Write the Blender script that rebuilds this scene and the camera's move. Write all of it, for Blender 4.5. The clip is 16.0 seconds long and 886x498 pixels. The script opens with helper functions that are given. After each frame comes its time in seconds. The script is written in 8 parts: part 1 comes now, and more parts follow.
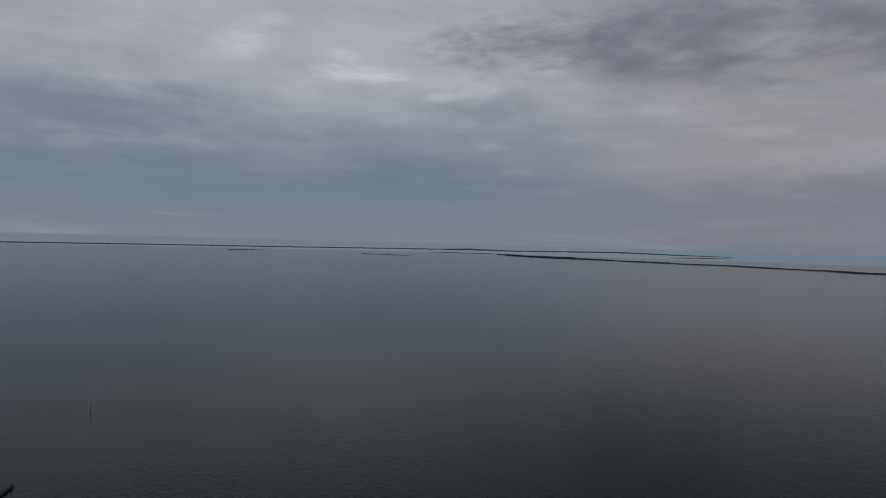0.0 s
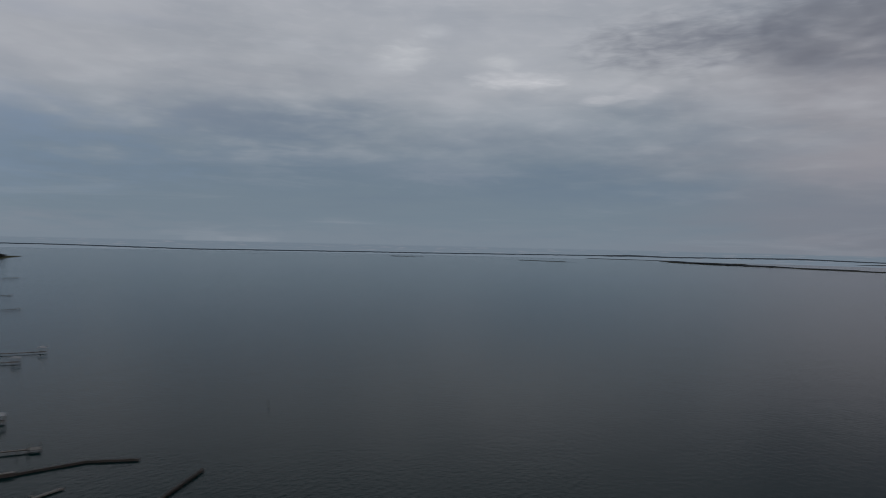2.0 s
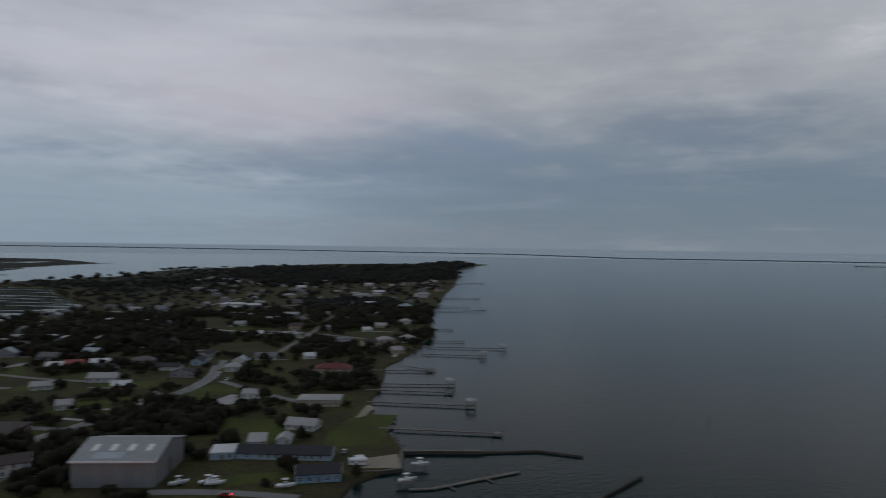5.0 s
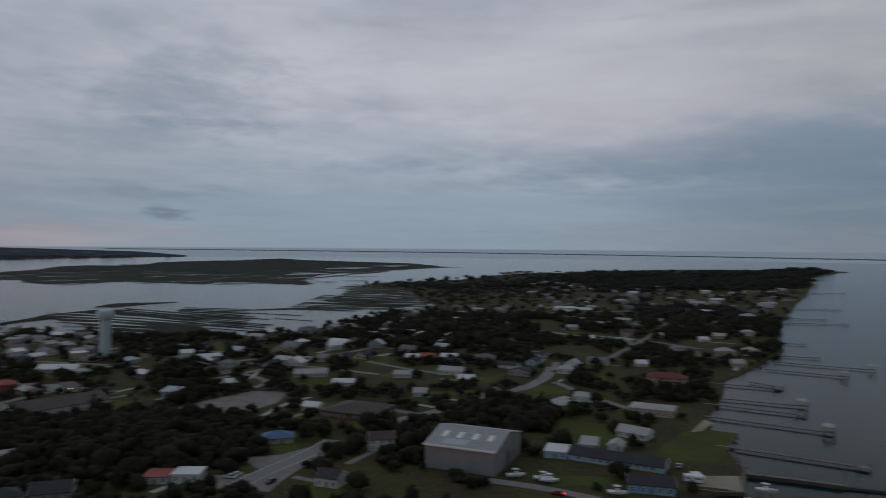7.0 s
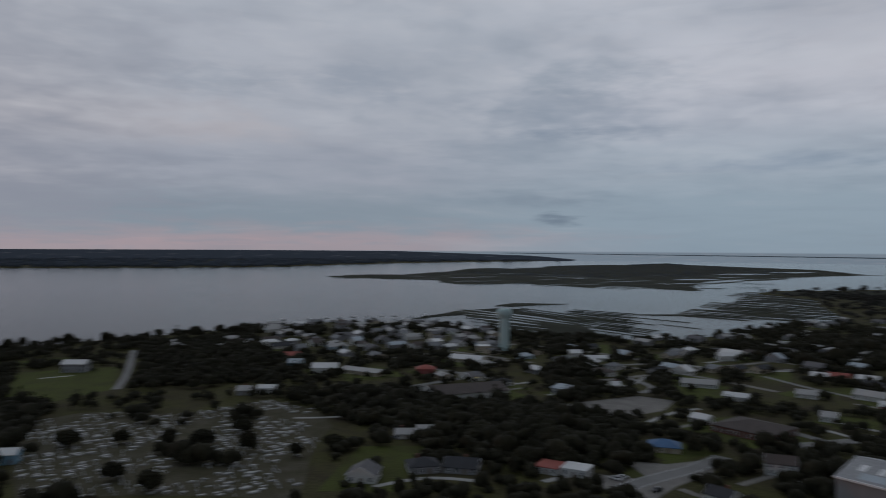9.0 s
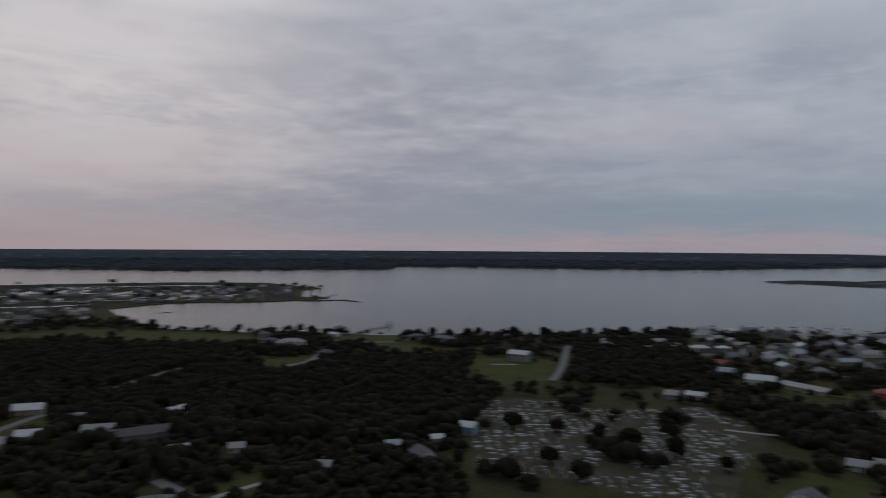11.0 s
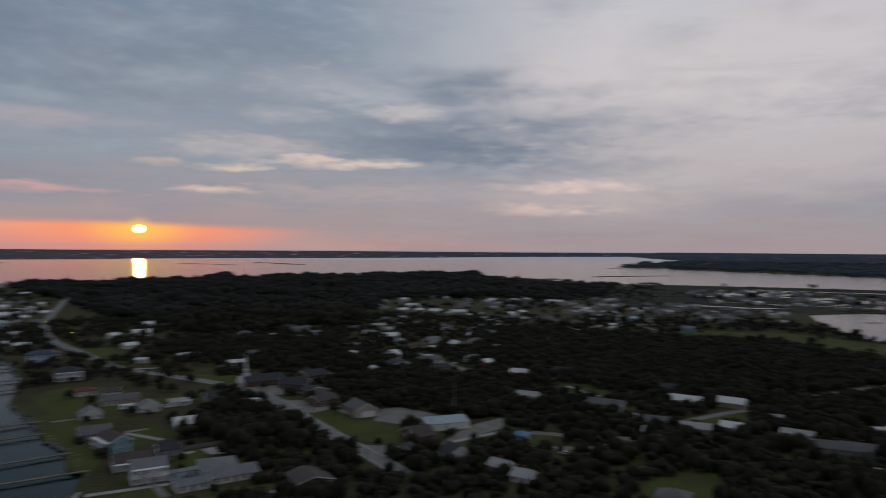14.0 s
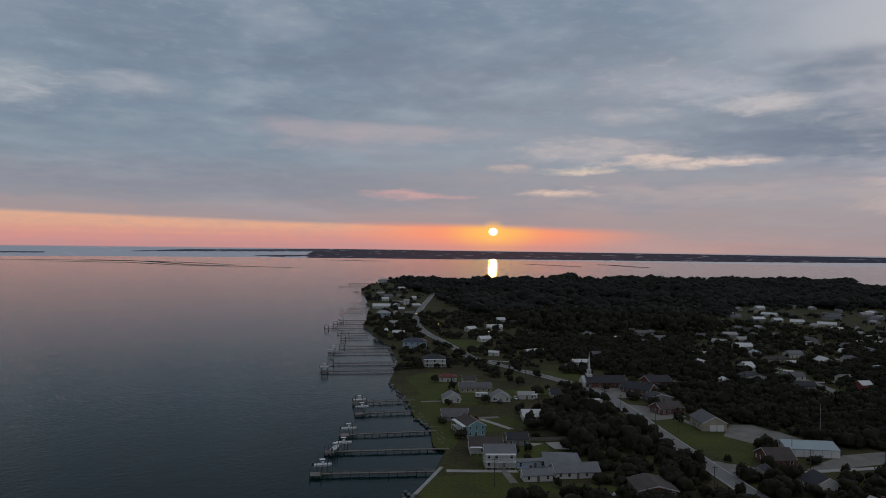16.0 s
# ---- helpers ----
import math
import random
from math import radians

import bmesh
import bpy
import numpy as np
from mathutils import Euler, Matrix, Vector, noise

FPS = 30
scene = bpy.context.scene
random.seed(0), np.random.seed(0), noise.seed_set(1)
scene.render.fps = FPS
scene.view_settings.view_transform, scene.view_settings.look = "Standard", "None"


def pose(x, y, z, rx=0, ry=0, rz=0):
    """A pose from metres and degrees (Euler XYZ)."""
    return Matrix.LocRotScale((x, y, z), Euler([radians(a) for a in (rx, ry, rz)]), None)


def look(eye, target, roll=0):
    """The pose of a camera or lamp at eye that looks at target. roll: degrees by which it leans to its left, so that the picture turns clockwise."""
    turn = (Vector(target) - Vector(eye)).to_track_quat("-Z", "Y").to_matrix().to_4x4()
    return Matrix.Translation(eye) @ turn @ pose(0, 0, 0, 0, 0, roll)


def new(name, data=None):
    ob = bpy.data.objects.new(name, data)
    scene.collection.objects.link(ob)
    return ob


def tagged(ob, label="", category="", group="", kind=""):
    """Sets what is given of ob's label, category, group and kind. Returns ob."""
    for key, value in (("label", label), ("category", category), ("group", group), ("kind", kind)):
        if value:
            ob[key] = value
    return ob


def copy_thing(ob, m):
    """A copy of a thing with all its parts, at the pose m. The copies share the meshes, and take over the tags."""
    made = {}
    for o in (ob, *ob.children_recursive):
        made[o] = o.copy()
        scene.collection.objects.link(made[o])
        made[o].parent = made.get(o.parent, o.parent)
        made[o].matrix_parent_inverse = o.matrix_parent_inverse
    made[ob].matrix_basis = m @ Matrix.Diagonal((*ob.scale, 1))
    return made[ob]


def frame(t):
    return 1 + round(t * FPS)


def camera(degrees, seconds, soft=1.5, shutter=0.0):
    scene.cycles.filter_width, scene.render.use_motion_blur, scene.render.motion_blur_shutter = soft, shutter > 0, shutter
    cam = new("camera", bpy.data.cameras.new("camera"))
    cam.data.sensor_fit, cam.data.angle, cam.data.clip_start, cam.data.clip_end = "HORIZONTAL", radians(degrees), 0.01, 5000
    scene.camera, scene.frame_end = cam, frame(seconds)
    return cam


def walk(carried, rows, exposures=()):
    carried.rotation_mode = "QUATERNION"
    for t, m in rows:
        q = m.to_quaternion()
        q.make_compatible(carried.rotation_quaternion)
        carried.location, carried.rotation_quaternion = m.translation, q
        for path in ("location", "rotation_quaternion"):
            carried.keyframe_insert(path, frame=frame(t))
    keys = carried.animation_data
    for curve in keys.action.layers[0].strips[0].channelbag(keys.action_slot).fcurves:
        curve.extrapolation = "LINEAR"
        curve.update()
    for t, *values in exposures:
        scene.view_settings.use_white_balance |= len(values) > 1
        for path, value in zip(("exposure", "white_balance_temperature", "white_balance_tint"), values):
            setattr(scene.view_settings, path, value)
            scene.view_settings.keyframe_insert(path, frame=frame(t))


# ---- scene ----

# ---------------------------------------------------------------- camera: a drone that hovers and pans to its left
EYE = 88.0
cam = camera(63.8, 16.0, soft=0.8, shutter=0.8)
walk(cam, [
    (0.0, pose(0, 0, EYE, 89.28, -1.54, -0.00)),
    (0.5, pose(0, 0, EYE, 89.39, -1.53, 0.17)),
    (0.7, pose(0, 0, EYE, 89.42, -1.51, 0.50)),
    (1.0, pose(0, 0, EYE, 89.45, -1.48, 2.41)),
    (1.5, pose(0, 0, EYE, 89.46, -1.42, 7.19)),
    (2.0, pose(0, 0, EYE, 89.48, -1.35, 12.58)),
    (2.5, pose(0, 0, EYE, 89.50, -1.27, 18.08)),
    (3.0, pose(0, 0, EYE, 89.50, -1.19, 23.60)),
    (3.5, pose(0, 0, EYE, 89.52, -1.11, 29.18)),
    (4.0, pose(0, 0, EYE, 89.55, -1.02, 34.87)),
    (6.5, pose(0, 0, EYE, 89.67, -0.53, 66.13)),
    (7.0, pose(0, 0, EYE, 89.72, -0.46, 72.95)),
    (7.5, pose(0, 0, EYE, 89.79, -0.40, 79.68)),
    (8.0, pose(0, 0, EYE, 89.83, -0.37, 86.80)),
    (8.5, pose(0, 0, EYE, 89.88, -0.33, 94.82)),
    (9.0, pose(0, 0, EYE, 89.88, -0.33, 103.27)),
    (11.5, pose(0, 0, EYE, 89.89, -0.37, 145.29)),
    (12.0, pose(0, 0, EYE, 89.89, -0.38, 154.03)),
    (12.5, pose(0, 0, EYE, 89.88, -0.39, 162.64)),
    (13.0, pose(0, 0, EYE, 89.86, -0.37, 171.16)),
    (13.5, pose(0, 0, EYE, 89.87, -0.36, 180.08)),
    (14.0, pose(0, 0, EYE, 89.88, -0.37, 189.08)),
    (14.5, pose(0, 0, EYE, 89.88, -0.41, 198.05)),
    (15.0, pose(0, 0, EYE, 89.86, -0.49, 207.04)),
    (15.5, pose(0, 0, EYE, 89.83, -0.61, 215.24)),
    (15.7, pose(0, 0, EYE, 89.81, -0.75, 216.21)),
    (16.0, pose(0, 0, EYE, 89.81, -0.75, 216.21)),
])

from mathutils import kdtree
# ---------------------------------------------------------------- plan: bearings (degrees to the left of +y) and distances from the hover point
RIM = 4950.0


def reach(d):
    """Nothing is built past the rim of the water; what lies further is the sky's backdrop."""
    return min(d, RIM - 10)


def plan(b, d, z=0.0):
    r, a = reach(d), radians(b)
    return Vector((-r * math.sin(a), r * math.cos(a), z))


def polar(x, y):
    return math.degrees(math.atan2(-x, y)) % 360, math.hypot(x, y)


AXIS = 136.2  # direction in which the island runs, degrees from +x


# ---------------------------------------------------------------- world: an overcast evening, the sun low under the cloud's edge
SUN_BEARING, SUN_HEIGHT = 212.2, 1.25
world = bpy.data.worlds.new("evening_sky")
scene.world = world
world.use_nodes = True
wt = world.node_tree
wt.nodes.clear()


def link_in(tree, node, key, value):
    if value is None:
        return
    if isinstance(value, bpy.types.NodeSocket):
        tree.links.new(value, node.inputs[key])
    else:
        node.inputs[key].default_value = value


def wmath(op, a, b=None, c=None, clamp=False):
    n = wt.nodes.new("ShaderNodeMath")
    n.operation, n.use_clamp = op, clamp
    for i, v in enumerate((a, b, c)):
        link_in(wt, n, i, v)
    return n.outputs[0]


def wmix(f, a, b, blend="MIX"):
    n = wt.nodes.new("ShaderNodeMix")
    n.data_type, n.blend_type = "RGBA", blend
    link_in(wt, n, 0, f)
    link_in(wt, n, 6, a if isinstance(a, bpy.types.NodeSocket) else (*a, 1))
    link_in(wt, n, 7, b if isinstance(b, bpy.types.NodeSocket) else (*b, 1))
    return n.outputs[2]


def wsmooth(x, lo, hi):
    n = wt.nodes.new("ShaderNodeMapRange")
    n.interpolation_type = "SMOOTHSTEP"
    for k, v in ((0, x), (1, lo), (2, hi), (3, 0.0), (4, 1.0)):
        link_in(wt, n, k, v)
    return n.outputs[0]


def wnoise(vec, scale, detail=4.0, rough=0.55, distortion=0.0):
    n = wt.nodes.new("ShaderNodeTexNoise")
    link_in(wt, n, "Vector", vec)
    for k, v in (("Scale", scale), ("Detail", detail), ("Roughness", rough), ("Distortion", distortion)):
        n.inputs[k].default_value = v
    return n.outputs[0]


def wvec(x, y, z=0.0):
    n = wt.nodes.new("ShaderNodeCombineXYZ")
    for i, v in enumerate((x, y, z)):
        link_in(wt, n, i, v)
    return n.outputs[0]


def srgb(r, g, b):
    """A colour seen in the sky, from its eight-bit values."""
    return tuple((v / 255 / 12.92) if v < 10 else ((v / 255 + 0.055) / 1.055) ** 2.4 for v in (r, g, b))


coords = wt.nodes.new("ShaderNodeTexCoord")
turned = wt.nodes.new("ShaderNodeVectorRotate")
turned.rotation_type = "Z_AXIS"
wt.links.new(coords.outputs["Generated"], turned.inputs["Vector"])
turned.inputs["Angle"].default_value = radians(-108)
split = wt.nodes.new("ShaderNodeSeparateXYZ")
wt.links.new(turned.outputs[0], split.inputs[0])
sky_x, sky_y, sky_z = split.outputs
AZ = wmath("ADD", wmath("MULTIPLY", wmath("ARCTAN2", wmath("MULTIPLY", sky_x, -1.0), sky_y), 57.29578), 108.0)
EL = wmath("MULTIPLY", wmath("ARCSINE", wmath("MAXIMUM", sky_z, 0.0)), 57.29578)
deck_k = wmath("DIVIDE", 1.0, wmath("ADD", wmath("MAXIMUM", sky_z, 0.0), 0.13))
deck = wvec(wmath("MULTIPLY", sky_x, deck_k), wmath("MULTIPLY", sky_y, deck_k), 0.0)
billow = wnoise(deck, 0.85, 4.0, 0.5, 0.15)
streak = wnoise(deck, 2.1, 3.5, 0.48, 0.2)
wisp = wnoise(deck, 5.5, 3.5, 0.5, 0.3)
WARP_A = wmath("MULTIPLY", wmath("SUBTRACT", billow, 0.5), 16.0)
WARP_E = wmath("MULTIPLY", wmath("SUBTRACT", streak, 0.5), 5.0)
AZW, ELW = wmath("ADD", AZ, WARP_A), wmath("ADD", EL, WARP_E)


def band(points, by):
    """A colour ramp by a height or bearing in degrees."""
    n = wt.nodes.new("ShaderNodeValToRGB")
    lo, hi = points[0][0], points[-1][0]
    ramp = n.color_ramp
    ramp.interpolation = "EASE"
    while len(ramp.elements) < len(points):
        ramp.elements.new(0.5)
    for e, (p, col) in zip(ramp.elements, points):
        e.position, e.color = (p - lo) / (hi - lo), (*srgb(*col), 1)
    f = wmath("DIVIDE", wmath("SUBTRACT", by, lo), hi - lo, clamp=True)
    wt.links.new(f, n.inputs[0])
    return n.outputs[0]


ELS = wmath("ADD", EL, wmath("MULTIPLY", WARP_E, 0.6))
# above 20 degrees, unseen: south and rose darkened to dim near water, zenith brightened
sky_south = band([(0, (121, 133, 145)), (2.2, (115, 130, 143)), (5, (111, 127, 142)), (9, (135, 145, 156)), (13, (165, 169, 176)), (19, (165, 169, 177)), (26, (84, 91, 99)), (46, (67, 74, 81)), (66, (111, 119, 127)), (88, (173, 181, 190))], ELS)
sky_rose = band([(0, (122, 126, 136)), (3, (124, 129, 140)), (7, (146, 146, 153)), (12, (148, 148, 155)), (19, (118, 124, 135)), (26, (80, 87, 97)), (46, (64, 71, 79)), (66, (108, 119, 129)), (88, (169, 181, 193))], ELS)
sky_east = band([(0, (136, 152, 166)), (3, (142, 158, 172)), (7, (161, 172, 185)), (11, (183, 187, 198)), (19, (183, 188, 199)), (32, (154, 162, 173)), (58, (165, 172, 183)), (88, (183, 191, 202))], ELS)
sky_north = band([(0, (155, 147, 155)), (2.5, (132, 145, 158)), (6, (153, 159, 172)), (11, (168, 173, 184)), (19, (170, 176, 187)), (32, (171, 177, 188)), (58, (170, 176, 187)), (88, (184, 191, 203))], ELS)
sky_northwest = band([(0, (164, 150, 153)), (3, (164, 157, 163)), (7, (190, 183, 186)), (12, (206, 199, 201)), (19, (198, 196, 202)), (32, (165, 168, 177)), (58, (160, 165, 176)), (88, (178, 185, 196))], ELS)
sky_west = band([(0, (190, 152, 146)), (2.0, (168, 152, 152)), (4, (146, 147, 156)), (8, (135, 150, 164)), (13, (131, 148, 164)), (19, (126, 143, 161)), (32, (112, 128, 145)), (58, (133, 148, 163)), (88, (176, 183, 194))], ELS)
sky = wmix(wsmooth(AZW, -22.0, 2.0), sky_rose, sky_south)
sky = wmix(wsmooth(AZW, 40.0, 66.0), sky, sky_east)
sky = wmix(wsmooth(AZW, 84.0, 112.0), sky, sky_north)
sky = wmix(wsmooth(AZW, 122.0, 160.0), sky, sky_northwest)
sky = wmix(wsmooth(AZW, 176.0, 202.0), sky, sky_west)
sky = wmix(wsmooth(AZ, 248.0, 285.0), sky, sky_rose)
# uneven cloud: broad billows, streaks and fine wisps of the deck
FADE = wsmooth(EL, 2.0, 15.0)
LEVEL = wnoise(wvec(wmath("MULTIPLY", AZ, 0.055), wmath("MULTIPLY", EL, 0.5)), 1.0, 6.0, 0.6, 0.5)
FLECK = wnoise(wvec(wmath("MULTIPLY", AZ, 0.5), wmath("MULTIPLY", EL, 1.7)), 1.0, 5.0, 0.65, 0.4)


def deck_shade(field, lo, hi, much, colour):
    global sky
    sky = wmix(wmath("MULTIPLY", wmath("MULTIPLY", wsmooth(field, lo, hi), much), FADE), sky, srgb(*colour))


deck_shade(billow, 0.5, 0.72, 0.28, (194, 198, 206))
deck_shade(billow, 0.5, 0.3, 0.26, (106, 119, 136))
deck_shade(streak, 0.52, 0.74, 0.3, (196, 199, 206))
deck_shade(streak, 0.5, 0.3, 0.24, (106, 119, 137))
deck_shade(wisp, 0.5, 0.78, 0.09, (190, 190, 196))
deck_shade(wisp, 0.5, 0.25, 0.09, (110, 120, 136))
sky = wmix(wmath("MULTIPLY", wsmooth(LEVEL, 0.5, 0.8), 0.22), sky, srgb(182, 184, 192))
sky = wmix(wmath("MULTIPLY", wsmooth(LEVEL, 0.5, 0.2), 0.22), sky, srgb(104, 117, 134))
sky = wmix(wmath("MULTIPLY", wsmooth(FLECK, 0.45, 0.75), wmath("MULTIPLY", FADE, 0.16)), sky, srgb(190, 190, 196))
AZC, ELC = wmath("ADD", AZ, wmath("MULTIPLY", WARP_A, 0.3)), wmath("ADD", EL, wmath("MULTIPLY", WARP_E, 0.3))
EDGE = wmath("MULTIPLY", wmath("ADD", wmath("SUBTRACT", wisp, 0.5), wmath("MULTIPLY", wmath("SUBTRACT", streak, 0.5), 1.1)), 4.2)


FLECKED = wmath("ADD", wmath("MULTIPLY", EDGE, 0.6), wmath("MULTIPLY", wmath("SUBTRACT", FLECK, 0.5), 5.0))


def stroke_group():
    """An oval of sky with a ragged, soft edge, laid over the sky so far."""
    global wt
    group = bpy.data.node_groups.new("cloud_stroke", "ShaderNodeTree")
    for name in ("Sky", "Colour"):
        group.interface.new_socket(name, in_out="INPUT", socket_type="NodeSocketColor")
    for name in ("Across", "Up", "Ragged", "Bearing", "Height", "Wide", "High", "Much", "Outer", "Inner"):
        group.interface.new_socket(name, in_out="INPUT", socket_type="NodeSocketFloat")
    group.interface.new_socket("Sky", in_out="OUTPUT", socket_type="NodeSocketColor")
    before, wt = wt, group
    given = group.nodes.new("NodeGroupInput").outputs
    da = wmath("DIVIDE", wmath("SUBTRACT", given["Across"], given["Bearing"]), given["Wide"])
    de = wmath("DIVIDE", wmath("SUBTRACT", given["Up"], given["Height"]), given["High"])
    q = wmath("ADD", wmath("ADD", wmath("MULTIPLY", da, da), wmath("MULTIPLY", de, de)), given["Ragged"])
    made = wmix(wmath("MULTIPLY", wsmooth(q, given["Outer"], given["Inner"]), given["Much"]), given["Sky"], given["Colour"])
    group.links.new(made, group.nodes.new("NodeGroupOutput").inputs[0])
    wt = before
    return group


STROKE = stroke_group()
SOFT = wmath("MULTIPLY", EDGE, 0.6)
FINE = wmath("MULTIPLY", FLECKED, 0.75)


def cloud(az, el, wide, high, colour, much, edge=0.8):
    """A cloud or a gap in the cloud."""
    global sky
    n = wt.nodes.new("ShaderNodeGroup")
    n.node_tree = STROKE
    for key, value in (("Bearing", az), ("Height", el), ("Wide", wide), ("High", high), ("Much", much), ("Outer", 1.2 + edge), ("Inner", 0.2 - 2.0 * edge)):
        n.inputs[key].default_value = value
    n.inputs["Colour"].default_value = (*srgb(*colour), 1)
    for key, value in (("Sky", sky), ("Across", AZC), ("Up", ELC), ("Ragged", FINE if wide < 7.5 else SOFT)):
        wt.links.new(value, n.inputs[key])
    sky = n.outputs[0]


cloud(10.9, 14.33, 10.0, 3.84, (172, 176, 184), 0.50)
cloud(28.0, 13.62, 9.5, 2.95, (146, 151, 160), 0.40)
cloud(16.0, 14.51, 2.0, 1.30, (208, 210, 214), 0.56, edge=0.95)
cloud(8.2, 14.29, 1.7, 0.53, (204, 206, 210), 0.60, edge=0.95)
cloud(6.4, 12.91, 3.2, 0.71, (222, 222, 226), 0.72, edge=0.95)
cloud(14.0, 16.21, 1.5, 0.47, (196, 199, 205), 0.50, edge=0.95)
cloud(0.5, 11.41, 1.7, 0.53, (205, 205, 210), 0.60, edge=0.95)
cloud(-2.7, 12.00, 1.7, 0.53, (196, 196, 202), 0.65, edge=0.95)
cloud(-4.8, 15.35, 5.9, 2.01, (108, 112, 125), 0.70)
cloud(-15.8, 13.90, 7.7, 2.13, (104, 108, 120), 0.75)
cloud(-25.6, 15.23, 12.4, 2.48, (96, 99, 111), 0.80)
cloud(-19.8, 17.26, 7.1, 1.30, (112, 116, 127), 0.50)
cloud(-29.2, 13.56, 5.3, 1.18, (108, 110, 121), 0.60)
cloud(-23.2, 8.69, 2.7, 0.47, (178, 172, 174), 0.60, edge=0.95)
cloud(-27.5, 12.97, 3.2, 0.71, (166, 161, 165), 0.60, edge=0.95)
cloud(-20.1, 6.27, 8.3, 1.65, (150, 147, 155), 0.50)
cloud(-15.9, 10.57, 8.9, 1.77, (146, 146, 154), 0.45)
cloud(28.0, 9.03, 8.3, 2.01, (104, 120, 140), 0.60)
cloud(21.1, 6.00, 18.9, 1.06, (110, 126, 144), 0.50)
cloud(12.4, 5.65, 3.9, 0.89, (138, 146, 159), 0.60, edge=0.95)
cloud(-0.5, 7.92, 15.4, 1.42, (118, 130, 145), 0.40)
cloud(-29.5, 4.51, 8.9, 1.42, (118, 122, 135), 0.50)
cloud(50.4, 12.13, 21.3, 5.32, (162, 164, 172), 0.50)
cloud(39.6, 15.91, 7.7, 1.06, (180, 182, 189), 0.50)
cloud(45.6, 16.23, 6.5, 0.71, (176, 179, 186), 0.40, edge=0.95)
cloud(56.0, 6.79, 15.4, 2.36, (103, 123, 142), 0.60)
cloud(42.0, 6.83, 15.4, 2.13, (106, 125, 143), 0.50)
cloud(26.4, 9.07, 7.7, 1.42, (112, 126, 144), 0.50)
cloud(54.1, 0.79, 15.4, 1.18, (132, 139, 150), 0.40)
cloud(13.1, 5.55, 5.9, 1.18, (130, 141, 154), 0.45)
cloud(1.4, 4.55, 9.5, 1.42, (106, 123, 142), 0.50)
cloud(100.8, 13.01, 12.4, 5.32, (138, 150, 164), 0.50)
cloud(94.0, 10.11, 7.1, 2.13, (127, 140, 157), 0.39)
cloud(90.0, 13.30, 6.5, 1.18, (134, 147, 161), 0.32)
cloud(67.8, 13.58, 16.5, 3.55, (190, 190, 199), 0.55)
cloud(74.1, 8.78, 12.4, 1.65, (170, 175, 187), 0.40)
cloud(73.2, 11.21, 7.1, 0.83, (150, 158, 172), 0.35, edge=0.95)
cloud(59.0, 9.93, 10.0, 3.07, (184, 179, 191), 0.55)
cloud(45.2, 8.39, 9.5, 1.77, (126, 143, 166), 0.55)
cloud(48.8, 4.94, 15.4, 2.36, (122, 140, 162), 0.50)
cloud(89.9, 6.14, 15.4, 1.30, (132, 146, 160), 0.35)
cloud(95.9, 3.78, 8.3, 0.65, (119, 134, 150), 0.40, edge=0.95)
cloud(94.2, 2.24, 1.4, 0.41, (108, 122, 138), 0.85, edge=0.95)
cloud(54.8, 16.70, 15.4, 0.65, (192, 196, 204), 0.40, edge=0.95)
cloud(48.5, 15.24, 12.4, 0.53, (148, 156, 171), 0.40, edge=0.95)
cloud(78.7, 14.97, 2.4, 0.71, (150, 158, 171), 0.40, edge=0.95)
cloud(130.0, 9.44, 12.4, 1.89, (188, 181, 184), 0.55)
cloud(122.3, 8.69, 9.5, 1.06, (182, 178, 183), 0.40)
cloud(116.1, 14.60, 13.0, 3.07, (174, 178, 189), 0.40)
cloud(121.1, 12.60, 5.3, 1.18, (138, 149, 164), 0.50)
cloud(109.9, 12.77, 3.9, 1.18, (137, 148, 164), 0.45)
cloud(104.4, 11.58, 3.5, 0.95, (142, 151, 166), 0.40, edge=0.95)
cloud(91.0, 13.09, 7.1, 1.30, (127, 141, 158), 0.28)
cloud(90.1, 10.51, 10.0, 1.42, (125, 140, 158), 0.28)
cloud(91.0, 8.99, 5.9, 0.47, (112, 128, 148), 0.50, edge=0.95)
cloud(79.9, 6.30, 7.7, 0.59, (115, 133, 156), 0.50, edge=0.95)
cloud(83.0, 9.76, 9.5, 1.77, (142, 152, 168), 0.40)
cloud(98.1, 7.61, 7.7, 0.83, (140, 151, 166), 0.40, edge=0.95)
cloud(94.2, 2.27, 1.7, 0.41, (109, 123, 139), 0.85, edge=0.95)
cloud(95.3, 3.71, 3.9, 0.41, (119, 133, 149), 0.60, edge=0.95)
cloud(111.6, 4.82, 18.9, 1.65, (141, 151, 164), 0.35)
cloud(120.2, 0.62, 29.5, 0.53, (190, 158, 164), 0.14, edge=0.95)
cloud(131.8, 0.22, 13.0, 0.24, (206, 166, 166), 0.20, edge=0.95)
cloud(133.2, 14.43, 5.9, 2.36, (146, 155, 168), 0.40)
cloud(187.6, 9.97, 11.2, 2.48, (108, 125, 146), 0.85)
cloud(191.2, 7.69, 7.7, 2.13, (110, 126, 146), 0.80)
cloud(183.7, 6.97, 8.3, 2.36, (119, 133, 152), 0.70)
cloud(177.1, 6.41, 5.6, 0.77, (124, 134, 150), 0.60, edge=0.95)
cloud(174.5, 9.11, 6.5, 1.18, (138, 147, 160), 0.50)
cloud(192.6, 12.91, 5.3, 2.95, (140, 152, 166), 0.50)
cloud(171.5, 16.26, 3.0, 1.18, (138, 148, 162), 0.50)
cloud(192.2, 10.76, 3.0, 0.77, (224, 208, 198), 0.85, edge=0.95)
cloud(193.6, 6.73, 2.7, 0.30, (244, 216, 204), 0.85, edge=0.95)
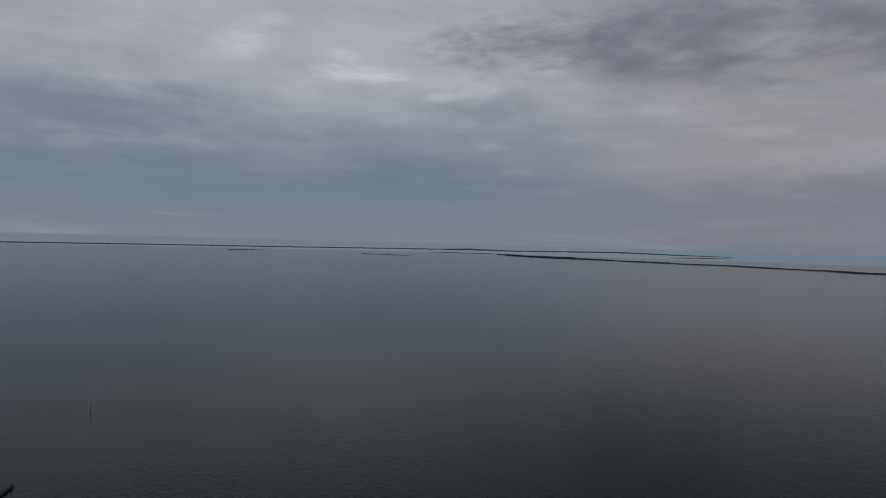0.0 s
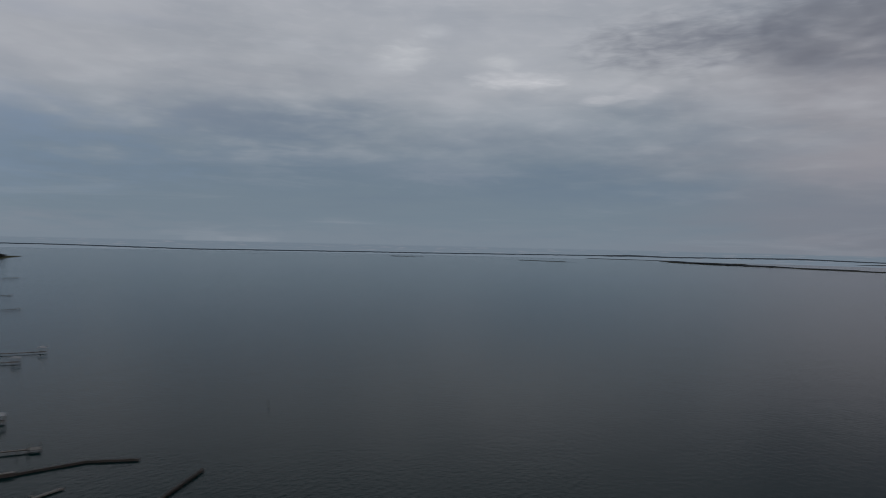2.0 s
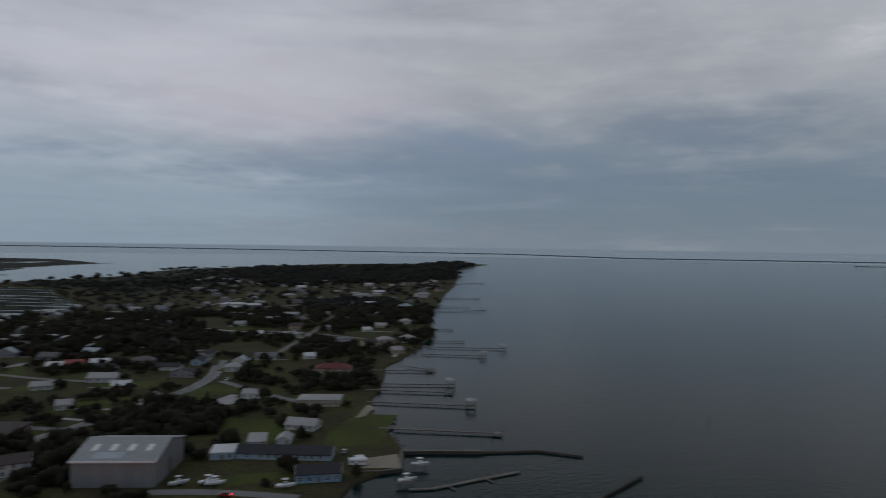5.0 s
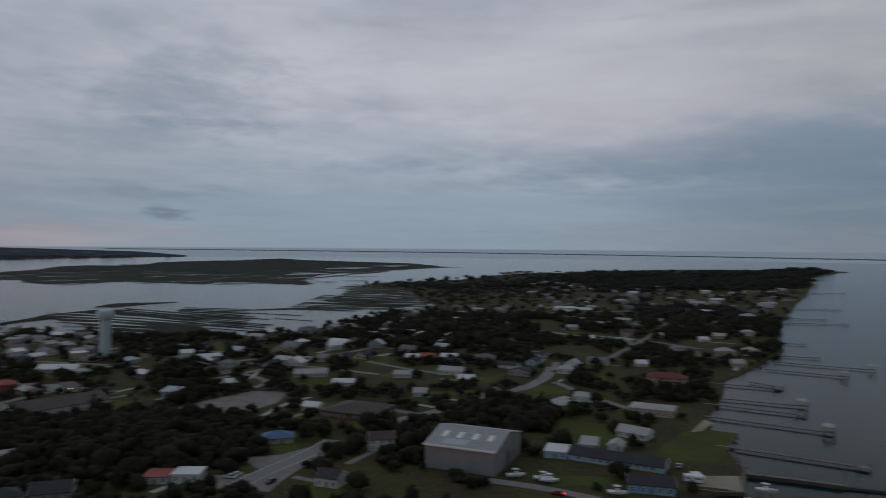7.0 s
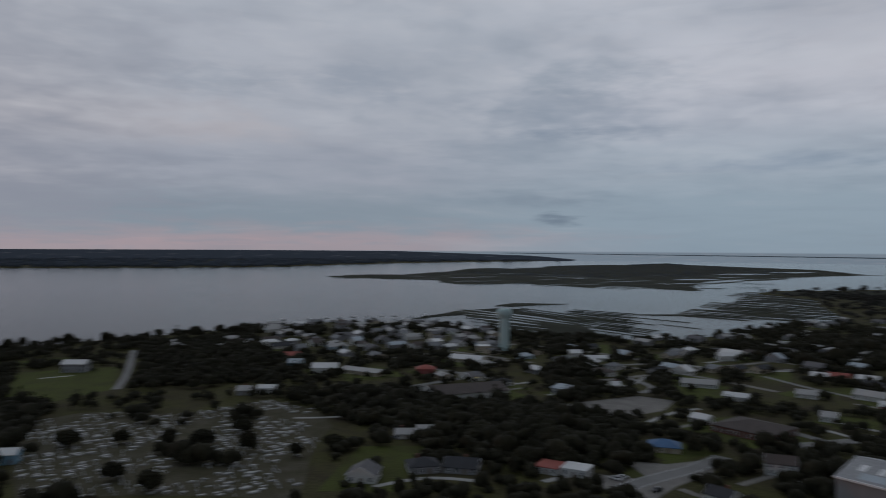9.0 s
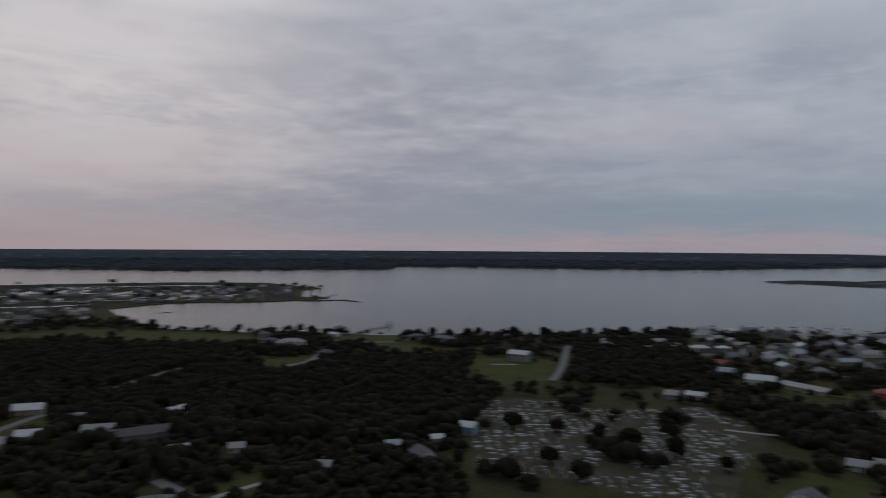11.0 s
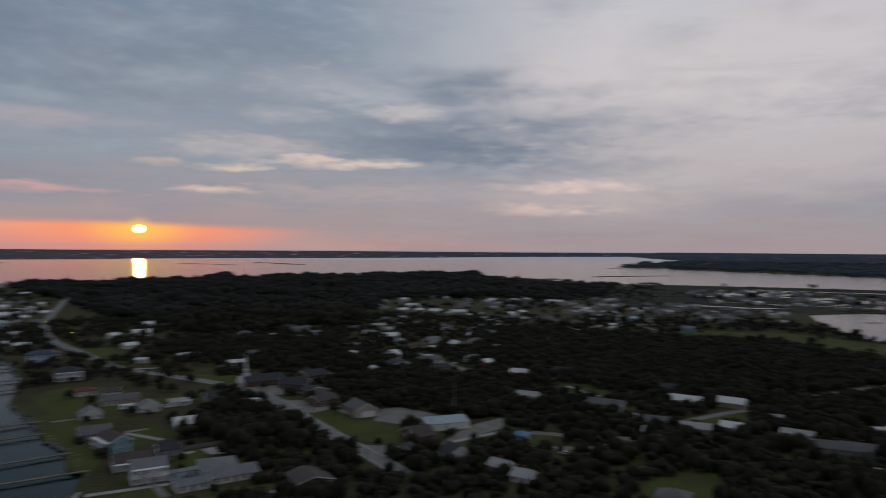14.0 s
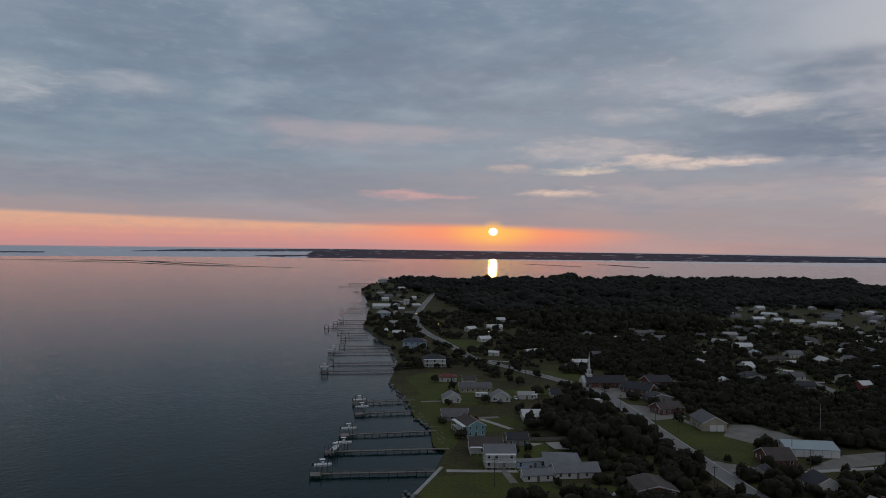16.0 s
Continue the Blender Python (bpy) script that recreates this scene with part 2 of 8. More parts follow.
cloud(178.4, 4.85, 5.9, 0.45, (246, 216, 204), 0.90, edge=0.95)
cloud(180.9, 3.04, 4.5, 0.50, (248, 212, 194), 0.90, edge=0.95)
cloud(177.5, 3.78, 8.3, 1.54, (214, 198, 190), 0.50)
cloud(175.4, 15.42, 4.1, 3.55, (206, 204, 208), 0.50)
cloud(153.0, 18.18, 10.0, 1.00, (230, 226, 226), 0.70)
cloud(159.8, 18.56, 5.9, 0.53, (224, 222, 224), 0.60, edge=0.95)
cloud(167.4, 12.30, 3.3, 0.47, (158, 158, 168), 0.50, edge=0.95)
cloud(159.3, 10.28, 5.9, 1.18, (157, 158, 168), 0.60)
cloud(153.0, 9.32, 3.9, 0.47, (163, 161, 170), 0.40, edge=0.95)
cloud(137.4, 7.26, 3.3, 0.47, (130, 134, 148), 0.60, edge=0.95)
cloud(146.5, 2.66, 22.5, 1.77, (139, 141, 153), 0.50)
cloud(140.4, 3.86, 18.9, 2.25, (139, 143, 156), 0.45)
cloud(140.5, 14.10, 16.5, 4.73, (151, 155, 167), 0.75)
cloud(146.5, 12.50, 13.0, 1.77, (149, 151, 163), 0.56)
cloud(166.5, 1.71, 15.4, 0.89, (172, 158, 160), 0.40, edge=0.95)
cloud(164.2, 6.25, 13.0, 2.48, (194, 183, 184), 0.45)
cloud(162.0, 14.61, 15.4, 3.55, (208, 201, 202), 0.45)
cloud(206.6, 8.88, 16.5, 7.09, (166, 161, 168), 0.35)
cloud(195.9, 2.68, 14.8, 2.36, (172, 158, 160), 0.4)
cloud(211.1, 13.69, 15.4, 3.55, (128, 136, 152), 0.3)
cloud(235.4, 13.93, 21.9, 4.14, (107, 121, 142), 0.48)
cloud(218.0, 16.20, 13.0, 4.73, (103, 118, 140), 0.39)
cloud(239.3, 8.30, 16.0, 2.95, (111, 126, 147), 0.50)
cloud(200.2, 16.62, 12.4, 1.77, (117, 131, 150), 0.25)
cloud(189.6, 12.60, 7.7, 1.65, (108, 121, 140), 0.65)
cloud(185.7, 8.42, 4.1, 1.77, (103, 116, 135), 0.60)
cloud(190.3, 7.92, 9.5, 1.06, (114, 125, 143), 0.55)
cloud(206.6, 11.05, 9.5, 1.42, (119, 129, 146), 0.20)
cloud(229.0, 4.56, 24.8, 1.42, (122, 131, 148), 0.50)
cloud(247.6, 11.00, 3.2, 1.60, (190, 192, 196), 0.75)
cloud(239.9, 11.40, 3.9, 0.77, (178, 181, 188), 0.70, edge=0.95)
cloud(222.4, 8.97, 8.6, 0.77, (190, 174, 178), 0.80, edge=0.95)
cloud(223.7, 7.74, 5.1, 0.59, (172, 167, 175), 0.55, edge=0.95)
cloud(229.0, 7.85, 1.7, 0.41, (162, 161, 169), 0.50, edge=0.95)
cloud(202.2, 4.88, 18.9, 1.42, (170, 161, 167), 0.50)
cloud(194.0, 4.27, 12.4, 0.65, (188, 174, 171), 0.50, edge=0.95)
cloud(204.0, 7.53, 6.8, 0.90, (216, 200, 196), 0.52)
cloud(205.7, 6.23, 2.7, 0.35, (255, 226, 196), 0.90, edge=0.95)
cloud(198.8, 6.57, 4.0, 0.40, (250, 222, 202), 0.72, edge=0.95)
cloud(193.6, 6.59, 2.7, 0.26, (240, 216, 200), 0.68, edge=0.95)
cloud(207.2, 4.41, 2.7, 0.35, (252, 216, 192), 0.77, edge=0.95)
cloud(211.0, 6.24, 2.0, 0.26, (226, 197, 182), 0.52, edge=0.95)
cloud(218.0, 4.01, 3.9, 0.35, (228, 172, 167), 0.75, edge=0.95)
cloud(198.9, 12.47, 5.9, 1.30, (180, 180, 188), 0.65)
cloud(195.3, 11.65, 3.3, 0.95, (190, 189, 195), 0.65, edge=0.95)
cloud(201.4, 10.27, 3.3, 0.59, (194, 187, 189), 0.65, edge=0.95)
cloud(192.5, 10.66, 3.3, 0.71, (188, 189, 195), 0.65, edge=0.95)
cloud(188.5, 15.15, 5.9, 1.54, (174, 178, 187), 0.60)
cloud(185.4, 8.97, 2.0, 0.41, (166, 171, 179), 0.50, edge=0.95)
cloud(190.2, 1.83, 12.4, 1.42, (152, 145, 152), 0.50)
cloud(186.8, 16.04, 3.5, 1.06, (180, 184, 192), 0.50)
cloud(134.8, 5.73, 9.0, 5.5, (140, 146, 160), 0.5)
cloud(138.0, 6.00, 14.0, 6.00, (137, 142, 156), 0.50)
cloud(133.0, 12.00, 9.0, 5.00, (142, 148, 161), 0.40)

# afterglow under the cloud's edge, and the sun in it
sky = wmix(wmath("MULTIPLY", wmath("MULTIPLY", wsmooth(EL, 4.2, 1.5), wsmooth(AZ, 192.0, 212.0)), 0.45), sky, srgb(152, 141, 151))
glow_edge = wmath("ADD", 1.42, wmath("ADD", wmath("MULTIPLY", wmath("SUBTRACT", AZ, 212.0), 0.021), wmath("MULTIPLY", wmath("SUBTRACT", LEVEL, 0.5), 0.5)))
glow = wmath("MULTIPLY", wsmooth(EL, wmath("ADD", glow_edge, 0.2), wmath("SUBTRACT", glow_edge, 0.2)), wsmooth(AZ, 197.0, 214.0))
glow_colour = band([(-0.2, (206, 140, 138)), (0.5, (228, 148, 136)), (0.9, (240, 160, 134)), (1.5, (250, 180, 138)), (2.4, (250, 188, 146)), (3.2, (226, 170, 150))], EL)
sky = wmix(wmath("MULTIPLY", wmath("MULTIPLY", glow, 0.76), wmath("ADD", 0.78, wmath("MULTIPLY", wmath("SUBTRACT", FLECK, 0.5), 0.7)), clamp=True), sky, glow_colour)
da, de = wmath("SUBTRACT", AZ, SUN_BEARING), wmath("SUBTRACT", EL, SUN_HEIGHT)
off = wmath("SQRT", wmath("ADD", wmath("POWER", wmath("ABSOLUTE", da), 2.0), wmath("POWER", wmath("ABSOLUTE", wmath("MULTIPLY", de, 1.15)), 2.0)))
halo_off = wmath("SQRT", wmath("ADD", wmath("POWER", wmath("ABSOLUTE", wmath("MULTIPLY", da, 0.34)), 2.0), wmath("POWER", wmath("ABSOLUTE", de), 2.0)))
wide_off = wmath("SQRT", wmath("ADD", wmath("POWER", wmath("ABSOLUTE", wmath("MULTIPLY", da, 0.13)), 2.0), wmath("POWER", wmath("ABSOLUTE", de), 2.0)))
below = wsmooth(EL, wmath("ADD", glow_edge, 0.6), wmath("SUBTRACT", glow_edge, 0.1))
sky = wmix(wmath("MULTIPLY", wmath("MULTIPLY", wsmooth(wide_off, 1.9, 0.3), below), 0.85), sky, srgb(255, 150, 112))
sky = wmix(wmath("MULTIPLY", wmath("MULTIPLY", wsmooth(halo_off, 1.7, 0.0), below), 0.9), sky, srgb(255, 198, 98))
sky = wmix(wmath("MULTIPLY", wsmooth(off, 1.25, 0.2), 0.8), sky, srgb(255, 196, 104))
sky = wmix(wsmooth(off, 0.37, 0.31), sky, (15.0, 5.2, 1.8))
# distance: the sea past the rim, the barrier islands and the far wooded shores, down to the water's edge
DEP = wmath("MULTIPLY", wmath("ARCSINE", sky_z), -57.29578)


def along(points):
    """A height in degrees below the level, by bearing."""
    n = wt.nodes.new("ShaderNodeValToRGB")
    lo, hi = points[0][0], points[-1][0]
    ramp = n.color_ramp
    while len(ramp.elements) < len(points):
        ramp.elements.new(0.5)
    for e, (p, v) in zip(ramp.elements, points):
        e.position, e.color = (p - lo) / (hi - lo), (v / 2, v / 2, v / 2, 1)
    wt.links.new(wmath("DIVIDE", wmath("SUBTRACT", AZ, lo), hi - lo, clamp=True), n.inputs[0])
    return wmath("MULTIPLY", n.outputs[0], 2.0)


far_noise = wnoise(wvec(wmath("MULTIPLY", AZ, 0.9), wmath("MULTIPLY", DEP, 9.0)), 1.0, 3.0, 0.6)
shore_noise = wmath("MULTIPLY", wmath("SUBTRACT", wnoise(wvec(AZ, 0.0), 1.6, 4.0, 0.6), 0.5), 0.14)
# the sky's reflection is painted into the far sea's tones, by bearing
far_sea = wmix(wsmooth(AZ, 95.0, 135.0), srgb(112, 125, 138), srgb(138, 138, 147))
far_sea = wmix(wsmooth(AZ, 205.0, 232.0), far_sea, srgb(118, 126, 140))
far_sea = wmix(wmath("MULTIPLY", wsmooth(far_noise, 0.5, 0.75), 0.35), far_sea, srgb(150, 148, 156))
sky = wmix(wsmooth(DEP, 0.2, 0.36), sky, far_sea)


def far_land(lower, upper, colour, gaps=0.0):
    """Wooded land of the distance, distance haze put into its colour, between two edges given by bearing."""
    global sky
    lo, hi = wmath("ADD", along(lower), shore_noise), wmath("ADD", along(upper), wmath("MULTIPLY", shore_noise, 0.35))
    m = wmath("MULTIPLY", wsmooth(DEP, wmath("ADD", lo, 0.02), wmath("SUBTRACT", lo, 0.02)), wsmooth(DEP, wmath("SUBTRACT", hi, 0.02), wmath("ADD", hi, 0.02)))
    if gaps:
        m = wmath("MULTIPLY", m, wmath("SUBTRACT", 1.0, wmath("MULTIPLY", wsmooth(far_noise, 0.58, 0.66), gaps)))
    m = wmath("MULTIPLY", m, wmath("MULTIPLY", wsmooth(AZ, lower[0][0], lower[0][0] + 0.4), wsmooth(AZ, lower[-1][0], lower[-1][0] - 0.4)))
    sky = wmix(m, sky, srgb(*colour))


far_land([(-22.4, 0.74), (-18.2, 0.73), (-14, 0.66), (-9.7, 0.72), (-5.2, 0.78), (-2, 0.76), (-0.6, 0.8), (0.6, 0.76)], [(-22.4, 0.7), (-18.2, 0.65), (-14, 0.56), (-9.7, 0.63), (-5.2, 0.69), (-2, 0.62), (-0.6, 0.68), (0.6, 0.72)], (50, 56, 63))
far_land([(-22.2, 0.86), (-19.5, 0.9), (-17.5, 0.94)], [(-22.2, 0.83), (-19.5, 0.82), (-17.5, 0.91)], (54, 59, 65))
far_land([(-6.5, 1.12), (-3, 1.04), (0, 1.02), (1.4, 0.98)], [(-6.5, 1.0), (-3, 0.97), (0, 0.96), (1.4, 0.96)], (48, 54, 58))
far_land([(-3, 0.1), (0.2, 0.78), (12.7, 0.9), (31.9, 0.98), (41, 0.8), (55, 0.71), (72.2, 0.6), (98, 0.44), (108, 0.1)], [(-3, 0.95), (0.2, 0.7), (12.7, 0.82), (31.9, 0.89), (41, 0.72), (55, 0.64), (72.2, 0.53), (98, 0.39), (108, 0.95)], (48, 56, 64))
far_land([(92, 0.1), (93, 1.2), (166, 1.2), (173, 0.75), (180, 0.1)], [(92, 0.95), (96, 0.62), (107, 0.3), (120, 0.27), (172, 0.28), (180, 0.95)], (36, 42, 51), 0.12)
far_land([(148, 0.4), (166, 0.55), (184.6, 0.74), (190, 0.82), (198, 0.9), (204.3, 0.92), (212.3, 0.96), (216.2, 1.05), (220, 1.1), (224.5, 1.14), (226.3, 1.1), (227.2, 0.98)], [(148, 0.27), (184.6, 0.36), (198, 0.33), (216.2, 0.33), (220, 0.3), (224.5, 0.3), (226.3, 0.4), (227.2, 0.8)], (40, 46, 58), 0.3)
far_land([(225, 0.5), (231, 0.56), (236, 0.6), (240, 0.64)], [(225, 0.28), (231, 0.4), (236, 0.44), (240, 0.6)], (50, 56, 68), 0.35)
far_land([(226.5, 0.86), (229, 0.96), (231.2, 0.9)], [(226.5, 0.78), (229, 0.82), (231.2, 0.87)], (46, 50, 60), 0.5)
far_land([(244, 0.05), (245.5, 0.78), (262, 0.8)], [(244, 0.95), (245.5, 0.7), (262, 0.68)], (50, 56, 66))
nishita = wt.nodes.new("ShaderNodeTexSky")
nishita.sky_type, nishita.sun_disc = "NISHITA", False
nishita.sun_elevation, nishita.sun_rotation = radians(SUN_HEIGHT), radians(360 - SUN_BEARING)
back = wt.nodes.new("ShaderNodeBackground")
wt.links.new(sky, back.inputs[0])
back.inputs[1].default_value = 1.0
clear = wt.nodes.new("ShaderNodeBackground")
wt.links.new(nishita.outputs[0], clear.inputs[0])
clear.inputs[1].default_value = 0.05
both = wt.nodes.new("ShaderNodeMixShader")
both.inputs[0].default_value = 0.02
wt.links.new(back.outputs[0], both.inputs[1])
wt.links.new(clear.outputs[0], both.inputs[2])
wout = wt.nodes.new("ShaderNodeOutputWorld")
wt.links.new(both.outputs[0], wout.inputs[0])

sun = new("sun", bpy.data.lights.new("sun", "SUN"))
sun.data.energy, sun.data.color, sun.data.angle = 0.1, (1.0, 0.3, 0.06), radians(0.5)
sun.matrix_world = look((0, 0, 0), -plan(SUN_BEARING, 100, 100 * math.tan(radians(SUN_HEIGHT))))


# ---------------------------------------------------------------- materials
def mat(name, colour, rough=0.8, metal=0.0, vary=0.25, scale=1.0, bump=0.0, tint=None, own=0.0, spec=0.5, streaky=None, coat=0.0):
    """A surface with grain at two scales: colour shifts to tint in stains, and by object where own is given."""
    m = bpy.data.materials.new(name)
    m.use_nodes = True
    t = m.node_tree
    b = t.nodes["Principled BSDF"]
    co = t.nodes.new("ShaderNodeTexCoord")
    src = co.outputs["Object"]
    if streaky:
        mp = t.nodes.new("ShaderNodeMapping")
        mp.inputs["Scale"].default_value = streaky
        t.links.new(src, mp.inputs[0])
        src = mp.outputs[0]
    fine, wide = t.nodes.new("ShaderNodeTexNoise"), t.nodes.new("ShaderNodeTexNoise")
    for n, s, d in ((fine, scale * 6, 5.0), (wide, scale * 0.35, 3.0)):
        t.links.new(src, n.inputs["Vector"])
        n.inputs["Scale"].default_value, n.inputs["Detail"].default_value = s, d
    mix1, mix2 = t.nodes.new("ShaderNodeMix"), t.nodes.new("ShaderNodeMix")
    for n in (mix1, mix2):
        n.data_type = "RGBA"
    tint = tint or tuple(c * 0.6 for c in colour)
    mix1.inputs[6].default_value, mix1.inputs[7].default_value = (*colour, 1), (*tint, 1)
    r1 = t.nodes.new("ShaderNodeMapRange")
    r1.inputs[1].default_value, r1.inputs[2].default_value, r1.inputs[4].default_value = 0.38, 0.68, min(1.0, vary * 2.4)
    t.links.new(wide.outputs[0], r1.inputs[0])
    t.links.new(r1.outputs[0], mix1.inputs[0])
    hsv = t.nodes.new("ShaderNodeHueSaturation")
    r2 = t.nodes.new("ShaderNodeMapRange")
    r2.inputs[1].default_value, r2.inputs[2].default_value = 0.25, 0.75
    r2.inputs[3].default_value, r2.inputs[4].default_value = 1 - vary, 1 + vary
    t.links.new(fine.outputs[0], r2.inputs[0])
    val = r2.outputs[0]
    if own:
        info = t.nodes.new("ShaderNodeObjectInfo")
        geo = t.nodes.new("ShaderNodeNewGeometry")
        add = t.nodes.new("ShaderNodeMath")
        add.operation = "ADD"
        t.links.new(info.outputs["Random"], add.inputs[0])
        t.links.new(geo.outputs["Random Per Island"], add.inputs[1])
        r3 = t.nodes.new("ShaderNodeMapRange")
        r3.inputs[2].default_value, r3.inputs[3].default_value, r3.inputs[4].default_value = 2.0, 1 - own, 1 + own
        t.links.new(add.outputs[0], r3.inputs[0])
        mul = t.nodes.new("ShaderNodeMath")
        mul.operation = "MULTIPLY"
        t.links.new(val, mul.inputs[0])
        t.links.new(r3.outputs[0], mul.inputs[1])
        val = mul.outputs[0]
    t.links.new(val, hsv.inputs["Value"])
    t.links.new(mix1.outputs[2], hsv.inputs["Color"])
    t.links.new(hsv.outputs[0], b.inputs["Base Color"])
    b.inputs["Roughness"].default_value, b.inputs["Metallic"].default_value = rough, metal
    b.inputs["Specular IOR Level"].default_value = spec
    if bump:
        bp = t.nodes.new("ShaderNodeBump")
        bp.inputs["Strength"].default_value, bp.inputs["Distance"].default_value = 0.6, bump
        t.links.new(fine.outputs[0], bp.inputs["Height"])
        t.links.new(bp.outputs[0], b.inputs["Normal"])
    return m


def glow_mat(name, colour, power):
    m = bpy.data.materials.new(name)
    m.use_nodes = True
    b = m.node_tree.nodes["Principled BSDF"]
    b.inputs["Base Color"].default_value = (*colour, 1)
    b.inputs["Emission Color"].default_value = (*colour, 1)
    b.inputs["Emission Strength"].default_value = power
    return m


LEAF = mat("leaf", (0.024, 0.0225, 0.0125), 0.85, vary=0.35, scale=0.5, tint=(0.016, 0.015, 0.009), own=0.25, spec=0.15)
# far shores only: the blue of distance haze is put into this leaf colour
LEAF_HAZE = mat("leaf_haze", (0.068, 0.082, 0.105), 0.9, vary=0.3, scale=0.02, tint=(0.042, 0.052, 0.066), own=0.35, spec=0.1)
LEAF_FAR = mat("leaf_far", (0.024, 0.023, 0.019), 0.85, vary=0.3, scale=0.05, tint=(0.018, 0.019, 0.017), own=0.3, spec=0.1)
BARK = mat("bark", (0.09, 0.075, 0.06), 0.9, vary=0.3, scale=3)
LAND = mat("turf", (0.066, 0.064, 0.024), 0.95, vary=0.4, scale=0.12, tint=(0.052, 0.042, 0.027), spec=0.1, bump=0.05)
MARSH = mat("marsh_grass", (0.040, 0.041, 0.027), 0.95, vary=0.4, scale=0.05, tint=(0.018, 0.020, 0.014), spec=0.1)
SAND = mat("sand", (0.34, 0.29, 0.22), 0.95, vary=0.2, scale=0.2, spec=0.2)
LAWN = mat("lawn", (0.076, 0.090, 0.023), 0.95, vary=0.35, scale=0.15, tint=(0.060, 0.060, 0.024), spec=0.1, bump=0.04)
ROAD = mat("asphalt", (0.20, 0.194, 0.187), 0.9, vary=0.22, scale=0.3, tint=(0.15, 0.145, 0.14), bump=0.01)
GRAVE_EARTH = mat("cemetery_earth", (0.066, 0.060, 0.036), 0.95, vary=0.4, scale=0.25, tint=(0.095, 0.085, 0.062), spec=0.1, bump=0.03)
GRAVEL = mat("gravel", (0.215, 0.20, 0.182), 0.95, vary=0.3, scale=0.4, tint=(0.14, 0.128, 0.115), bump=0.02)


# ---------------------------------------------------------------- mesh tools
def part(name, bm, material, parent=None, label="", smooth=False):
    """Links a bmesh as one mesh object, under a thing or a part."""
    me = bpy.data.meshes.new(name)
    bm.to_mesh(me)
    bm.free()
    if smooth:
        me.shade_smooth()
    me.materials.append(material)
    ob = new(name, me)
    ob.parent = parent
    if label:
        ob["label"] = label
    return ob


def put(name, mesh, parent, m):
    """Another part on a mesh that already exists."""
    ob = new(name, mesh)
    ob.parent = parent
    ob.matrix_local = m
    return ob


def box(bm, x0, x1, y0, y1, z0, z1):
    v = [bm.verts.new(p) for p in ((x0, y0, z0), (x1, y0, z0), (x1, y1, z0), (x0, y1, z0), (x0, y0, z1), (x1, y0, z1), (x1, y1, z1), (x0, y1, z1))]
    for f in ((0, 3, 2, 1), (4, 5, 6, 7), (0, 1, 5, 4), (1, 2, 6, 5), (2, 3, 7, 6), (3, 0, 4, 7)):
        bm.faces.new([v[i] for i in f])
    return v


def pole(bm, x, y, z0, z1, r0, r1=None, n=8):
    r1 = r0 if r1 is None else r1
    rings = [[bm.verts.new((x + r * math.cos(2 * math.pi * i / n), y + r * math.sin(2 * math.pi * i / n), z)) for i in range(n)] for r, z in ((r0, z0), (r1, z1))]
    for i in range(n):
        bm.faces.new((rings[0][i], rings[0][(i + 1) % n], rings[1][(i + 1) % n], rings[1][i]))
    bm.faces.new(rings[1])
    bm.faces.new(rings[0][::-1])


def ragged(points, step=25.0, amp=6.0, seed=0.0, closed=True):
    """Walks along an outline of (bearing, distance) corners in small steps, with an uneven edge."""
    out = []
    n = len(points)
    for i in range(n if closed else n - 1):
        (b0, d0), (b1, d1) = points[i], points[(i + 1) % n]
        p, q = plan(b0, d0), plan(b1, d1)
        k = max(1, int((q - p).length / step))
        for j in range(k):
            s = j / k
            b, d = b0 + (b1 - b0) * s, d0 + (d1 - d0) * s
            a = radians(b)
            x, y = -d * math.sin(a), d * math.cos(a)
            w = noise.noise_vector((x / 60 + seed, y / 60, seed)) * amp + noise.noise_vector((x / 17, y / 17 + seed, 3)) * amp * 0.4
            out.append((x + w.x, y + w.y))
    return out


def inside(poly, x, y):
    """Which of the points (arrays x, y) lie within the outline."""
    px, py = np.array(poly).T
    qx, qy = np.roll(px, 1), np.roll(py, 1)
    slope = (qx - px) / np.where(qy == py, 1e-9, qy - py)
    c = np.zeros(len(x), bool)
    if len(x) < len(px):
        for k in range(len(x)):
            c[k] = np.count_nonzero(((py > y[k]) != (qy > y[k])) & (x[k] < slope * (y[k] - py) + px)) % 2 == 1
        return c
    near = np.nonzero((x >= px.min()) & (x <= px.max()) & (y >= py.min()) & (y <= py.max()))[0]
    u, v = x[near], y[near]
    hit = np.zeros(len(near), bool)
    for i in range(len(px)):
        hit ^= ((py[i] > v) != (qy[i] > v)) & (u < slope[i] * (v - py[i]) + px[i])
    c[near] = hit
    return c


def lay(x, y, z=0.0):
    b, d = polar(x, y)
    return plan(b, d, z)


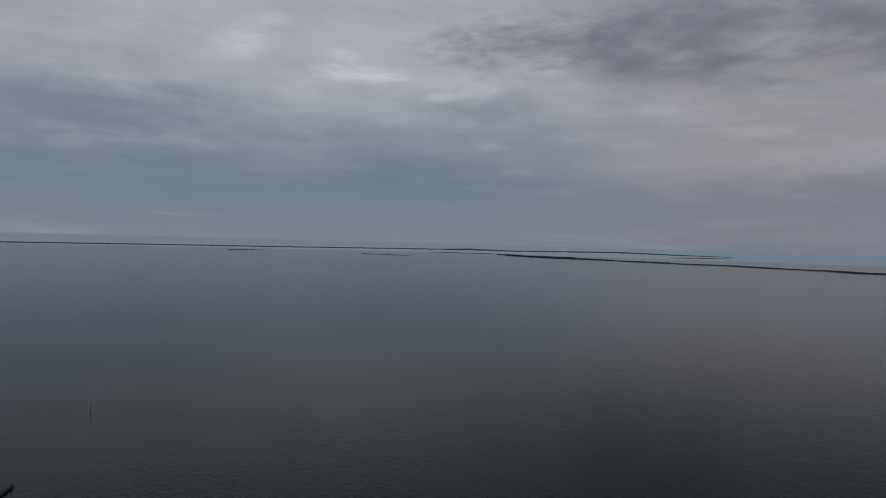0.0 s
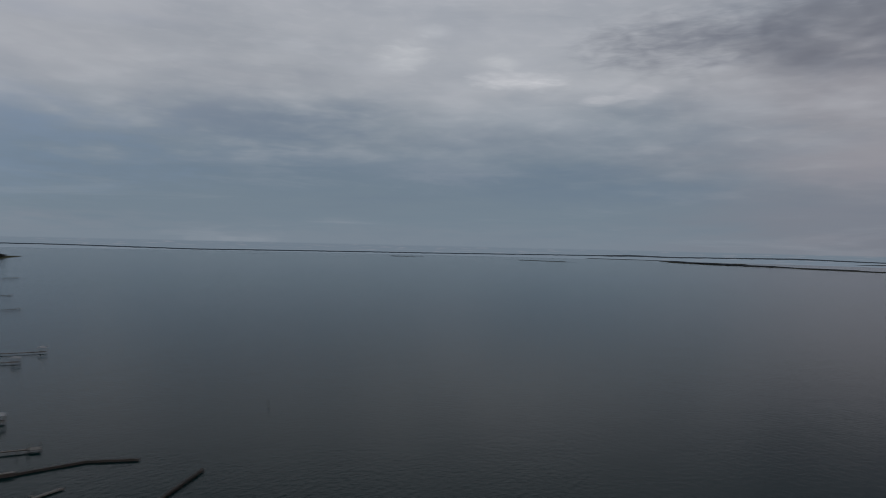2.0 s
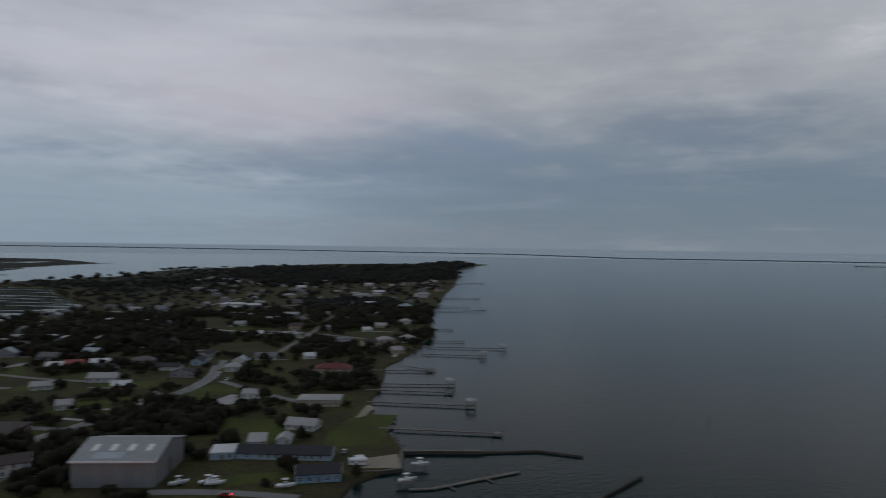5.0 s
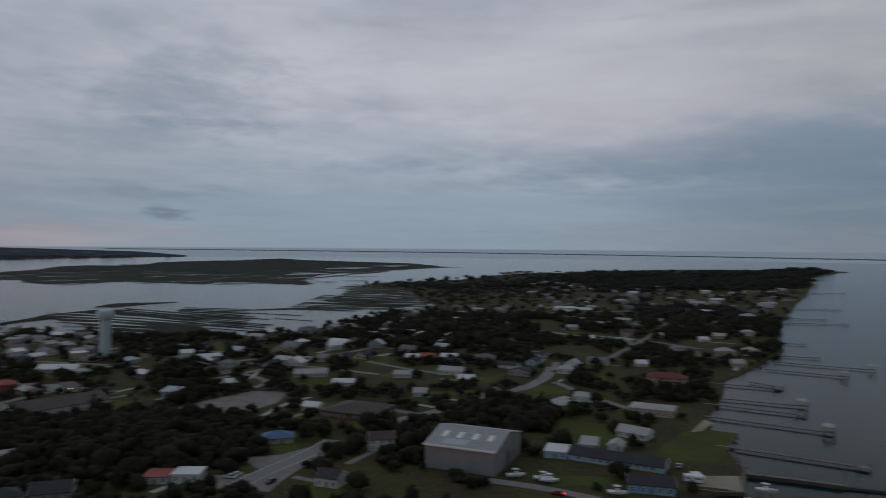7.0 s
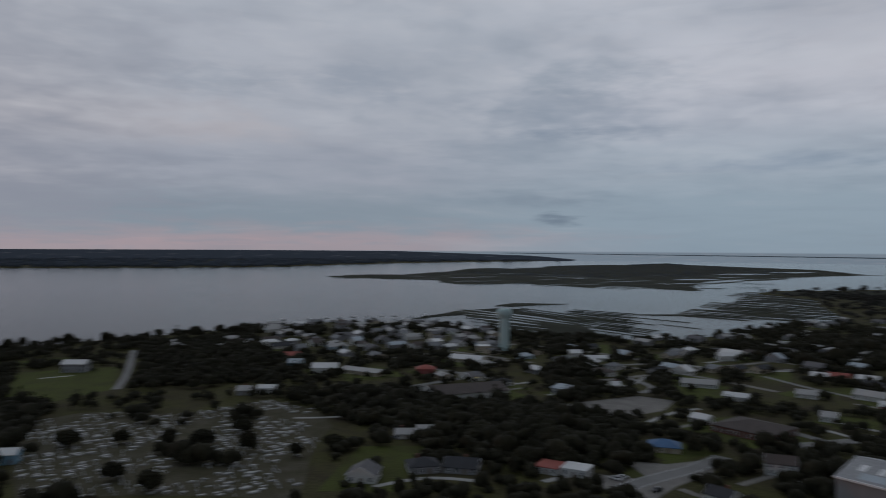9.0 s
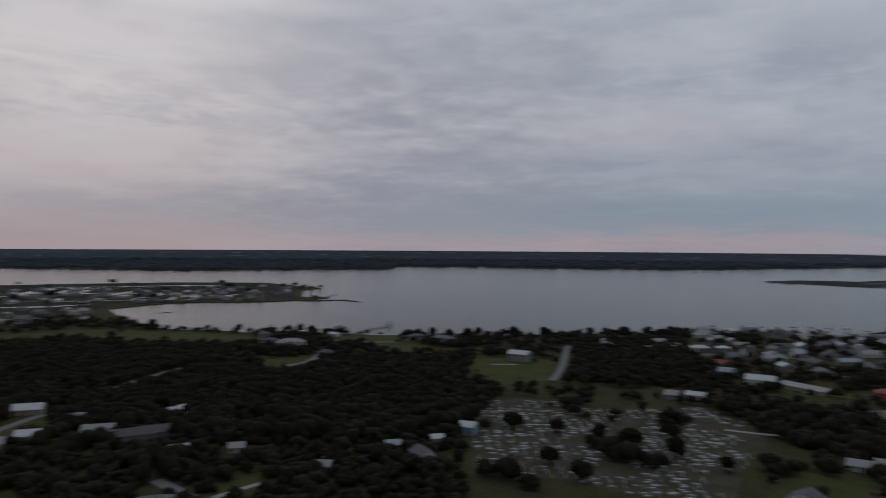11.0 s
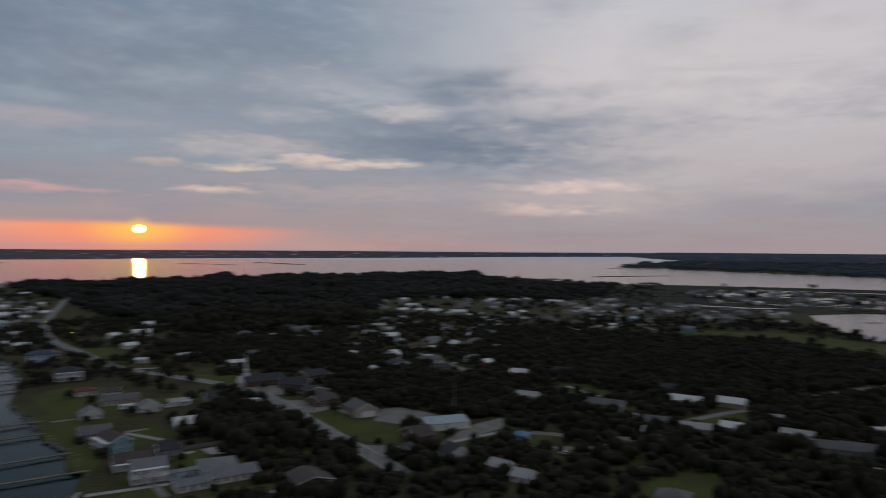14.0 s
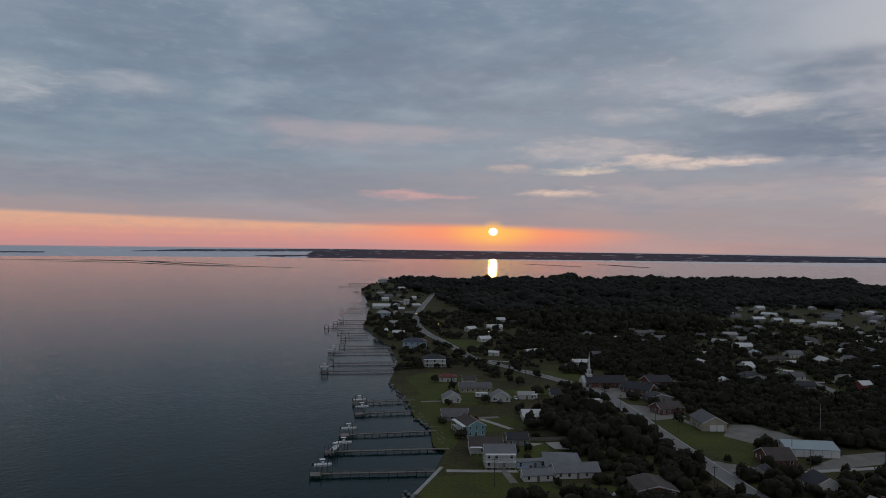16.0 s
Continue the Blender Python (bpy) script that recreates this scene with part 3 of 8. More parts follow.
def sheet(name, outline, z, material, label="", category="", kind="structure", skirt=1.0, under=1.4, parent=None):
    """A flat piece of land with a sloping edge that runs down into the water or the ground."""
    from mathutils.geometry import tessellate_polygon
    area = sum(outline[i - 1][0] * outline[i][1] - outline[i][0] * outline[i - 1][1] for i in range(len(outline)))
    if area < 0:
        outline = outline[::-1]
    top = [lay(x, y, z) for x, y in outline]
    n = len(top)
    foot = []
    for i, (x, y) in enumerate(outline):
        (xa, ya), (xb, yb) = outline[i - 1], outline[(i + 1) % n]
        v = Vector((yb - ya, xa - xb))
        v = v.normalized() * skirt if v.length > 1e-6 else v
        foot.append(lay(x + v.x, y + v.y, z - under))
    faces = [tuple(t) for t in tessellate_polygon([[Vector((p.x, p.y, 0)) for p in top]])]
    faces = [f if (top[f[1]] - top[f[0]]).cross(top[f[2]] - top[f[0]]).z > 0 else f[::-1] for f in faces]
    faces += [(i, n + i, n + (i + 1) % n, (i + 1) % n) for i in range(n)]
    me = bpy.data.meshes.new(name)
    me.from_pydata(top + foot, [], faces)
    me.materials.append(material)
    ob = new(name, me)
    ob.parent = parent
    return tagged(ob, label, category, kind=kind) if label else ob


# ---------------------------------------------------------------- water
def water_material():
    m = bpy.data.materials.new("sound_water")
    m.use_nodes = True
    t = m.node_tree
    b = t.nodes["Principled BSDF"]
    b.inputs["Base Color"].default_value = (0.0022, 0.0165, 0.0165, 1)
    b.inputs["Roughness"].default_value, b.inputs["IOR"].default_value = 0.08, 1.135
    co = t.nodes.new("ShaderNodeTexCoord")
    last = None
    for scale, dist, stretch in ((0.5, 0.34, (1, 0.55, 1)), (0.06, 0.3, (1, 0.5, 1)), (1.6, 0.06, (1, 0.6, 1))):
        mp, n, bp = t.nodes.new("ShaderNodeMapping"), t.nodes.new("ShaderNodeTexNoise"), t.nodes.new("ShaderNodeBump")
        mp.inputs["Scale"].default_value, mp.inputs["Rotation"].default_value = stretch, (0, 0, 0.6)
        t.links.new(co.outputs["Object"], mp.inputs[0])
        t.links.new(mp.outputs[0], n.inputs["Vector"])
        n.inputs["Scale"].default_value, n.inputs["Detail"].default_value = scale, 3.0
        bp.inputs["Strength"].default_value, bp.inputs["Distance"].default_value = 0.5, dist
        t.links.new(n.outputs[0], bp.inputs["Height"])
        if last:
            t.links.new(last, bp.inputs["Normal"])
        last = bp.outputs[0]
    t.links.new(last, b.inputs["Normal"])
    return m


def make_water():
    rings = [0.5, 100, 300, 600, 1000, 1500, 2000, 2600, 3200, 4000, RIM]
    seg = 240
    verts = [Vector((-d * math.sin(6.2831853 * j / seg), d * math.cos(6.2831853 * j / seg), 0)) for d in rings for j in range(seg)]
    faces = [(i * seg + j, (i + 1) * seg + j, (i + 1) * seg + (j + 1) % seg, i * seg + (j + 1) % seg) for i in range(len(rings) - 1) for j in range(seg)]
    faces = [f[::-1] for f in faces] + [tuple(range(seg))]
    me = bpy.data.meshes.new("water")
    me.from_pydata(verts, [], faces)
    bm = bmesh.new()
    bm.from_mesh(me)
    bmesh.ops.recalc_face_normals(bm, faces=bm.faces)
    if sum(f.normal.z for f in bm.faces) < 0:
        bmesh.ops.reverse_faces(bm, faces=bm.faces)
    bm.to_mesh(me)
    bm.free()
    me.shade_smooth()
    me.materials.append(water_material())
    tagged(new("water", me), "calm grey sound under an overcast evening sky", "water", kind="structure")


make_water()

# ---------------------------------------------------------------- the island
SOUTH_EAST = [(53.8, 260), (50.0, 280), (49.6, 299), (51.1, 331), (50.5, 353), (52.7, 367), (52.2, 403), (51.6, 450), (51.2, 509), (50.1, 537), (48.9, 585), (47.3, 684),
              (47.8, 790), (47.5, 882), (46.9, 1098), (45.9, 1456), (45.4, 1972), (45.7, 2391), (43.2, 3103)]
NORTH_EAST = [(47.6, 3135), (55.5, 2904), (63.2, 2400), (66.3, 2311), (68.6, 2128), (71.0, 1849), (74.4, 1733), (77.9, 1654), (79.4, 1545), (77.6, 1480), (75.6, 1400), (75.2, 1250), (74.4, 1130), (73.6, 1045), (75.0, 970), (76.3, 922), (78.3, 874),
              (79.9, 833), (82.0, 767), (84.1, 724), (88.4, 705), (93.9, 704), (98, 748), (103.2, 798), (108.6, 834), (113, 831), (116.7, 809), (120.2, 769), (126.4, 736), (133.0, 706), (139.7, 697), (144.7, 722), (148.5, 749), (152.0, 746), (155.1, 779), (157.8, 801), (160.5, 875), (161.2, 962)]
NORTH_WEST = [(161.9, 1084), (158.7, 1149), (156.4, 1169), (152.9, 1161), (150.2, 1165), (147.2, 1198), (145.8, 1240), (147.9, 1262), (148.0, 1440), (146.4, 1526), (148.5, 1633), (150.7, 1763), (157.4, 1817), (166.4, 1802), (175.0, 1800), (178.7, 1850), (182.0, 2050),
              (186.0, 2104), (186, 2387), (193.9, 2321), (206.4, 1969), (212.3, 1843), (220.0, 1760)]
SOUTH_WEST = [(221.8, 1650), (222.7, 1393), (222.0, 1014), (222.4, 769), (220.4, 619), (219.7, 543), (220.3, 454), (219.0, 413), (218.0, 365), (216.6, 340), (215.7, 305), (216.6, 278), (218.2, 252), (222, 132), (135, 28), (62, 132)]
ISLAND = ragged(SOUTH_EAST + NORTH_EAST + NORTH_WEST + SOUTH_WEST, 14.0, 2.2, 1.0)
sheet("ground_island", ISLAND, 1.0, LAND, "low sandy island with rough grass and houses", "island", skirt=2.0, under=2.0)

# ---------------------------------------------------------------- marshes and far land
MARSH_SOUTH = [(112.5, 2124), (110.0, 2039), (106.5, 1962), (103.8, 1929), (102.0, 1720), (99.3, 1726), (97.5, 1789), (92.9, 1676), (91.6, 1611), (90.2, 1720), (88.5, 1708), (86.7, 1648), (84.1, 1580), (83.5, 1609), (84.1, 1807), (82.8, 2089), (80.7, 2247), (78.3, 2389), (75.5, 2616), (72.7, 2892)]
MARSH_NORTH = [(75.5, 3447), (79.9, 3711), (84.1, 4080), (85.8, 4499), (88.5, 3934), (90.7, 3871), (94.7, 3535), (95.6, 3211), (97.5, 3012), (99.3, 3077), (101.1, 2978), (102.5, 2617), (104.7, 2437), (106.5, 2284), (109.2, 2286), (110.9, 2244)]
MARSH_ISLE = ragged(MARSH_SOUTH + MARSH_NORTH, 26.0, 20.0, 2.0)
sheet("ground_marsh_isle", MARSH_ISLE, 0.7, MARSH, "flat brown salt marsh island with ragged edges", "marsh", skirt=4.0)
MAINLAND = ragged([(93.5, 4920), (95.3, 4860), (107.1, 3964), (116.0, 3230), (124.3, 3098), (135.2, 3259), (140.4, 3308), (141.1, 2881), (149, 2783), (157.4, 2720), (166.4, 3064), (175.3, 3595), (173, 4400), (170, 4935),
                   (160, 4935), (150, 4935), (140, 4935), (130, 4935), (120, 4935), (110, 4935), (100, 4935)], 60.0, 30.0, 3.0)
sheet("ground_mainland", MAINLAND, 1.5, LAND, "wooded mainland shore across the sound", "shore", skirt=6.0)


def ribbon(line, width, seed):
    """An outline round a line of (bearing, distance) points."""
    pts = ragged(line, 60.0, width * 0.35, seed, closed=False)
    left, right = [], []
    for i in range(len(pts)):
        (xa, ya), (xb, yb) = pts[max(0, i - 1)], pts[min(len(pts) - 1, i + 1)]
        v = Vector((yb - ya, xa - xb)).normalized()
        w = width * 0.5 * (0.35 + 1.1 * abs(noise.noise((pts[i][0] / 300, pts[i][1] / 300, seed)))) * min(1, 0.2 + 4 * min(i, len(pts) - 1 - i) / len(pts))
        left.append((pts[i][0] + v.x * w, pts[i][1] + v.y * w))
        right.append((pts[i][0] - v.x * w, pts[i][1] - v.y * w))
    return left + right[::-1]


BARS = [([(-4.5, 4920), (-7.5, 4400), (-9.7, 4127), (-14.1, 3999), (-18.3, 3777), (-22.3, 3716), (-26, 3469), (-31.6, 3313), (-50, 2750)], 230, 6.0), ([(-5.5, 4700), (-9, 4300), (-13.5, 4080)], 420, 6.6), ([(16.7, 4290), (14.2, 4400)], 60, 8.0), ([(6.5, 4030), (2.0, 3830)], 14, 9.0), ([(27.5, 4200), (26, 4190)], 16, 9.5)]
for line, width, seed in BARS:
    sheet("ground_barrier_island", ribbon(line, width, seed), 1.5, MARSH, "low dark barrier island along the horizon", "island", skirt=5.0)


# ---------------------------------------------------------------- trees
def trunk_mesh(seed, high, thick):
    rng = random.Random(seed)
    bm = bmesh.new()
    pole(bm, 0, 0, -0.3, high * 0.62, thick, thick * 0.55, 7)
    for k in range(4):
        a, z = rng.uniform(0, 6.28), high * rng.uniform(0.3, 0.5)
        tip = Vector((math.cos(a) * high * 0.28, math.sin(a) * high * 0.28, z + high * 0.3))
        foot = Vector((0, 0, z))
        side = Vector((-math.sin(a), math.cos(a), 0)) * thick * 0.4
        v = [bm.verts.new(p) for p in (foot - side, foot + side, foot + Vector((0, 0, thick)), tip)]
        for f in ((0, 1, 3), (1, 2, 3), (2, 0, 3)):
            bm.faces.new([v[i] for i in f])
    me = bpy.data.meshes.new("trunk")
    bm.to_mesh(me)
    bm.free()
    me.materials.append(BARK)
    return me



def dome_mesh(name, seed, wide, high, foot, detail, lumps, leaves, leaf, material=None):
    """A broad crown: a lumpy dome of foliage with an uneven rim, and sprays of leaves that break its outline."""
    rng = random.Random(seed)
    heads = []
    for k in range(lumps):
        a, z = rng.uniform(0, 6.283), rng.uniform(-0.1, 1.0)
        r = math.sqrt(1 - z * z)
        heads.append((Vector((r * math.cos(a), r * math.sin(a), z)), rng.uniform(0.6, 1.25)))
    bm = bmesh.new()
    bmesh.ops.create_icosphere(bm, subdivisions=detail, radius=1)
    bmesh.ops.delete(bm, geom=[v for v in bm.verts if v.co.z < -0.45], context="VERTS")
    bm.verts.index_update()
    verts = []
    for v in bm.verts:
        n = v.co.copy()
        near = max(h * max(0.0, 1 - 2.4 * (n - c).length_squared) for c, h in heads)
        r = (0.46 + 0.46 * math.sqrt(near)) * rng.uniform(0.86, 1.14)
        verts.append(Vector((n.x * wide * 0.5 * r, n.y * wide * 0.5 * r, foot + (high - foot) * (0.32 + 0.68 * n.z * r))))
    faces = [tuple(v.index for v in f.verts) for f in bm.faces]
    bm.free()
    base = len(verts)
    for k in range(leaves):
        p = verts[rng.randrange(base)]
        d = Vector((rng.gauss(0, 1), rng.gauss(0, 1), rng.gauss(0.35, 0.8))).normalized()
        e = d.orthogonal().normalized()
        f = d.cross(e)
        s = leaf * rng.uniform(0.6, 1.4)
        off = len(verts)
        c = p + d * s * 0.2
        verts += [c - e * s * 0.5, c + d * s * 0.7 + f * s * 0.3, c + e * s * 0.5]
        faces.append((off, off + 1, off + 2))
    me = bpy.data.meshes.new(name)
    me.from_pydata(verts, [], faces)
    me.materials.append(material or LEAF)
    return me


CROWNS = [dome_mesh("crown", s, w, h, 1.2, 4, n, 560, 0.75) for s, w, h, n in ((1, 9, 7.5, 20), (2, 11, 8.5, 26), (3, 7, 8, 16), (4, 10, 6.5, 22), (5, 6, 5.5, 14), (6, 8, 9, 18))]
CROWNS_MID = [dome_mesh("crown_mid", 20 + s, w, h, 0.6, 3, n, 70, 1.1) for s, w, h, n in ((1, 9, 7, 13), (2, 11, 8, 15), (3, 7, 8, 11), (4, 10, 6, 14))]
CROWNS_OFF = [dome_mesh("crown_off", 30 + s, w, h, 0.4, 2, n, 22, 1.6) for s, w, h, n in ((1, 9, 7, 7), (2, 11, 8, 8), (3, 7, 8, 6), (4, 10, 6, 8))]
TRUNKS = [trunk_mesh(40 + i, 8, 0.28) for i in range(3)]


def joined(name, spots, metas, label, category, material=None, flat=1.0):
    """Many alike crowns that nobody could count, as one mesh. spots: x, y, z, size."""
    shapes = []
    for me in metas:
        v = np.empty(len(me.vertices) * 3)
        me.vertices.foreach_get("co", v)
        f = np.empty(len(me.polygons) * 3, int)
        me.polygons.foreach_get("vertices", f)
        shapes.append((v.reshape(-1, 3), f))
    rng = np.random.default_rng(len(spots))
    vs, fs, off = [], [], 0
    for x, y, z, s in spots:
        v, f = shapes[rng.integers(len(shapes))]
        a = rng.uniform(0, 6.283)
        c, n = math.cos(a), math.sin(a)
        k = s * rng.uniform(0.6, 1.25)
        vs.append(np.stack([x + k * (v[:, 0] * c - v[:, 1] * n), y + k * (v[:, 0] * n + v[:, 1] * c), z + k * v[:, 2] * rng.uniform(0.85, 1.2) * flat], 1))
        fs.append(f + off)
        off += len(v)
    if not vs:
        return None
    vs, fs = np.concatenate(vs), np.concatenate(fs)
    me = bpy.data.meshes.new(name)
    me.vertices.add(len(vs))
    me.vertices.foreach_set("co", vs.ravel())
    me.loops.add(len(fs))
    me.loops.foreach_set("vertex_index", fs)
    me.polygons.add(len(fs) // 3)
    me.polygons.foreach_set("loop_start", np.arange(0, len(fs), 3))
    me.update(calc_edges=True)
    me.shade_smooth()
    me.materials.append(material or LEAF)
    return tagged(new(name, me), label, category, kind="stuff")


def scatter(outline, count, seed):
    """Random places within an outline of plan points."""
    rng = np.random.default_rng(seed)
    p = np.array(outline)
    lo, hi = p.min(0), p.max(0)
    q = rng.uniform(lo, hi, (count, 2))
    return q[inside(outline, q[:, 0], q[:, 1])]

# ---------------------------------------------------------------- paints
def tone(c, r=0.7, **k):
    return mat("paint", c, r, **k)


ROOFS = {
    "slate": (tone((0.175, 0.178, 0.188), 0.75, vary=0.18, scale=0.8), "slate-grey"), "brown": (tone((0.075, 0.058, 0.052), 0.85, vary=0.22, scale=0.8), "brown shingle"),
    "dark": (tone((0.035, 0.036, 0.042), 0.85, vary=0.2, scale=0.8), "dark shingle"), "greyroof": (tone((0.13, 0.125, 0.13), 0.85, vary=0.2, scale=0.8), "grey shingle"),
    "red": (tone((0.16, 0.035, 0.032), 0.75, vary=0.2, scale=0.8), "red"), "navy": (tone((0.03, 0.04, 0.07), 0.6, vary=0.15, scale=0.8), "navy-blue"),
    "lightgrey": (tone((0.345, 0.335, 0.325), 0.55, vary=0.14, scale=0.5), "light grey"), "white": (tone((0.62, 0.615, 0.61), 0.45, vary=0.12, scale=0.4, tint=(0.46, 0.455, 0.44)), "white metal"),
    "tealroof": (tone((0.30, 0.38, 0.41), 0.45, vary=0.12, scale=0.4), "pale teal metal"), "paleroof": (tone((0.38, 0.43, 0.47), 0.6, vary=0.15, scale=0.5), "pale blue"),
    "warehouse": (tone((0.27, 0.275, 0.28), 0.5, vary=0.2, scale=0.15, tint=(0.22, 0.225, 0.23)), "worn grey metal"), "bluetarp": (tone((0.05, 0.13, 0.27), 0.6, vary=0.2, scale=0.5), "blue"),
    "blueroof": (tone((0.06, 0.2, 0.36), 0.5, vary=0.15, scale=0.5), "bright blue"), "rust": (tone((0.33, 0.08, 0.06), 0.7, vary=0.22, scale=0.6), "rust-red")}
WALLS = {
    "white": (tone((0.58, 0.57, 0.555), 0.7, vary=0.12, scale=0.6, tint=(0.42, 0.42, 0.40), streaky=(1, 1, 6)), "white"), "grey": (tone((0.27, 0.27, 0.28), 0.8, vary=0.15, scale=0.6, streaky=(1, 1, 6)), "grey"),
    "tan": (tone((0.42, 0.36, 0.28), 0.8, vary=0.15, scale=0.6), "tan"), "teal": (tone((0.2, 0.36, 0.40), 0.75, vary=0.12, scale=0.6, streaky=(1, 1, 6)), "teal clapboard"),
    "paleblue": (tone((0.38, 0.48, 0.56), 0.75, vary=0.12, scale=0.6, streaky=(1, 1, 6)), "pale blue"), "blue": (tone((0.2, 0.36, 0.48), 0.75, vary=0.15, scale=0.6), "light blue"),
    "brick": (tone((0.16, 0.07, 0.055), 0.9, vary=0.25, scale=2.5), "red-brick"), "red": (tone((0.3, 0.07, 0.07), 0.8, vary=0.2, scale=0.6), "red"),
    "greywall": (tone((0.24, 0.24, 0.245), 0.6, vary=0.15, scale=0.3, streaky=(3, 3, 0.3)), "grey metal")}
TRIM = tone((0.72, 0.72, 0.72), 0.6, vary=0.06)
PANE = mat("window_glass", (0.02, 0.024, 0.03), 0.08, vary=0.1, spec=0.6)
DOORS = tone((0.18, 0.13, 0.1), 0.7, vary=0.15)
WOOD = mat("weathered_wood", (0.21, 0.19, 0.165), 0.9, vary=0.25, scale=1.2, tint=(0.13, 0.12, 0.105), own=0.2, bump=0.01)
PILE = mat("piling_wood", (0.085, 0.075, 0.065), 0.9, vary=0.25, scale=1.5, own=0.25)
STONE = mat("riprap_stone", (0.16, 0.155, 0.15), 0.9, vary=0.3, scale=1.0, own=0.4, bump=0.02)
CONCRETE = mat("concrete", (0.36, 0.35, 0.335), 0.85, vary=0.18, scale=0.5, bump=0.01)
TYRE = mat("tyre_rubber", (0.015, 0.015, 0.015), 0.8, vary=0.1)
GELCOAT = mat("gelcoat", (0.72, 0.73, 0.74), 0.25, vary=0.06)
STEEL = mat("galvanised_steel", (0.35, 0.36, 0.37), 0.4, metal=0.8, vary=0.15)
BODY = {"white": mat("car_white", (0.68, 0.68, 0.68), 0.25, vary=0.05), "dark": mat("car_black", (0.02, 0.02, 0.024), 0.2, vary=0.05), "silver": mat("car_silver", (0.33, 0.34, 0.35), 0.25, metal=0.5, vary=0.05),
        "red": mat("car_red", (0.25, 0.02, 0.02), 0.25, vary=0.05)}
LAMPS = {"warm": glow_mat("lamp_warm", (1.0, 0.72, 0.42), 6), "yellow": glow_mat("lamp_yellow", (1.0, 0.72, 0.1), 4), "white": glow_mat("lamp_white", (1.0, 0.95, 0.85), 4), "orange": glow_mat("lamp_orange", (1.0, 0.36, 0.08), 5)}
TAIL = glow_mat("tail_light_red", (1.0, 0.03, 0.03), 2.5)
GRAVE = mat("grave_stone", (0.36, 0.355, 0.345), 0.7, vary=0.2, scale=2, own=0.35)

# ---------------------------------------------------------------- ground cover
CLEAR = []  # outlines that stay free of trees


def patch(name, corners, z, material, label, category, amp=1.2, step=6.0, clear=True):
    o = ragged(corners, step, amp, len(CLEAR) * 1.7)
    if clear:
        CLEAR.append(o)
    return sheet(name, o, z, material, label, category, skirt=0.3, under=0.25)


def lawn(corners):
    patch("ground_lawn", corners, 1.04 + 0.0004 * (len(CLEAR) % 40), LAWN, "mown green lawn between the houses", "lawn")


lawn([(218.0, 485), (216.5, 490), (212.5, 435), (213.0, 410), (217.8, 415), (219.2, 473)])
lawn([(218.3, 386), (215.8, 384), (215.3, 339), (216.6, 333), (217.8, 361)])
lawn([(216.6, 268), (213.0, 269), (208.0, 262), (208.0, 249), (217.7, 245)])
lawn([(199.8, 376), (197.3, 386), (195.9, 362), (193.0, 352), (191.7, 338), (193.3, 312), (197.1, 329)])
lawn([(55.8, 328), (53.6, 363), (50.4, 361), (51.7, 311), (56.2, 305)])
lawn([(208.6, 512), (204.8, 497), (204.8, 470), (207.2, 477)])
lawn([(215.6, 664), (213.1, 664), (213.1, 608), (215.4, 626)])
lawn([(134.1, 565), (127.7, 560), (128.1, 473), (133.5, 443), (135.1, 451)])
lawn([(113.2, 257), (109.7, 313), (104.3, 311), (107.0, 254)])
lawn([(172.6, 283), (168.2, 299), (167.2, 273), (169.0, 248), (173.5, 250)])
lawn([(161.0, 803), (152.9, 730), (151.1, 699), (152.9, 645), (160.5, 679)])
lawn([(170.9, 803), (161.9, 820), (160.5, 749), (170.0, 723)])
lawn([(72.1, 427), (63.9, 437), (63.0, 429), (68.0, 408)])
lawn([(222.0, 760), (220.4, 750), (220.4, 676), (221.7, 702)])
lawn([(145.6, 698), (136.5, 618), (130.7, 625), (130.7, 597), (140.3, 583)])
lawn([(84.5, 556), (77.1, 512), (77.1, 559), (82.4, 581)])
lawn([(85.5, 520), (82.4, 519), (81.5, 433), (85.3, 440)])
lawn([(77.1, 359), (74.4, 372), (73.0, 357), (76.2, 336)])
lawn([(67.1, 428), (64.4, 451), (62.1, 432), (65.3, 410)])
lawn([(64.8, 337), (63.5, 366), (59.0, 353), (59.4, 326)])
lawn([(64.3, 274), (59.0, 276), (58.5, 268), (64.3, 261)])
lawn([(91.8, 650), (90.2, 659), (89.8, 600), (91.6, 600)])
lawn([(87.4, 608), (84.9, 628), (84.9, 586), (87.2, 571)])
lawn([(88.6, 290), (86.5, 283), (86.9, 261), (89.8, 258)])
lawn([(86.1, 305), (83.8, 311), (83.6, 302), (85.7, 297)])
lawn([(74.4, 427), (71.7, 427), (71.7, 403), (74.6, 393)])
lawn([(63.5, 488), (59.9, 498), (59.9, 476), (63.5, 471)])
lawn([(75.3, 506), (73.0, 518), (72.6, 494), (74.8, 480)])
lawn([(72.6, 473), (68.5, 473), (68.5, 454), (72.1, 444)])
lawn([(63.5, 748), (60.8, 739), (60.8, 706), (63.5, 709)])

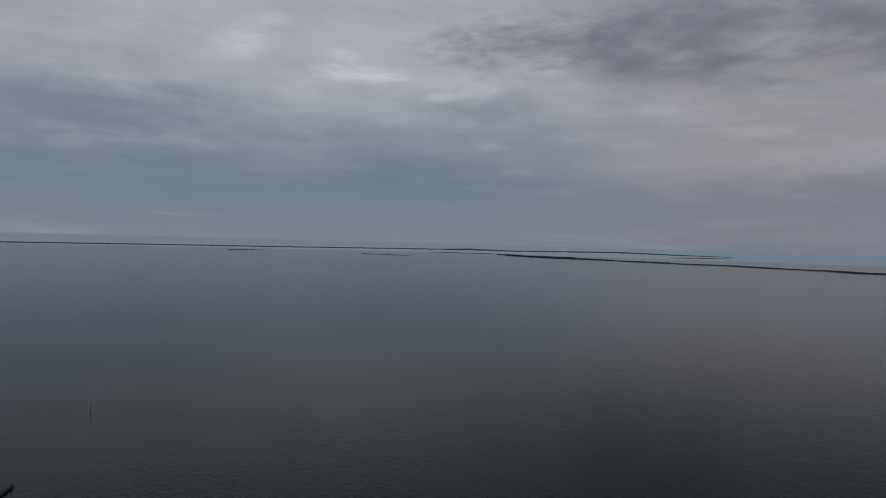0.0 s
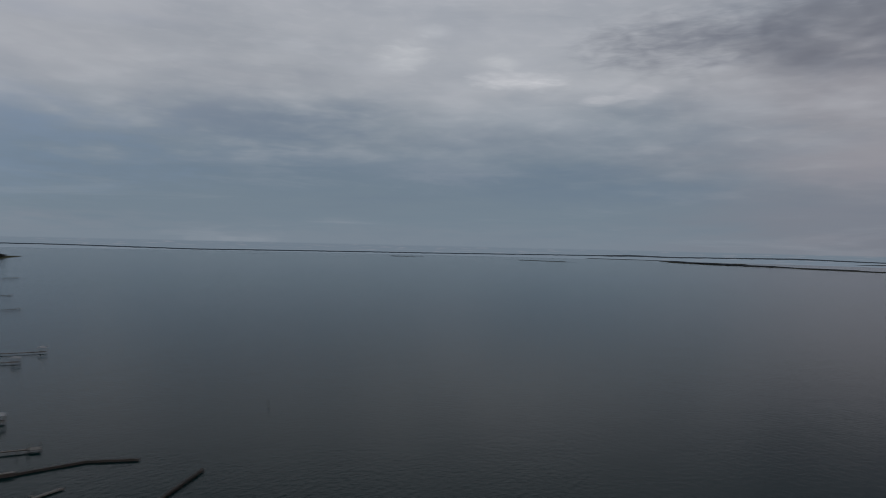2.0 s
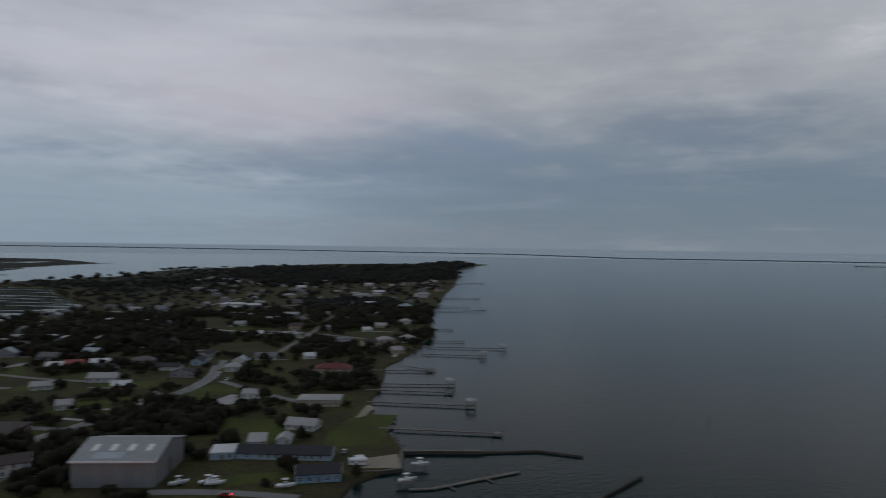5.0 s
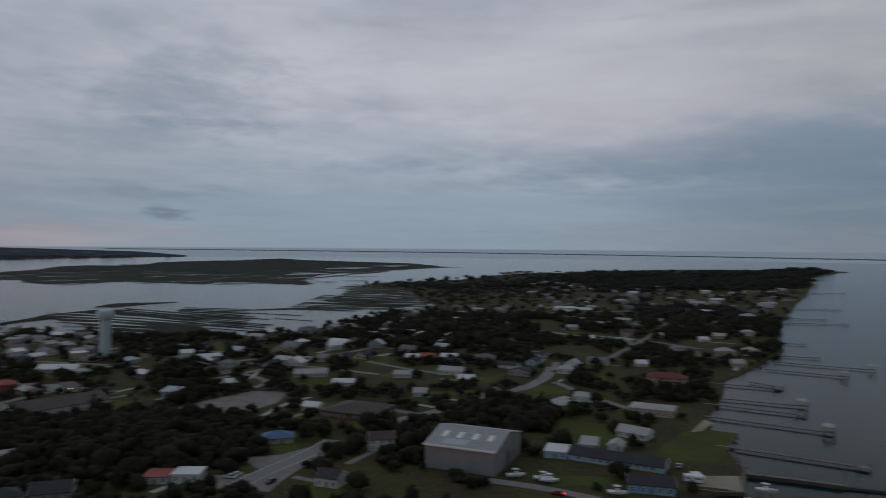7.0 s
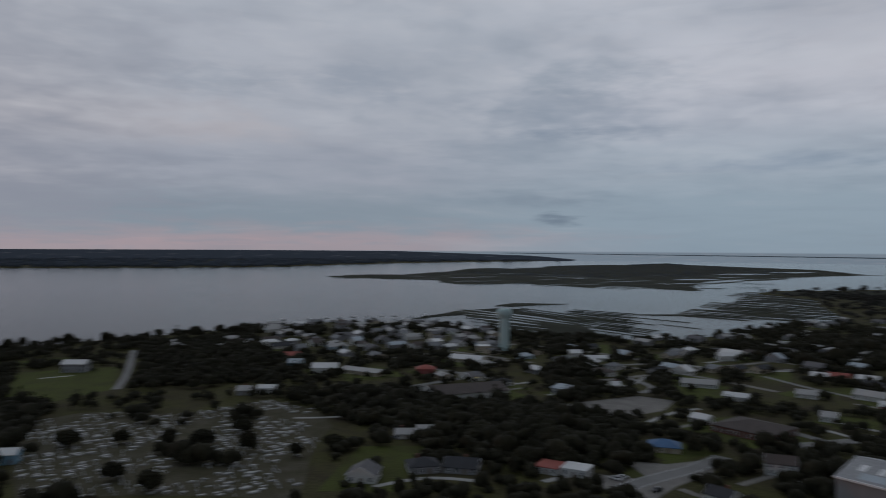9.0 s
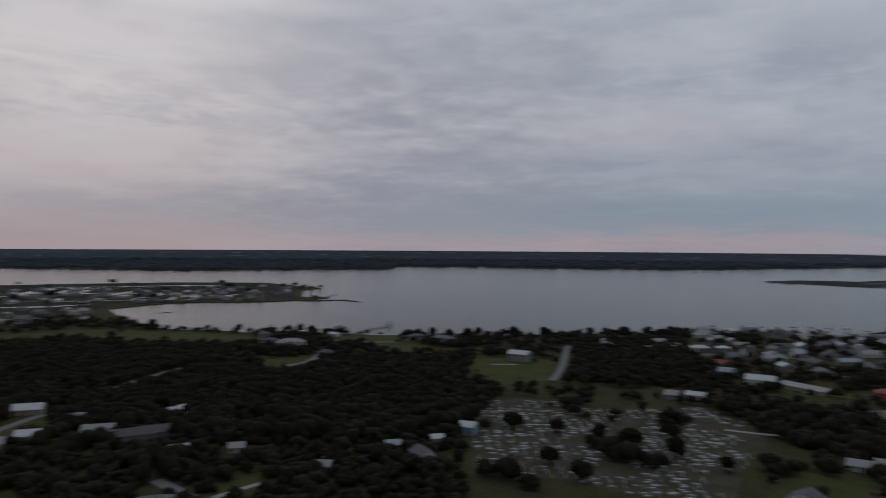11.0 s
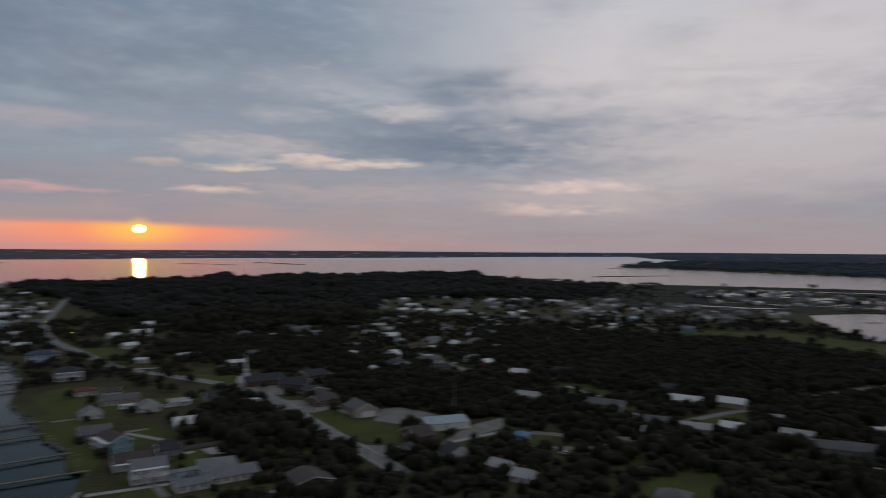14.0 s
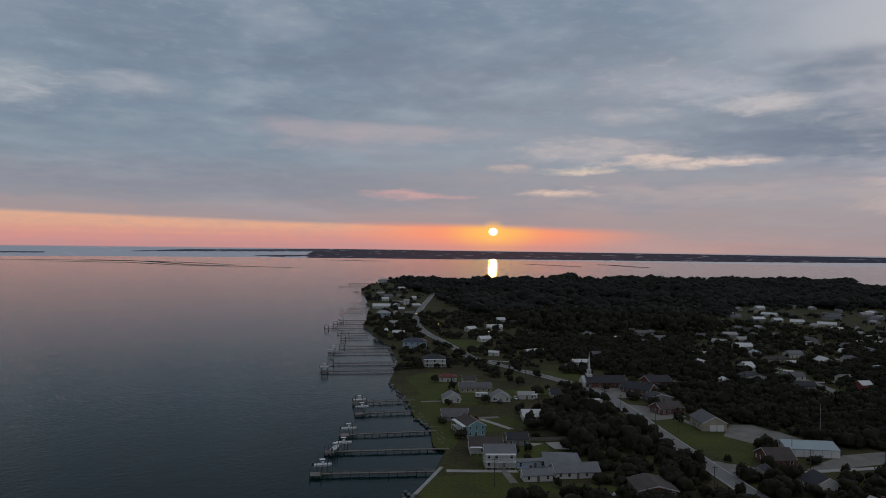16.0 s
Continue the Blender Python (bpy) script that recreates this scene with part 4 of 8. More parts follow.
lawn([(145.1, 671), (139.9, 659), (140.3, 705), (144.7, 704)])
lawn([(180.4, 434), (175.3, 429), (176.1, 452), (179.9, 454)])
lawn([(169.5, 366), (165.5, 388), (165.5, 410), (169.1, 397)])
lawn([(189.3, 478), (186.3, 477), (186.5, 519), (189.3, 523)])
lawn([(151.8, 572), (146.8, 571), (146.2, 520), (150.6, 508)])
lawn([(154.6, 272), (150.6, 280), (150.1, 267), (153.7, 257)])
lawn([(183.6, 340), (180.3, 333), (180.3, 315), (183.6, 321)])
lawn([(219.0, 415), (215.8, 424), (215.3, 387), (217.1, 355), (218.3, 361)])
lawn([(216.9, 339), (215.3, 368), (213.9, 340), (215.3, 302), (216.6, 310)])
lawn([(212.6, 435), (207.2, 442), (206.3, 427), (212.6, 400)])
lawn([(217.1, 268), (209.4, 276), (209.8, 265), (201.4, 269), (201.9, 259), (218.0, 248)])
lawn([(213.0, 357), (210.8, 371), (209.0, 344), (212.6, 335)])
lawn([(204.1, 311), (201.1, 316), (200.6, 307), (203.6, 299)])
lawn([(216.3, 671), (213.6, 667), (213.1, 586), (215.4, 599)])
lawn([(190.8, 591), (188.9, 574), (189.3, 523), (191.1, 536)])
lawn([(196.9, 384), (192.2, 357), (192.6, 314), (196.1, 336)])


def gravel_yard(corners):
    patch("ground_gravel", corners, 1.08, GRAVEL, "pale gravel and worn asphalt yard", "yard", amp=0.8)


gravel_yard([(194.1, 383), (192.6, 388), (191.0, 380), (188.5, 364), (190.0, 354), (192.6, 350), (194.5, 358)])
gravel_yard([(189.0, 318), (186.7, 349), (184.1, 366), (184.1, 345), (187.1, 325)])
gravel_yard([(204.1, 456), (202.2, 457), (200.3, 432), (202.8, 426)])
gravel_yard([(201.5, 412), (199.2, 409), (197.1, 392), (199.4, 378), (201.1, 386)])
gravel_yard([(196.7, 314), (194.9, 314), (191.8, 312), (192.2, 303), (194.1, 294)])
gravel_yard([(93.5, 401), (87.9, 435), (85.1, 428), (85.9, 400), (89.0, 376), (92.8, 386)])
gravel_yard([(89.0, 302), (85.8, 301), (82.1, 316), (82.6, 293), (85.0, 275), (86.6, 257), (92.4, 267), (91.7, 281), (87.0, 278)])
for corners in [
    [(53.4, 287), (50.1, 294), (49.9, 276), (53.6, 276)],
    [(53.6, 355), (52.6, 384), (52.1, 378), (52.8, 359)],
]:
    patch("ground_sand", corners, 1.06, SAND, "pale sandy edge of the shore", "sand", amp=0.8)
for corners in [
    [(207.8, 321), (206.0, 325), (205.8, 312), (207.1, 312)],
    [(209.6, 319), (208.0, 319), (208.7, 315)],
    [(64.6, 404), (63.2, 420), (61.4, 410), (61.4, 397), (63.9, 394)],
]:
    patch("ground_slab", corners, 1.1, CONCRETE, "bright concrete yard beside a house", "yard", amp=0.3)
CEMETERY = [(134.6, 401), (129.9, 415), (123.0, 390), (116.8, 415), (113.3, 385), (112.2, 350), (113.3, 314), (114.6, 249), (134.2, 283)]
GRAVES = patch("ground_cemetery", CEMETERY, 1.03, GRAVE_EARTH, "rough grass of the cemetery", "cemetery", clear=False)

ROADS = []


def road(points, width, material=ROAD, z=1.12, name="road", label="worn grey asphalt road through the village"):
    """A road with a soft, slightly wandering edge; its middle line is kept free of trees."""
    pts = []
    for (b0, d0), (b1, d1) in zip(points, points[1:]):
        p, q = plan(b0, d0), plan(b1, d1)
        k = max(2, int((q - p).length / 6))
        pts += [p.lerp(q, j / k) for j in range(k)]
    pts.append(plan(*points[-1]))
    for _ in range(14):  # ease the bends
        pts = [pts[0]] + [(pts[i - 1] + pts[i] * 2 + pts[i + 1]) / 4 for i in range(1, len(pts) - 1)] + [pts[-1]]
    verts, faces = [], []
    for i, p in enumerate(pts):
        t = (pts[min(i + 1, len(pts) - 1)] - pts[max(i - 1, 0)]).normalized()
        n = Vector((t.y, -t.x, 0))
        w = width * (0.5 + 0.04 * noise.noise(p * 0.2))
        for s, h in ((-w - 0.3, z - 0.25), (-w, z), (0, z + 0.05), (w, z), (w + 0.3, z - 0.25)):
            verts.append(p + n * s + Vector((0, 0, h)))
        ROADS.append((p.x, p.y, w))
    for i in range(len(pts) - 1):
        faces += [(i * 5 + j, i * 5 + j + 1, i * 5 + j + 6, i * 5 + j + 5) for j in range(4)]
    me = bpy.data.meshes.new(name)
    me.from_pydata(verts, [], [f[::-1] for f in faces])
    me.materials.append(material)
    ob = tagged(new(name, me), label, "road", kind="structure")
    if width > 6:
        for s in (-width / 2 + 0.5, width / 2 - 0.5):
            vs = []
            for i, p in enumerate(pts):
                t = (pts[min(i + 1, len(pts) - 1)] - pts[max(i - 1, 0)]).normalized()
                n = Vector((t.y, -t.x, 0))
                vs += [p + n * (s - 0.09) + Vector((0, 0, z + 0.03)), p + n * (s + 0.09) + Vector((0, 0, z + 0.03))]
            me = bpy.data.meshes.new("edge_line")
            me.from_pydata(vs, [], [(2 * i, 2 * i + 2, 2 * i + 3, 2 * i + 1) for i in range(len(pts) - 1)])
            me.materials.append(TRIM)
            line = new("edge_line", me)
            line.parent = ob
    return ob


road([(192.0, 273), (194.4, 295), (197.0, 324), (200.2, 372), (202.2, 416), (203.9, 445), (206.8, 477), (209.7, 505)], 8.5)
road([(213.8, 561), (216.7, 679), (217.7, 727), (218.2, 796), (218.4, 851), (217.9, 1008), (217.0, 1283), (216.0, 1608)], 8)
road([(209.7, 505), (211.6, 528), (213.8, 561)], 7)
road([(78.5, 341), (76.1, 358), (72.5, 376), (69.8, 408), (67.1, 427), (64.9, 464), (64.3, 496), (64.2, 519)], 7)
road([(63.9, 461), (61.7, 430), (59.9, 408), (58.1, 395)], 5)
road([(89.4, 263), (87.4, 279), (86.2, 285), (84.2, 291), (82.6, 308), (81.7, 320)], 8)
road([(73.9, 362), (76.4, 374), (77.9, 381)], 5)
road([(99.8, 485), (103.4, 463), (107.0, 436)], 5)
road([(105.2, 522), (102.5, 499), (98.8, 472)], 5)
road([(127.9, 473), (127.2, 521), (126.7, 646)], 5)
road([(89.8, 544), (87.4, 558), (84.9, 580)], 4.5)
road([(84.9, 566), (80.6, 536), (77.1, 574)], 4.5)
road([(88.6, 494), (85.7, 458), (87.8, 445)], 4.5)
road([(78.9, 534), (75.3, 495), (72.6, 483), (69.9, 463)], 4)
road([(64.0, 955), (60.9, 974), (58.2, 995), (56.9, 1080)], 5)
road([(159.1, 485), (157.3, 522), (155.5, 550)], 5)
road([(170.0, 381), (168.2, 401), (165.9, 418), (165.0, 428)], 5)
road([(158.6, 284), (156.3, 262), (154.5, 249)], 5)
road([(192.8, 584), (190.4, 560), (188.6, 536), (186.6, 492)], 5)
road([(148.9, 525), (147.2, 548), (146.0, 611)], 5)
road([(69.8, 265), (65.2, 262), (61.6, 253), (58.0, 246)], 5)
road([(66.6, 432), (64.6, 467), (64.0, 508), (63.8, 541)], 5)
road([(58.4, 981), (57.0, 1063), (56.4, 1155)], 5)

for line in ([(92.0, 470), (86, 520), (79, 600), (74, 690), (70, 800)], [(62, 560), (66, 600), (72, 640)], [(98, 560), (104, 610), (109, 690), (112, 780)], [(96, 640), (90, 600), (85, 566)], [(60, 560), (57, 700), (55, 900), (53, 1100), (51.5, 1400)],
             [(104, 640), (99, 700)], [(108, 600), (102, 570), (96, 545)], [(70, 800), (66, 960), (62, 1150)], [(52, 640), (57, 690), (64, 720)], [(51, 820), (55, 850), (60, 880), (65, 900)], [(78, 480), (84, 520), (90, 545)]):
    road(line, 5, GRAVEL, 1.11, "lane", "pale narrow lane between the plots")


road([(161.8, 469), (159.6, 507), (156.0, 549)], 5, GRAVEL)
road([(178.7, 423), (175.3, 402), (171.8, 372)], 4)
road([(145.7, 583), (147.6, 536), (149.3, 531)], 4.5, CONCRETE)
road([(189.3, 537), (187.5, 516), (186.3, 487)], 4.5)
road([(171.4, 774), (174.4, 851), (178.3, 789)], 4.5)
road([(182.0, 338), (178.7, 336), (176.1, 334), (173.9, 337)], 6, GRAVEL)
road([(181.2, 312), (177.8, 316), (174.4, 321)], 5, GRAVEL)


def driveway(line):
    road(line, 2.6, CONCRETE, 1.16, "driveway", "pale concrete driveway between lawns")


driveway([(108.8, 259), (105.2, 271), (103.8, 274), (102.4, 266), (100.2, 265)])
driveway([(110.8, 450), (107.5, 436)])
driveway([(215.7, 276), (213.0, 276), (210.0, 278)])
driveway([(213.0, 360), (211.7, 352), (210.5, 342)])
driveway([(204.3, 359), (201.7, 358), (200.2, 367)])
driveway([(115.0, 369), (111.9, 360), (109.7, 371)])
driveway([(179.1, 456), (176.6, 428)])
driveway([(178.7, 419), (176.1, 407), (173.5, 380)])
driveway([(154.6, 258), (152.8, 264), (150.8, 270)])
driveway([(145.6, 670), (143.7, 655), (140.7, 655)])
driveway([(132.8, 533), (130.7, 535)])
driveway([(76.1, 396), (73.4, 381)])
driveway([(87.1, 371), (85.1, 406), (83.4, 412)])
driveway([(213.5, 547), (210.8, 545)])
driveway([(200.7, 572), (197.8, 602)])
driveway([(193.0, 522), (190.0, 533)])
driveway([(188.5, 317), (184.1, 339)])
driveway([(85.5, 573), (82.2, 549), (79.6, 549), (77.0, 567)])
driveway([(92.6, 480), (88.7, 453), (87.4, 501)])
driveway([(177.9, 817), (174.4, 838), (170.9, 865)])
driveway([(173.6, 768), (170.9, 733)])
driveway([(63.6, 689), (60.8, 717), (57.8, 697)])
driveway([(67.2, 774), (64.0, 727), (58.1, 672)])
# ---------------------------------------------------------------- marsh, ponds and spits
sheet("ground_low_land", ragged([(172, 985), (164, 1020), (162.3, 1092), (158.9, 1162), (153, 1174), (147.6, 1212), (148.6, 1270), (148.6, 1440), (147.4, 1520), (149.4, 1622), (151.7, 1745), (157.5, 1797), (166.4, 1780), (175, 1765), (180, 1560), (178, 1260)], 18.0, 4.0, 17.0), 1.04, MARSH, "dark low marshy land of the canal village", "marsh", skirt=1.0, under=0.3)
sheet("ground_low_land", ragged([(78.6, 1545), (77.4, 1640), (73.8, 1700), (70.4, 1835), (65.8, 2270), (60, 2250), (63, 1700), (66, 1420), (70, 1230), (71.8, 1300), (74, 1440)], 18.0, 5.0, 27.0), 1.05, MARSH, "brown marsh along the island's quiet shore", "marsh", skirt=1.0, under=0.3)
marsh_top = 0.6
for corners in ([(102.5, 965), (98.9, 1035), (95.3, 957), (90.9, 764), (90.0, 684), (98.0, 642), (99.8, 687), (98.0, 787), (99.3, 832)],
                [(105.7, 871), (102.5, 974), (98.9, 1035), (96.2, 1024), (98.9, 980), (102.5, 925)],
                [(99.0, 1086), (97.5, 1135), (93.5, 1140), (97.5, 1069)]):
    marsh_top = marsh_top - 0.05
    sheet("ground_marsh", ragged(corners, 15.0, 7.0, 12.0), marsh_top, MARSH, "low brown salt marsh beside the harbour", "marsh", skirt=1.0, under=0.9)


def marsh_strip(line, width, many, seed):
    """Strips of marsh grass side by side, with channels between them."""
    for k in range(-many, many + 1):
        side = [(b + 0.22 * k, d - (15 + (seed * 5 + k * 3) % 7) * k * d / 900) for b, d in line]
        sheet("ground_marsh_strip", ribbon(side, width * (1.0, 0.55, 0.8, 0.45)[k % 4], 20.0 + seed + 40 * k), 0.45 - 0.02 * k - 0.003 * seed, MARSH, "narrow strip of marsh grass between channels", "marsh", skirt=0.8, under=0.8)


marsh_strip([(97.7, 983), (93.5, 894), (89.1, 787)], 14, 3, 0)
marsh_strip([(93.1, 1018), (88.3, 972), (83.3, 911)], 14, 1, 1)
marsh_strip([(93.5, 964), (88.7, 894), (83.7, 831)], 14, 2, 2)
marsh_strip([(93.1, 911), (88.3, 831), (83.7, 776)], 14, 3, 3)
marsh_strip([(90.9, 820), (87.0, 770), (82.9, 741)], 14, 2, 4)
marsh_strip([(83.0, 1205), (79.9, 1145), (74.0, 1124), (71.5, 1130)], 20, 2, 5)
marsh_strip([(82.4, 1115), (77.9, 1068), (74.0, 1055), (71.0, 1060)], 19, 2, 6)
marsh_strip([(82.6, 1165), (78.5, 1105), (74.0, 1090)], 9, 0, 7)
marsh_strip([(80.7, 1321), (77.5, 1309), (72.1, 1189)], 32, 2, 8)
marsh_strip([(81.2, 1260), (77.6, 1225), (72.5, 1150)], 19, 2, 9)
marsh_strip([(84.5, 1060), (81.1, 1033), (75.9, 1003), (73.5, 990)], 19, 2, 10)
marsh_strip([(80.6, 1420), (77.6, 1400), (72.8, 1300)], 40, 2, 11)
marsh_strip([(80.9, 1509), (77.9, 1506), (74.0, 1448)], 48, 2, 12)
marsh_strip([(88.4, 976), (84.5, 995), (79.9, 956), (76, 940)], 20, 0, 13)
marsh_strip([(91.1, 919), (86.7, 856), (82.0, 822)], 12, 0, 14)
marsh_strip([(88.4, 943), (84.1, 895), (80.7, 846)], 14, 0, 15)
marsh_strip([(92.9, 978), (88.4, 928), (84.9, 838)], 12, 0, 16)
marsh_strip([(92.5, 814), (88.4, 779), (84.9, 730)], 14, 0, 17)
marsh_strip([(86.2, 865), (83.2, 833), (80.0, 850)], 12, 0, 18)
marsh_strip([(83.8, 1005), (79.5, 975), (75.5, 960)], 10, 0, 19)
marsh_strip([(88.5, 1657), (85.8, 1609), (83.5, 1565)], 22, 0, 20)
marsh_strip([(86.7, 1698), (82.0, 1698), (79.1, 1685)], 26, 0, 21)
marsh_strip([(99.0, 1071), (98.1, 1116), (96.1, 1143), (93.1, 1151)], 16, 0, 22)
marsh_strip([(149.5, 1190), (147.2, 1180), (144.5, 1184), (143.3, 1148), (141.7, 1174)], 30, 0, 23)
marsh_strip([(149.5, 1560), (146.4, 1526), (143.9, 1439)], 44, 0, 24)
marsh_strip([(158.2, 1004), (157.3, 1015), (155.1, 996)], 20, 0, 25)
marsh_strip([(154.7, 1150), (150.3, 1128)], 12, 0, 26)
marsh_strip([(146.2, 1240), (145.2, 1330), (145.6, 1440)], 14, 0, 27)
for i, line in enumerate(([(103.5, 1850), (100.5, 1690)], [(96, 1745), (93, 1640)], [(90.5, 1650), (86, 1590)], [(82.5, 1950), (79.5, 2150)], [(80.5, 2150), (76.5, 2450)], [(112, 2080), (108, 1990)], [(85.5, 1780), (81.5, 1830)], [(84, 1900), (80.2, 2020)])):
    marsh_strip(line, 34 + 4 * i, 1, 40 + i)
marsh_strip([(75.0, 2700), (72.4, 2860), (70.6, 2960)], 26, 0, 28)
WATER = bpy.data.materials["sound_water"]
POND_COUNT = [0]


def pond(line, width, top=1.15):
    """Still water in low land, along a line of points."""
    POND_COUNT[0] += 1
    o = ribbon(line, width, 60.0 + POND_COUNT[0])
    CLEAR.append(o)
    sheet("water_pond", o, top + 0.0007 * POND_COUNT[0], WATER, "still pond or canal in the low land", "pond", skirt=0.2, under=0.3)


for line, width in (([(102.5, 2076), (98.4, 2131)], 46), ([(95.6, 1992), (92.5, 2052)], 40), ([(90.2, 1929), (85.8, 1975)], 44), ([(85.4, 2091), (80.7, 2204)], 60), ([(92.9, 1728), (88.5, 1790)], 34), ([(82.0, 2634), (77.5, 2809)], 70),
                    ([(85.0, 1887), (80.7, 1977)], 46), ([(97.9, 2016), (95.6, 2067)], 34), ([(78.7, 2989), (74.8, 3038)], 80)):
    pond(line, width * 2.4, 0.78)
pond([(171.4, 1031), (166.4, 1019), (162.8, 986)], 27)
pond([(169.1, 1069), (163.7, 1081)], 23)
pond([(166.4, 933), (161.9, 921)], 29)
pond([(163.0, 849), (160.5, 838), (157.8, 825)], 43)
pond([(173.5, 1000), (169.5, 975), (166.9, 960)], 23)
pond([(182.0, 1777), (177.9, 1729), (174.5, 1745), (170.9, 1769)], 90)
pond([(186.0, 1955), (183.6, 1935)], 180)
pond([(186.9, 1858), (184.3, 1990)], 126)
pond([(168.2, 1392), (164.4, 1697)], 47)
pond([(166.9, 1341), (162.3, 1678)], 43)
pond([(165.5, 1359), (161.4, 1632)], 43)
pond([(162.9, 1290), (159.6, 1560)], 40)
pond([(160.2, 1250), (157.0, 1500)], 40)
pond([(157.6, 1240), (154.6, 1450)], 36)
pond([(154.6, 1230), (151.8, 1420)], 36)
pond([(151.8, 1240), (149.4, 1400)], 32)
pond([(172, 1180), (166, 1150), (160, 1185)], 29)
pond([(170, 1480), (164, 1440), (154, 1380)], 32)
pond([(168, 1260), (160, 1240), (152, 1215)], 27)
pond([(166, 1640), (158, 1660), (151.5, 1640)], 47)
pond([(169.1, 969), (165.5, 1032)], 25)
# winding creeks through the salt marsh
rng = random.Random(21)
for i in range(46):
    b = rng.uniform(80, 107)
    d = rng.uniform(1680, 2500)
    span, tilt = rng.uniform(1.2, 4.0), rng.uniform(-70, 70)
    o = ribbon([(b, d), (b - span / 2, d + tilt * 0.3 + 20), (b - span, d + tilt)], rng.uniform(35, 105) * d / 1800, 140.0 + i)
    sheet("water_creek", o, 0.80 + 0.0012 * i, WATER, "narrow creek winding through the salt marsh", "creek", skirt=0.2, under=0.3)
for i in range(9):
    s = i / 8
    o = ribbon([(102 - 2 * s, 1020 - 330 * s), (96 - 2 * s, 910 - 270 * s), (90 - 2 * s, 800 - 150 * s)], 20, 200.0 + i)
    sheet("water_creek", o, 0.63 + 0.0012 * i, WATER, "straight ditch cut through the salt marsh", "creek", skirt=0.2, under=0.2)
BARE = [
    ([(249, 4050), (244, 3905), (239.2, 3717), (236, 3152), (232.3, 2942), (227.2, 2777)], 40), ([(246, 3700), (240, 3450), (236.5, 3050), (232, 2860)], 26), ([(243, 4050), (238, 3640), (235, 3400), (232, 3050)], 34),
    ([(209.6, 3846), (204.7, 3433)], 60), ([(203.8, 4018), (199.6, 3461)], 80), ([(177.1, 2259), (170.1, 2481)], 60), ([(175.8, 3254), (172.7, 3615)], 90), ([(226, 4300), (220, 4100)], 50),
]
for i, (line, width) in enumerate(BARE):
    sheet("ground_shoal", ribbon(line, width, 80.0 + i), 0.6, MARSH, "dark low shoal in the shallow water", "shoal", skirt=3.0, under=1.2)

# ---------------------------------------------------------------- houses
FOOT = []  # x, y, radius of what stands on the ground
window_bm = bmesh.new()
box(window_bm, -0.5, 0.5, -0.05, 0.05, -0.7, 0.7)
PANE_MESH = bpy.data.meshes.new("pane")
window_bm.to_mesh(PANE_MESH)
window_bm.free()
PANE_MESH.materials.append(PANE)
frame_bm = bmesh.new()
for x0, x1, z0, z1 in ((-0.62, -0.5, -0.82, 0.82), (0.5, 0.62, -0.82, 0.82), (-0.5, 0.5, 0.7, 0.82), (-0.5, 0.5, -0.82, -0.7), (-0.5, 0.5, -0.04, 0.04)):
    box(frame_bm, x0, x1, -0.08, 0.08, z0, z1)
FRAME_MESH = bpy.data.meshes.new("window_frame")
frame_bm.to_mesh(FRAME_MESH)
frame_bm.free()
FRAME_MESH.materials.append(TRIM)
door_bm = bmesh.new()
box(door_bm, -0.5, 0.5, -0.06, 0.06, 0, 2.05)
DOOR_MESH = bpy.data.meshes.new("door")
door_bm.to_mesh(DOOR_MESH)
door_bm.free()
DOOR_MESH.materials.append(DOORS)
gate_bm = bmesh.new()
box(gate_bm, -1.6, 1.6, -0.07, 0.07, 0, 3.0)
for z in (0.6, 1.2, 1.8, 2.4):
    box(gate_bm, -1.6, 1.6, -0.1, -0.075, z - 0.03, z + 0.03)
GATE_MESH = bpy.data.meshes.new("roller_door")
gate_bm.to_mesh(GATE_MESH)
gate_bm.free()
GATE_MESH.materials.append(TRIM)


def prism(bm, section, x0, x1):
    """A section in y and z, drawn out along x."""
    a = [bm.verts.new((x0, y, z)) for y, z in section]
    b = [bm.verts.new((x1, y, z)) for y, z in section]
    n = len(a)
    bm.faces.new(a[::-1])
    bm.faces.new(b)
    for i in range(n):
        bm.faces.new((a[i], a[(i + 1) % n], b[(i + 1) % n], b[i]))
    bmesh.ops.recalc_face_normals(bm, faces=bm.faces)


SHAPES = {"g": "gable", "x": "gable", "h": "hip", "f": "flat", "s": "sloping"}


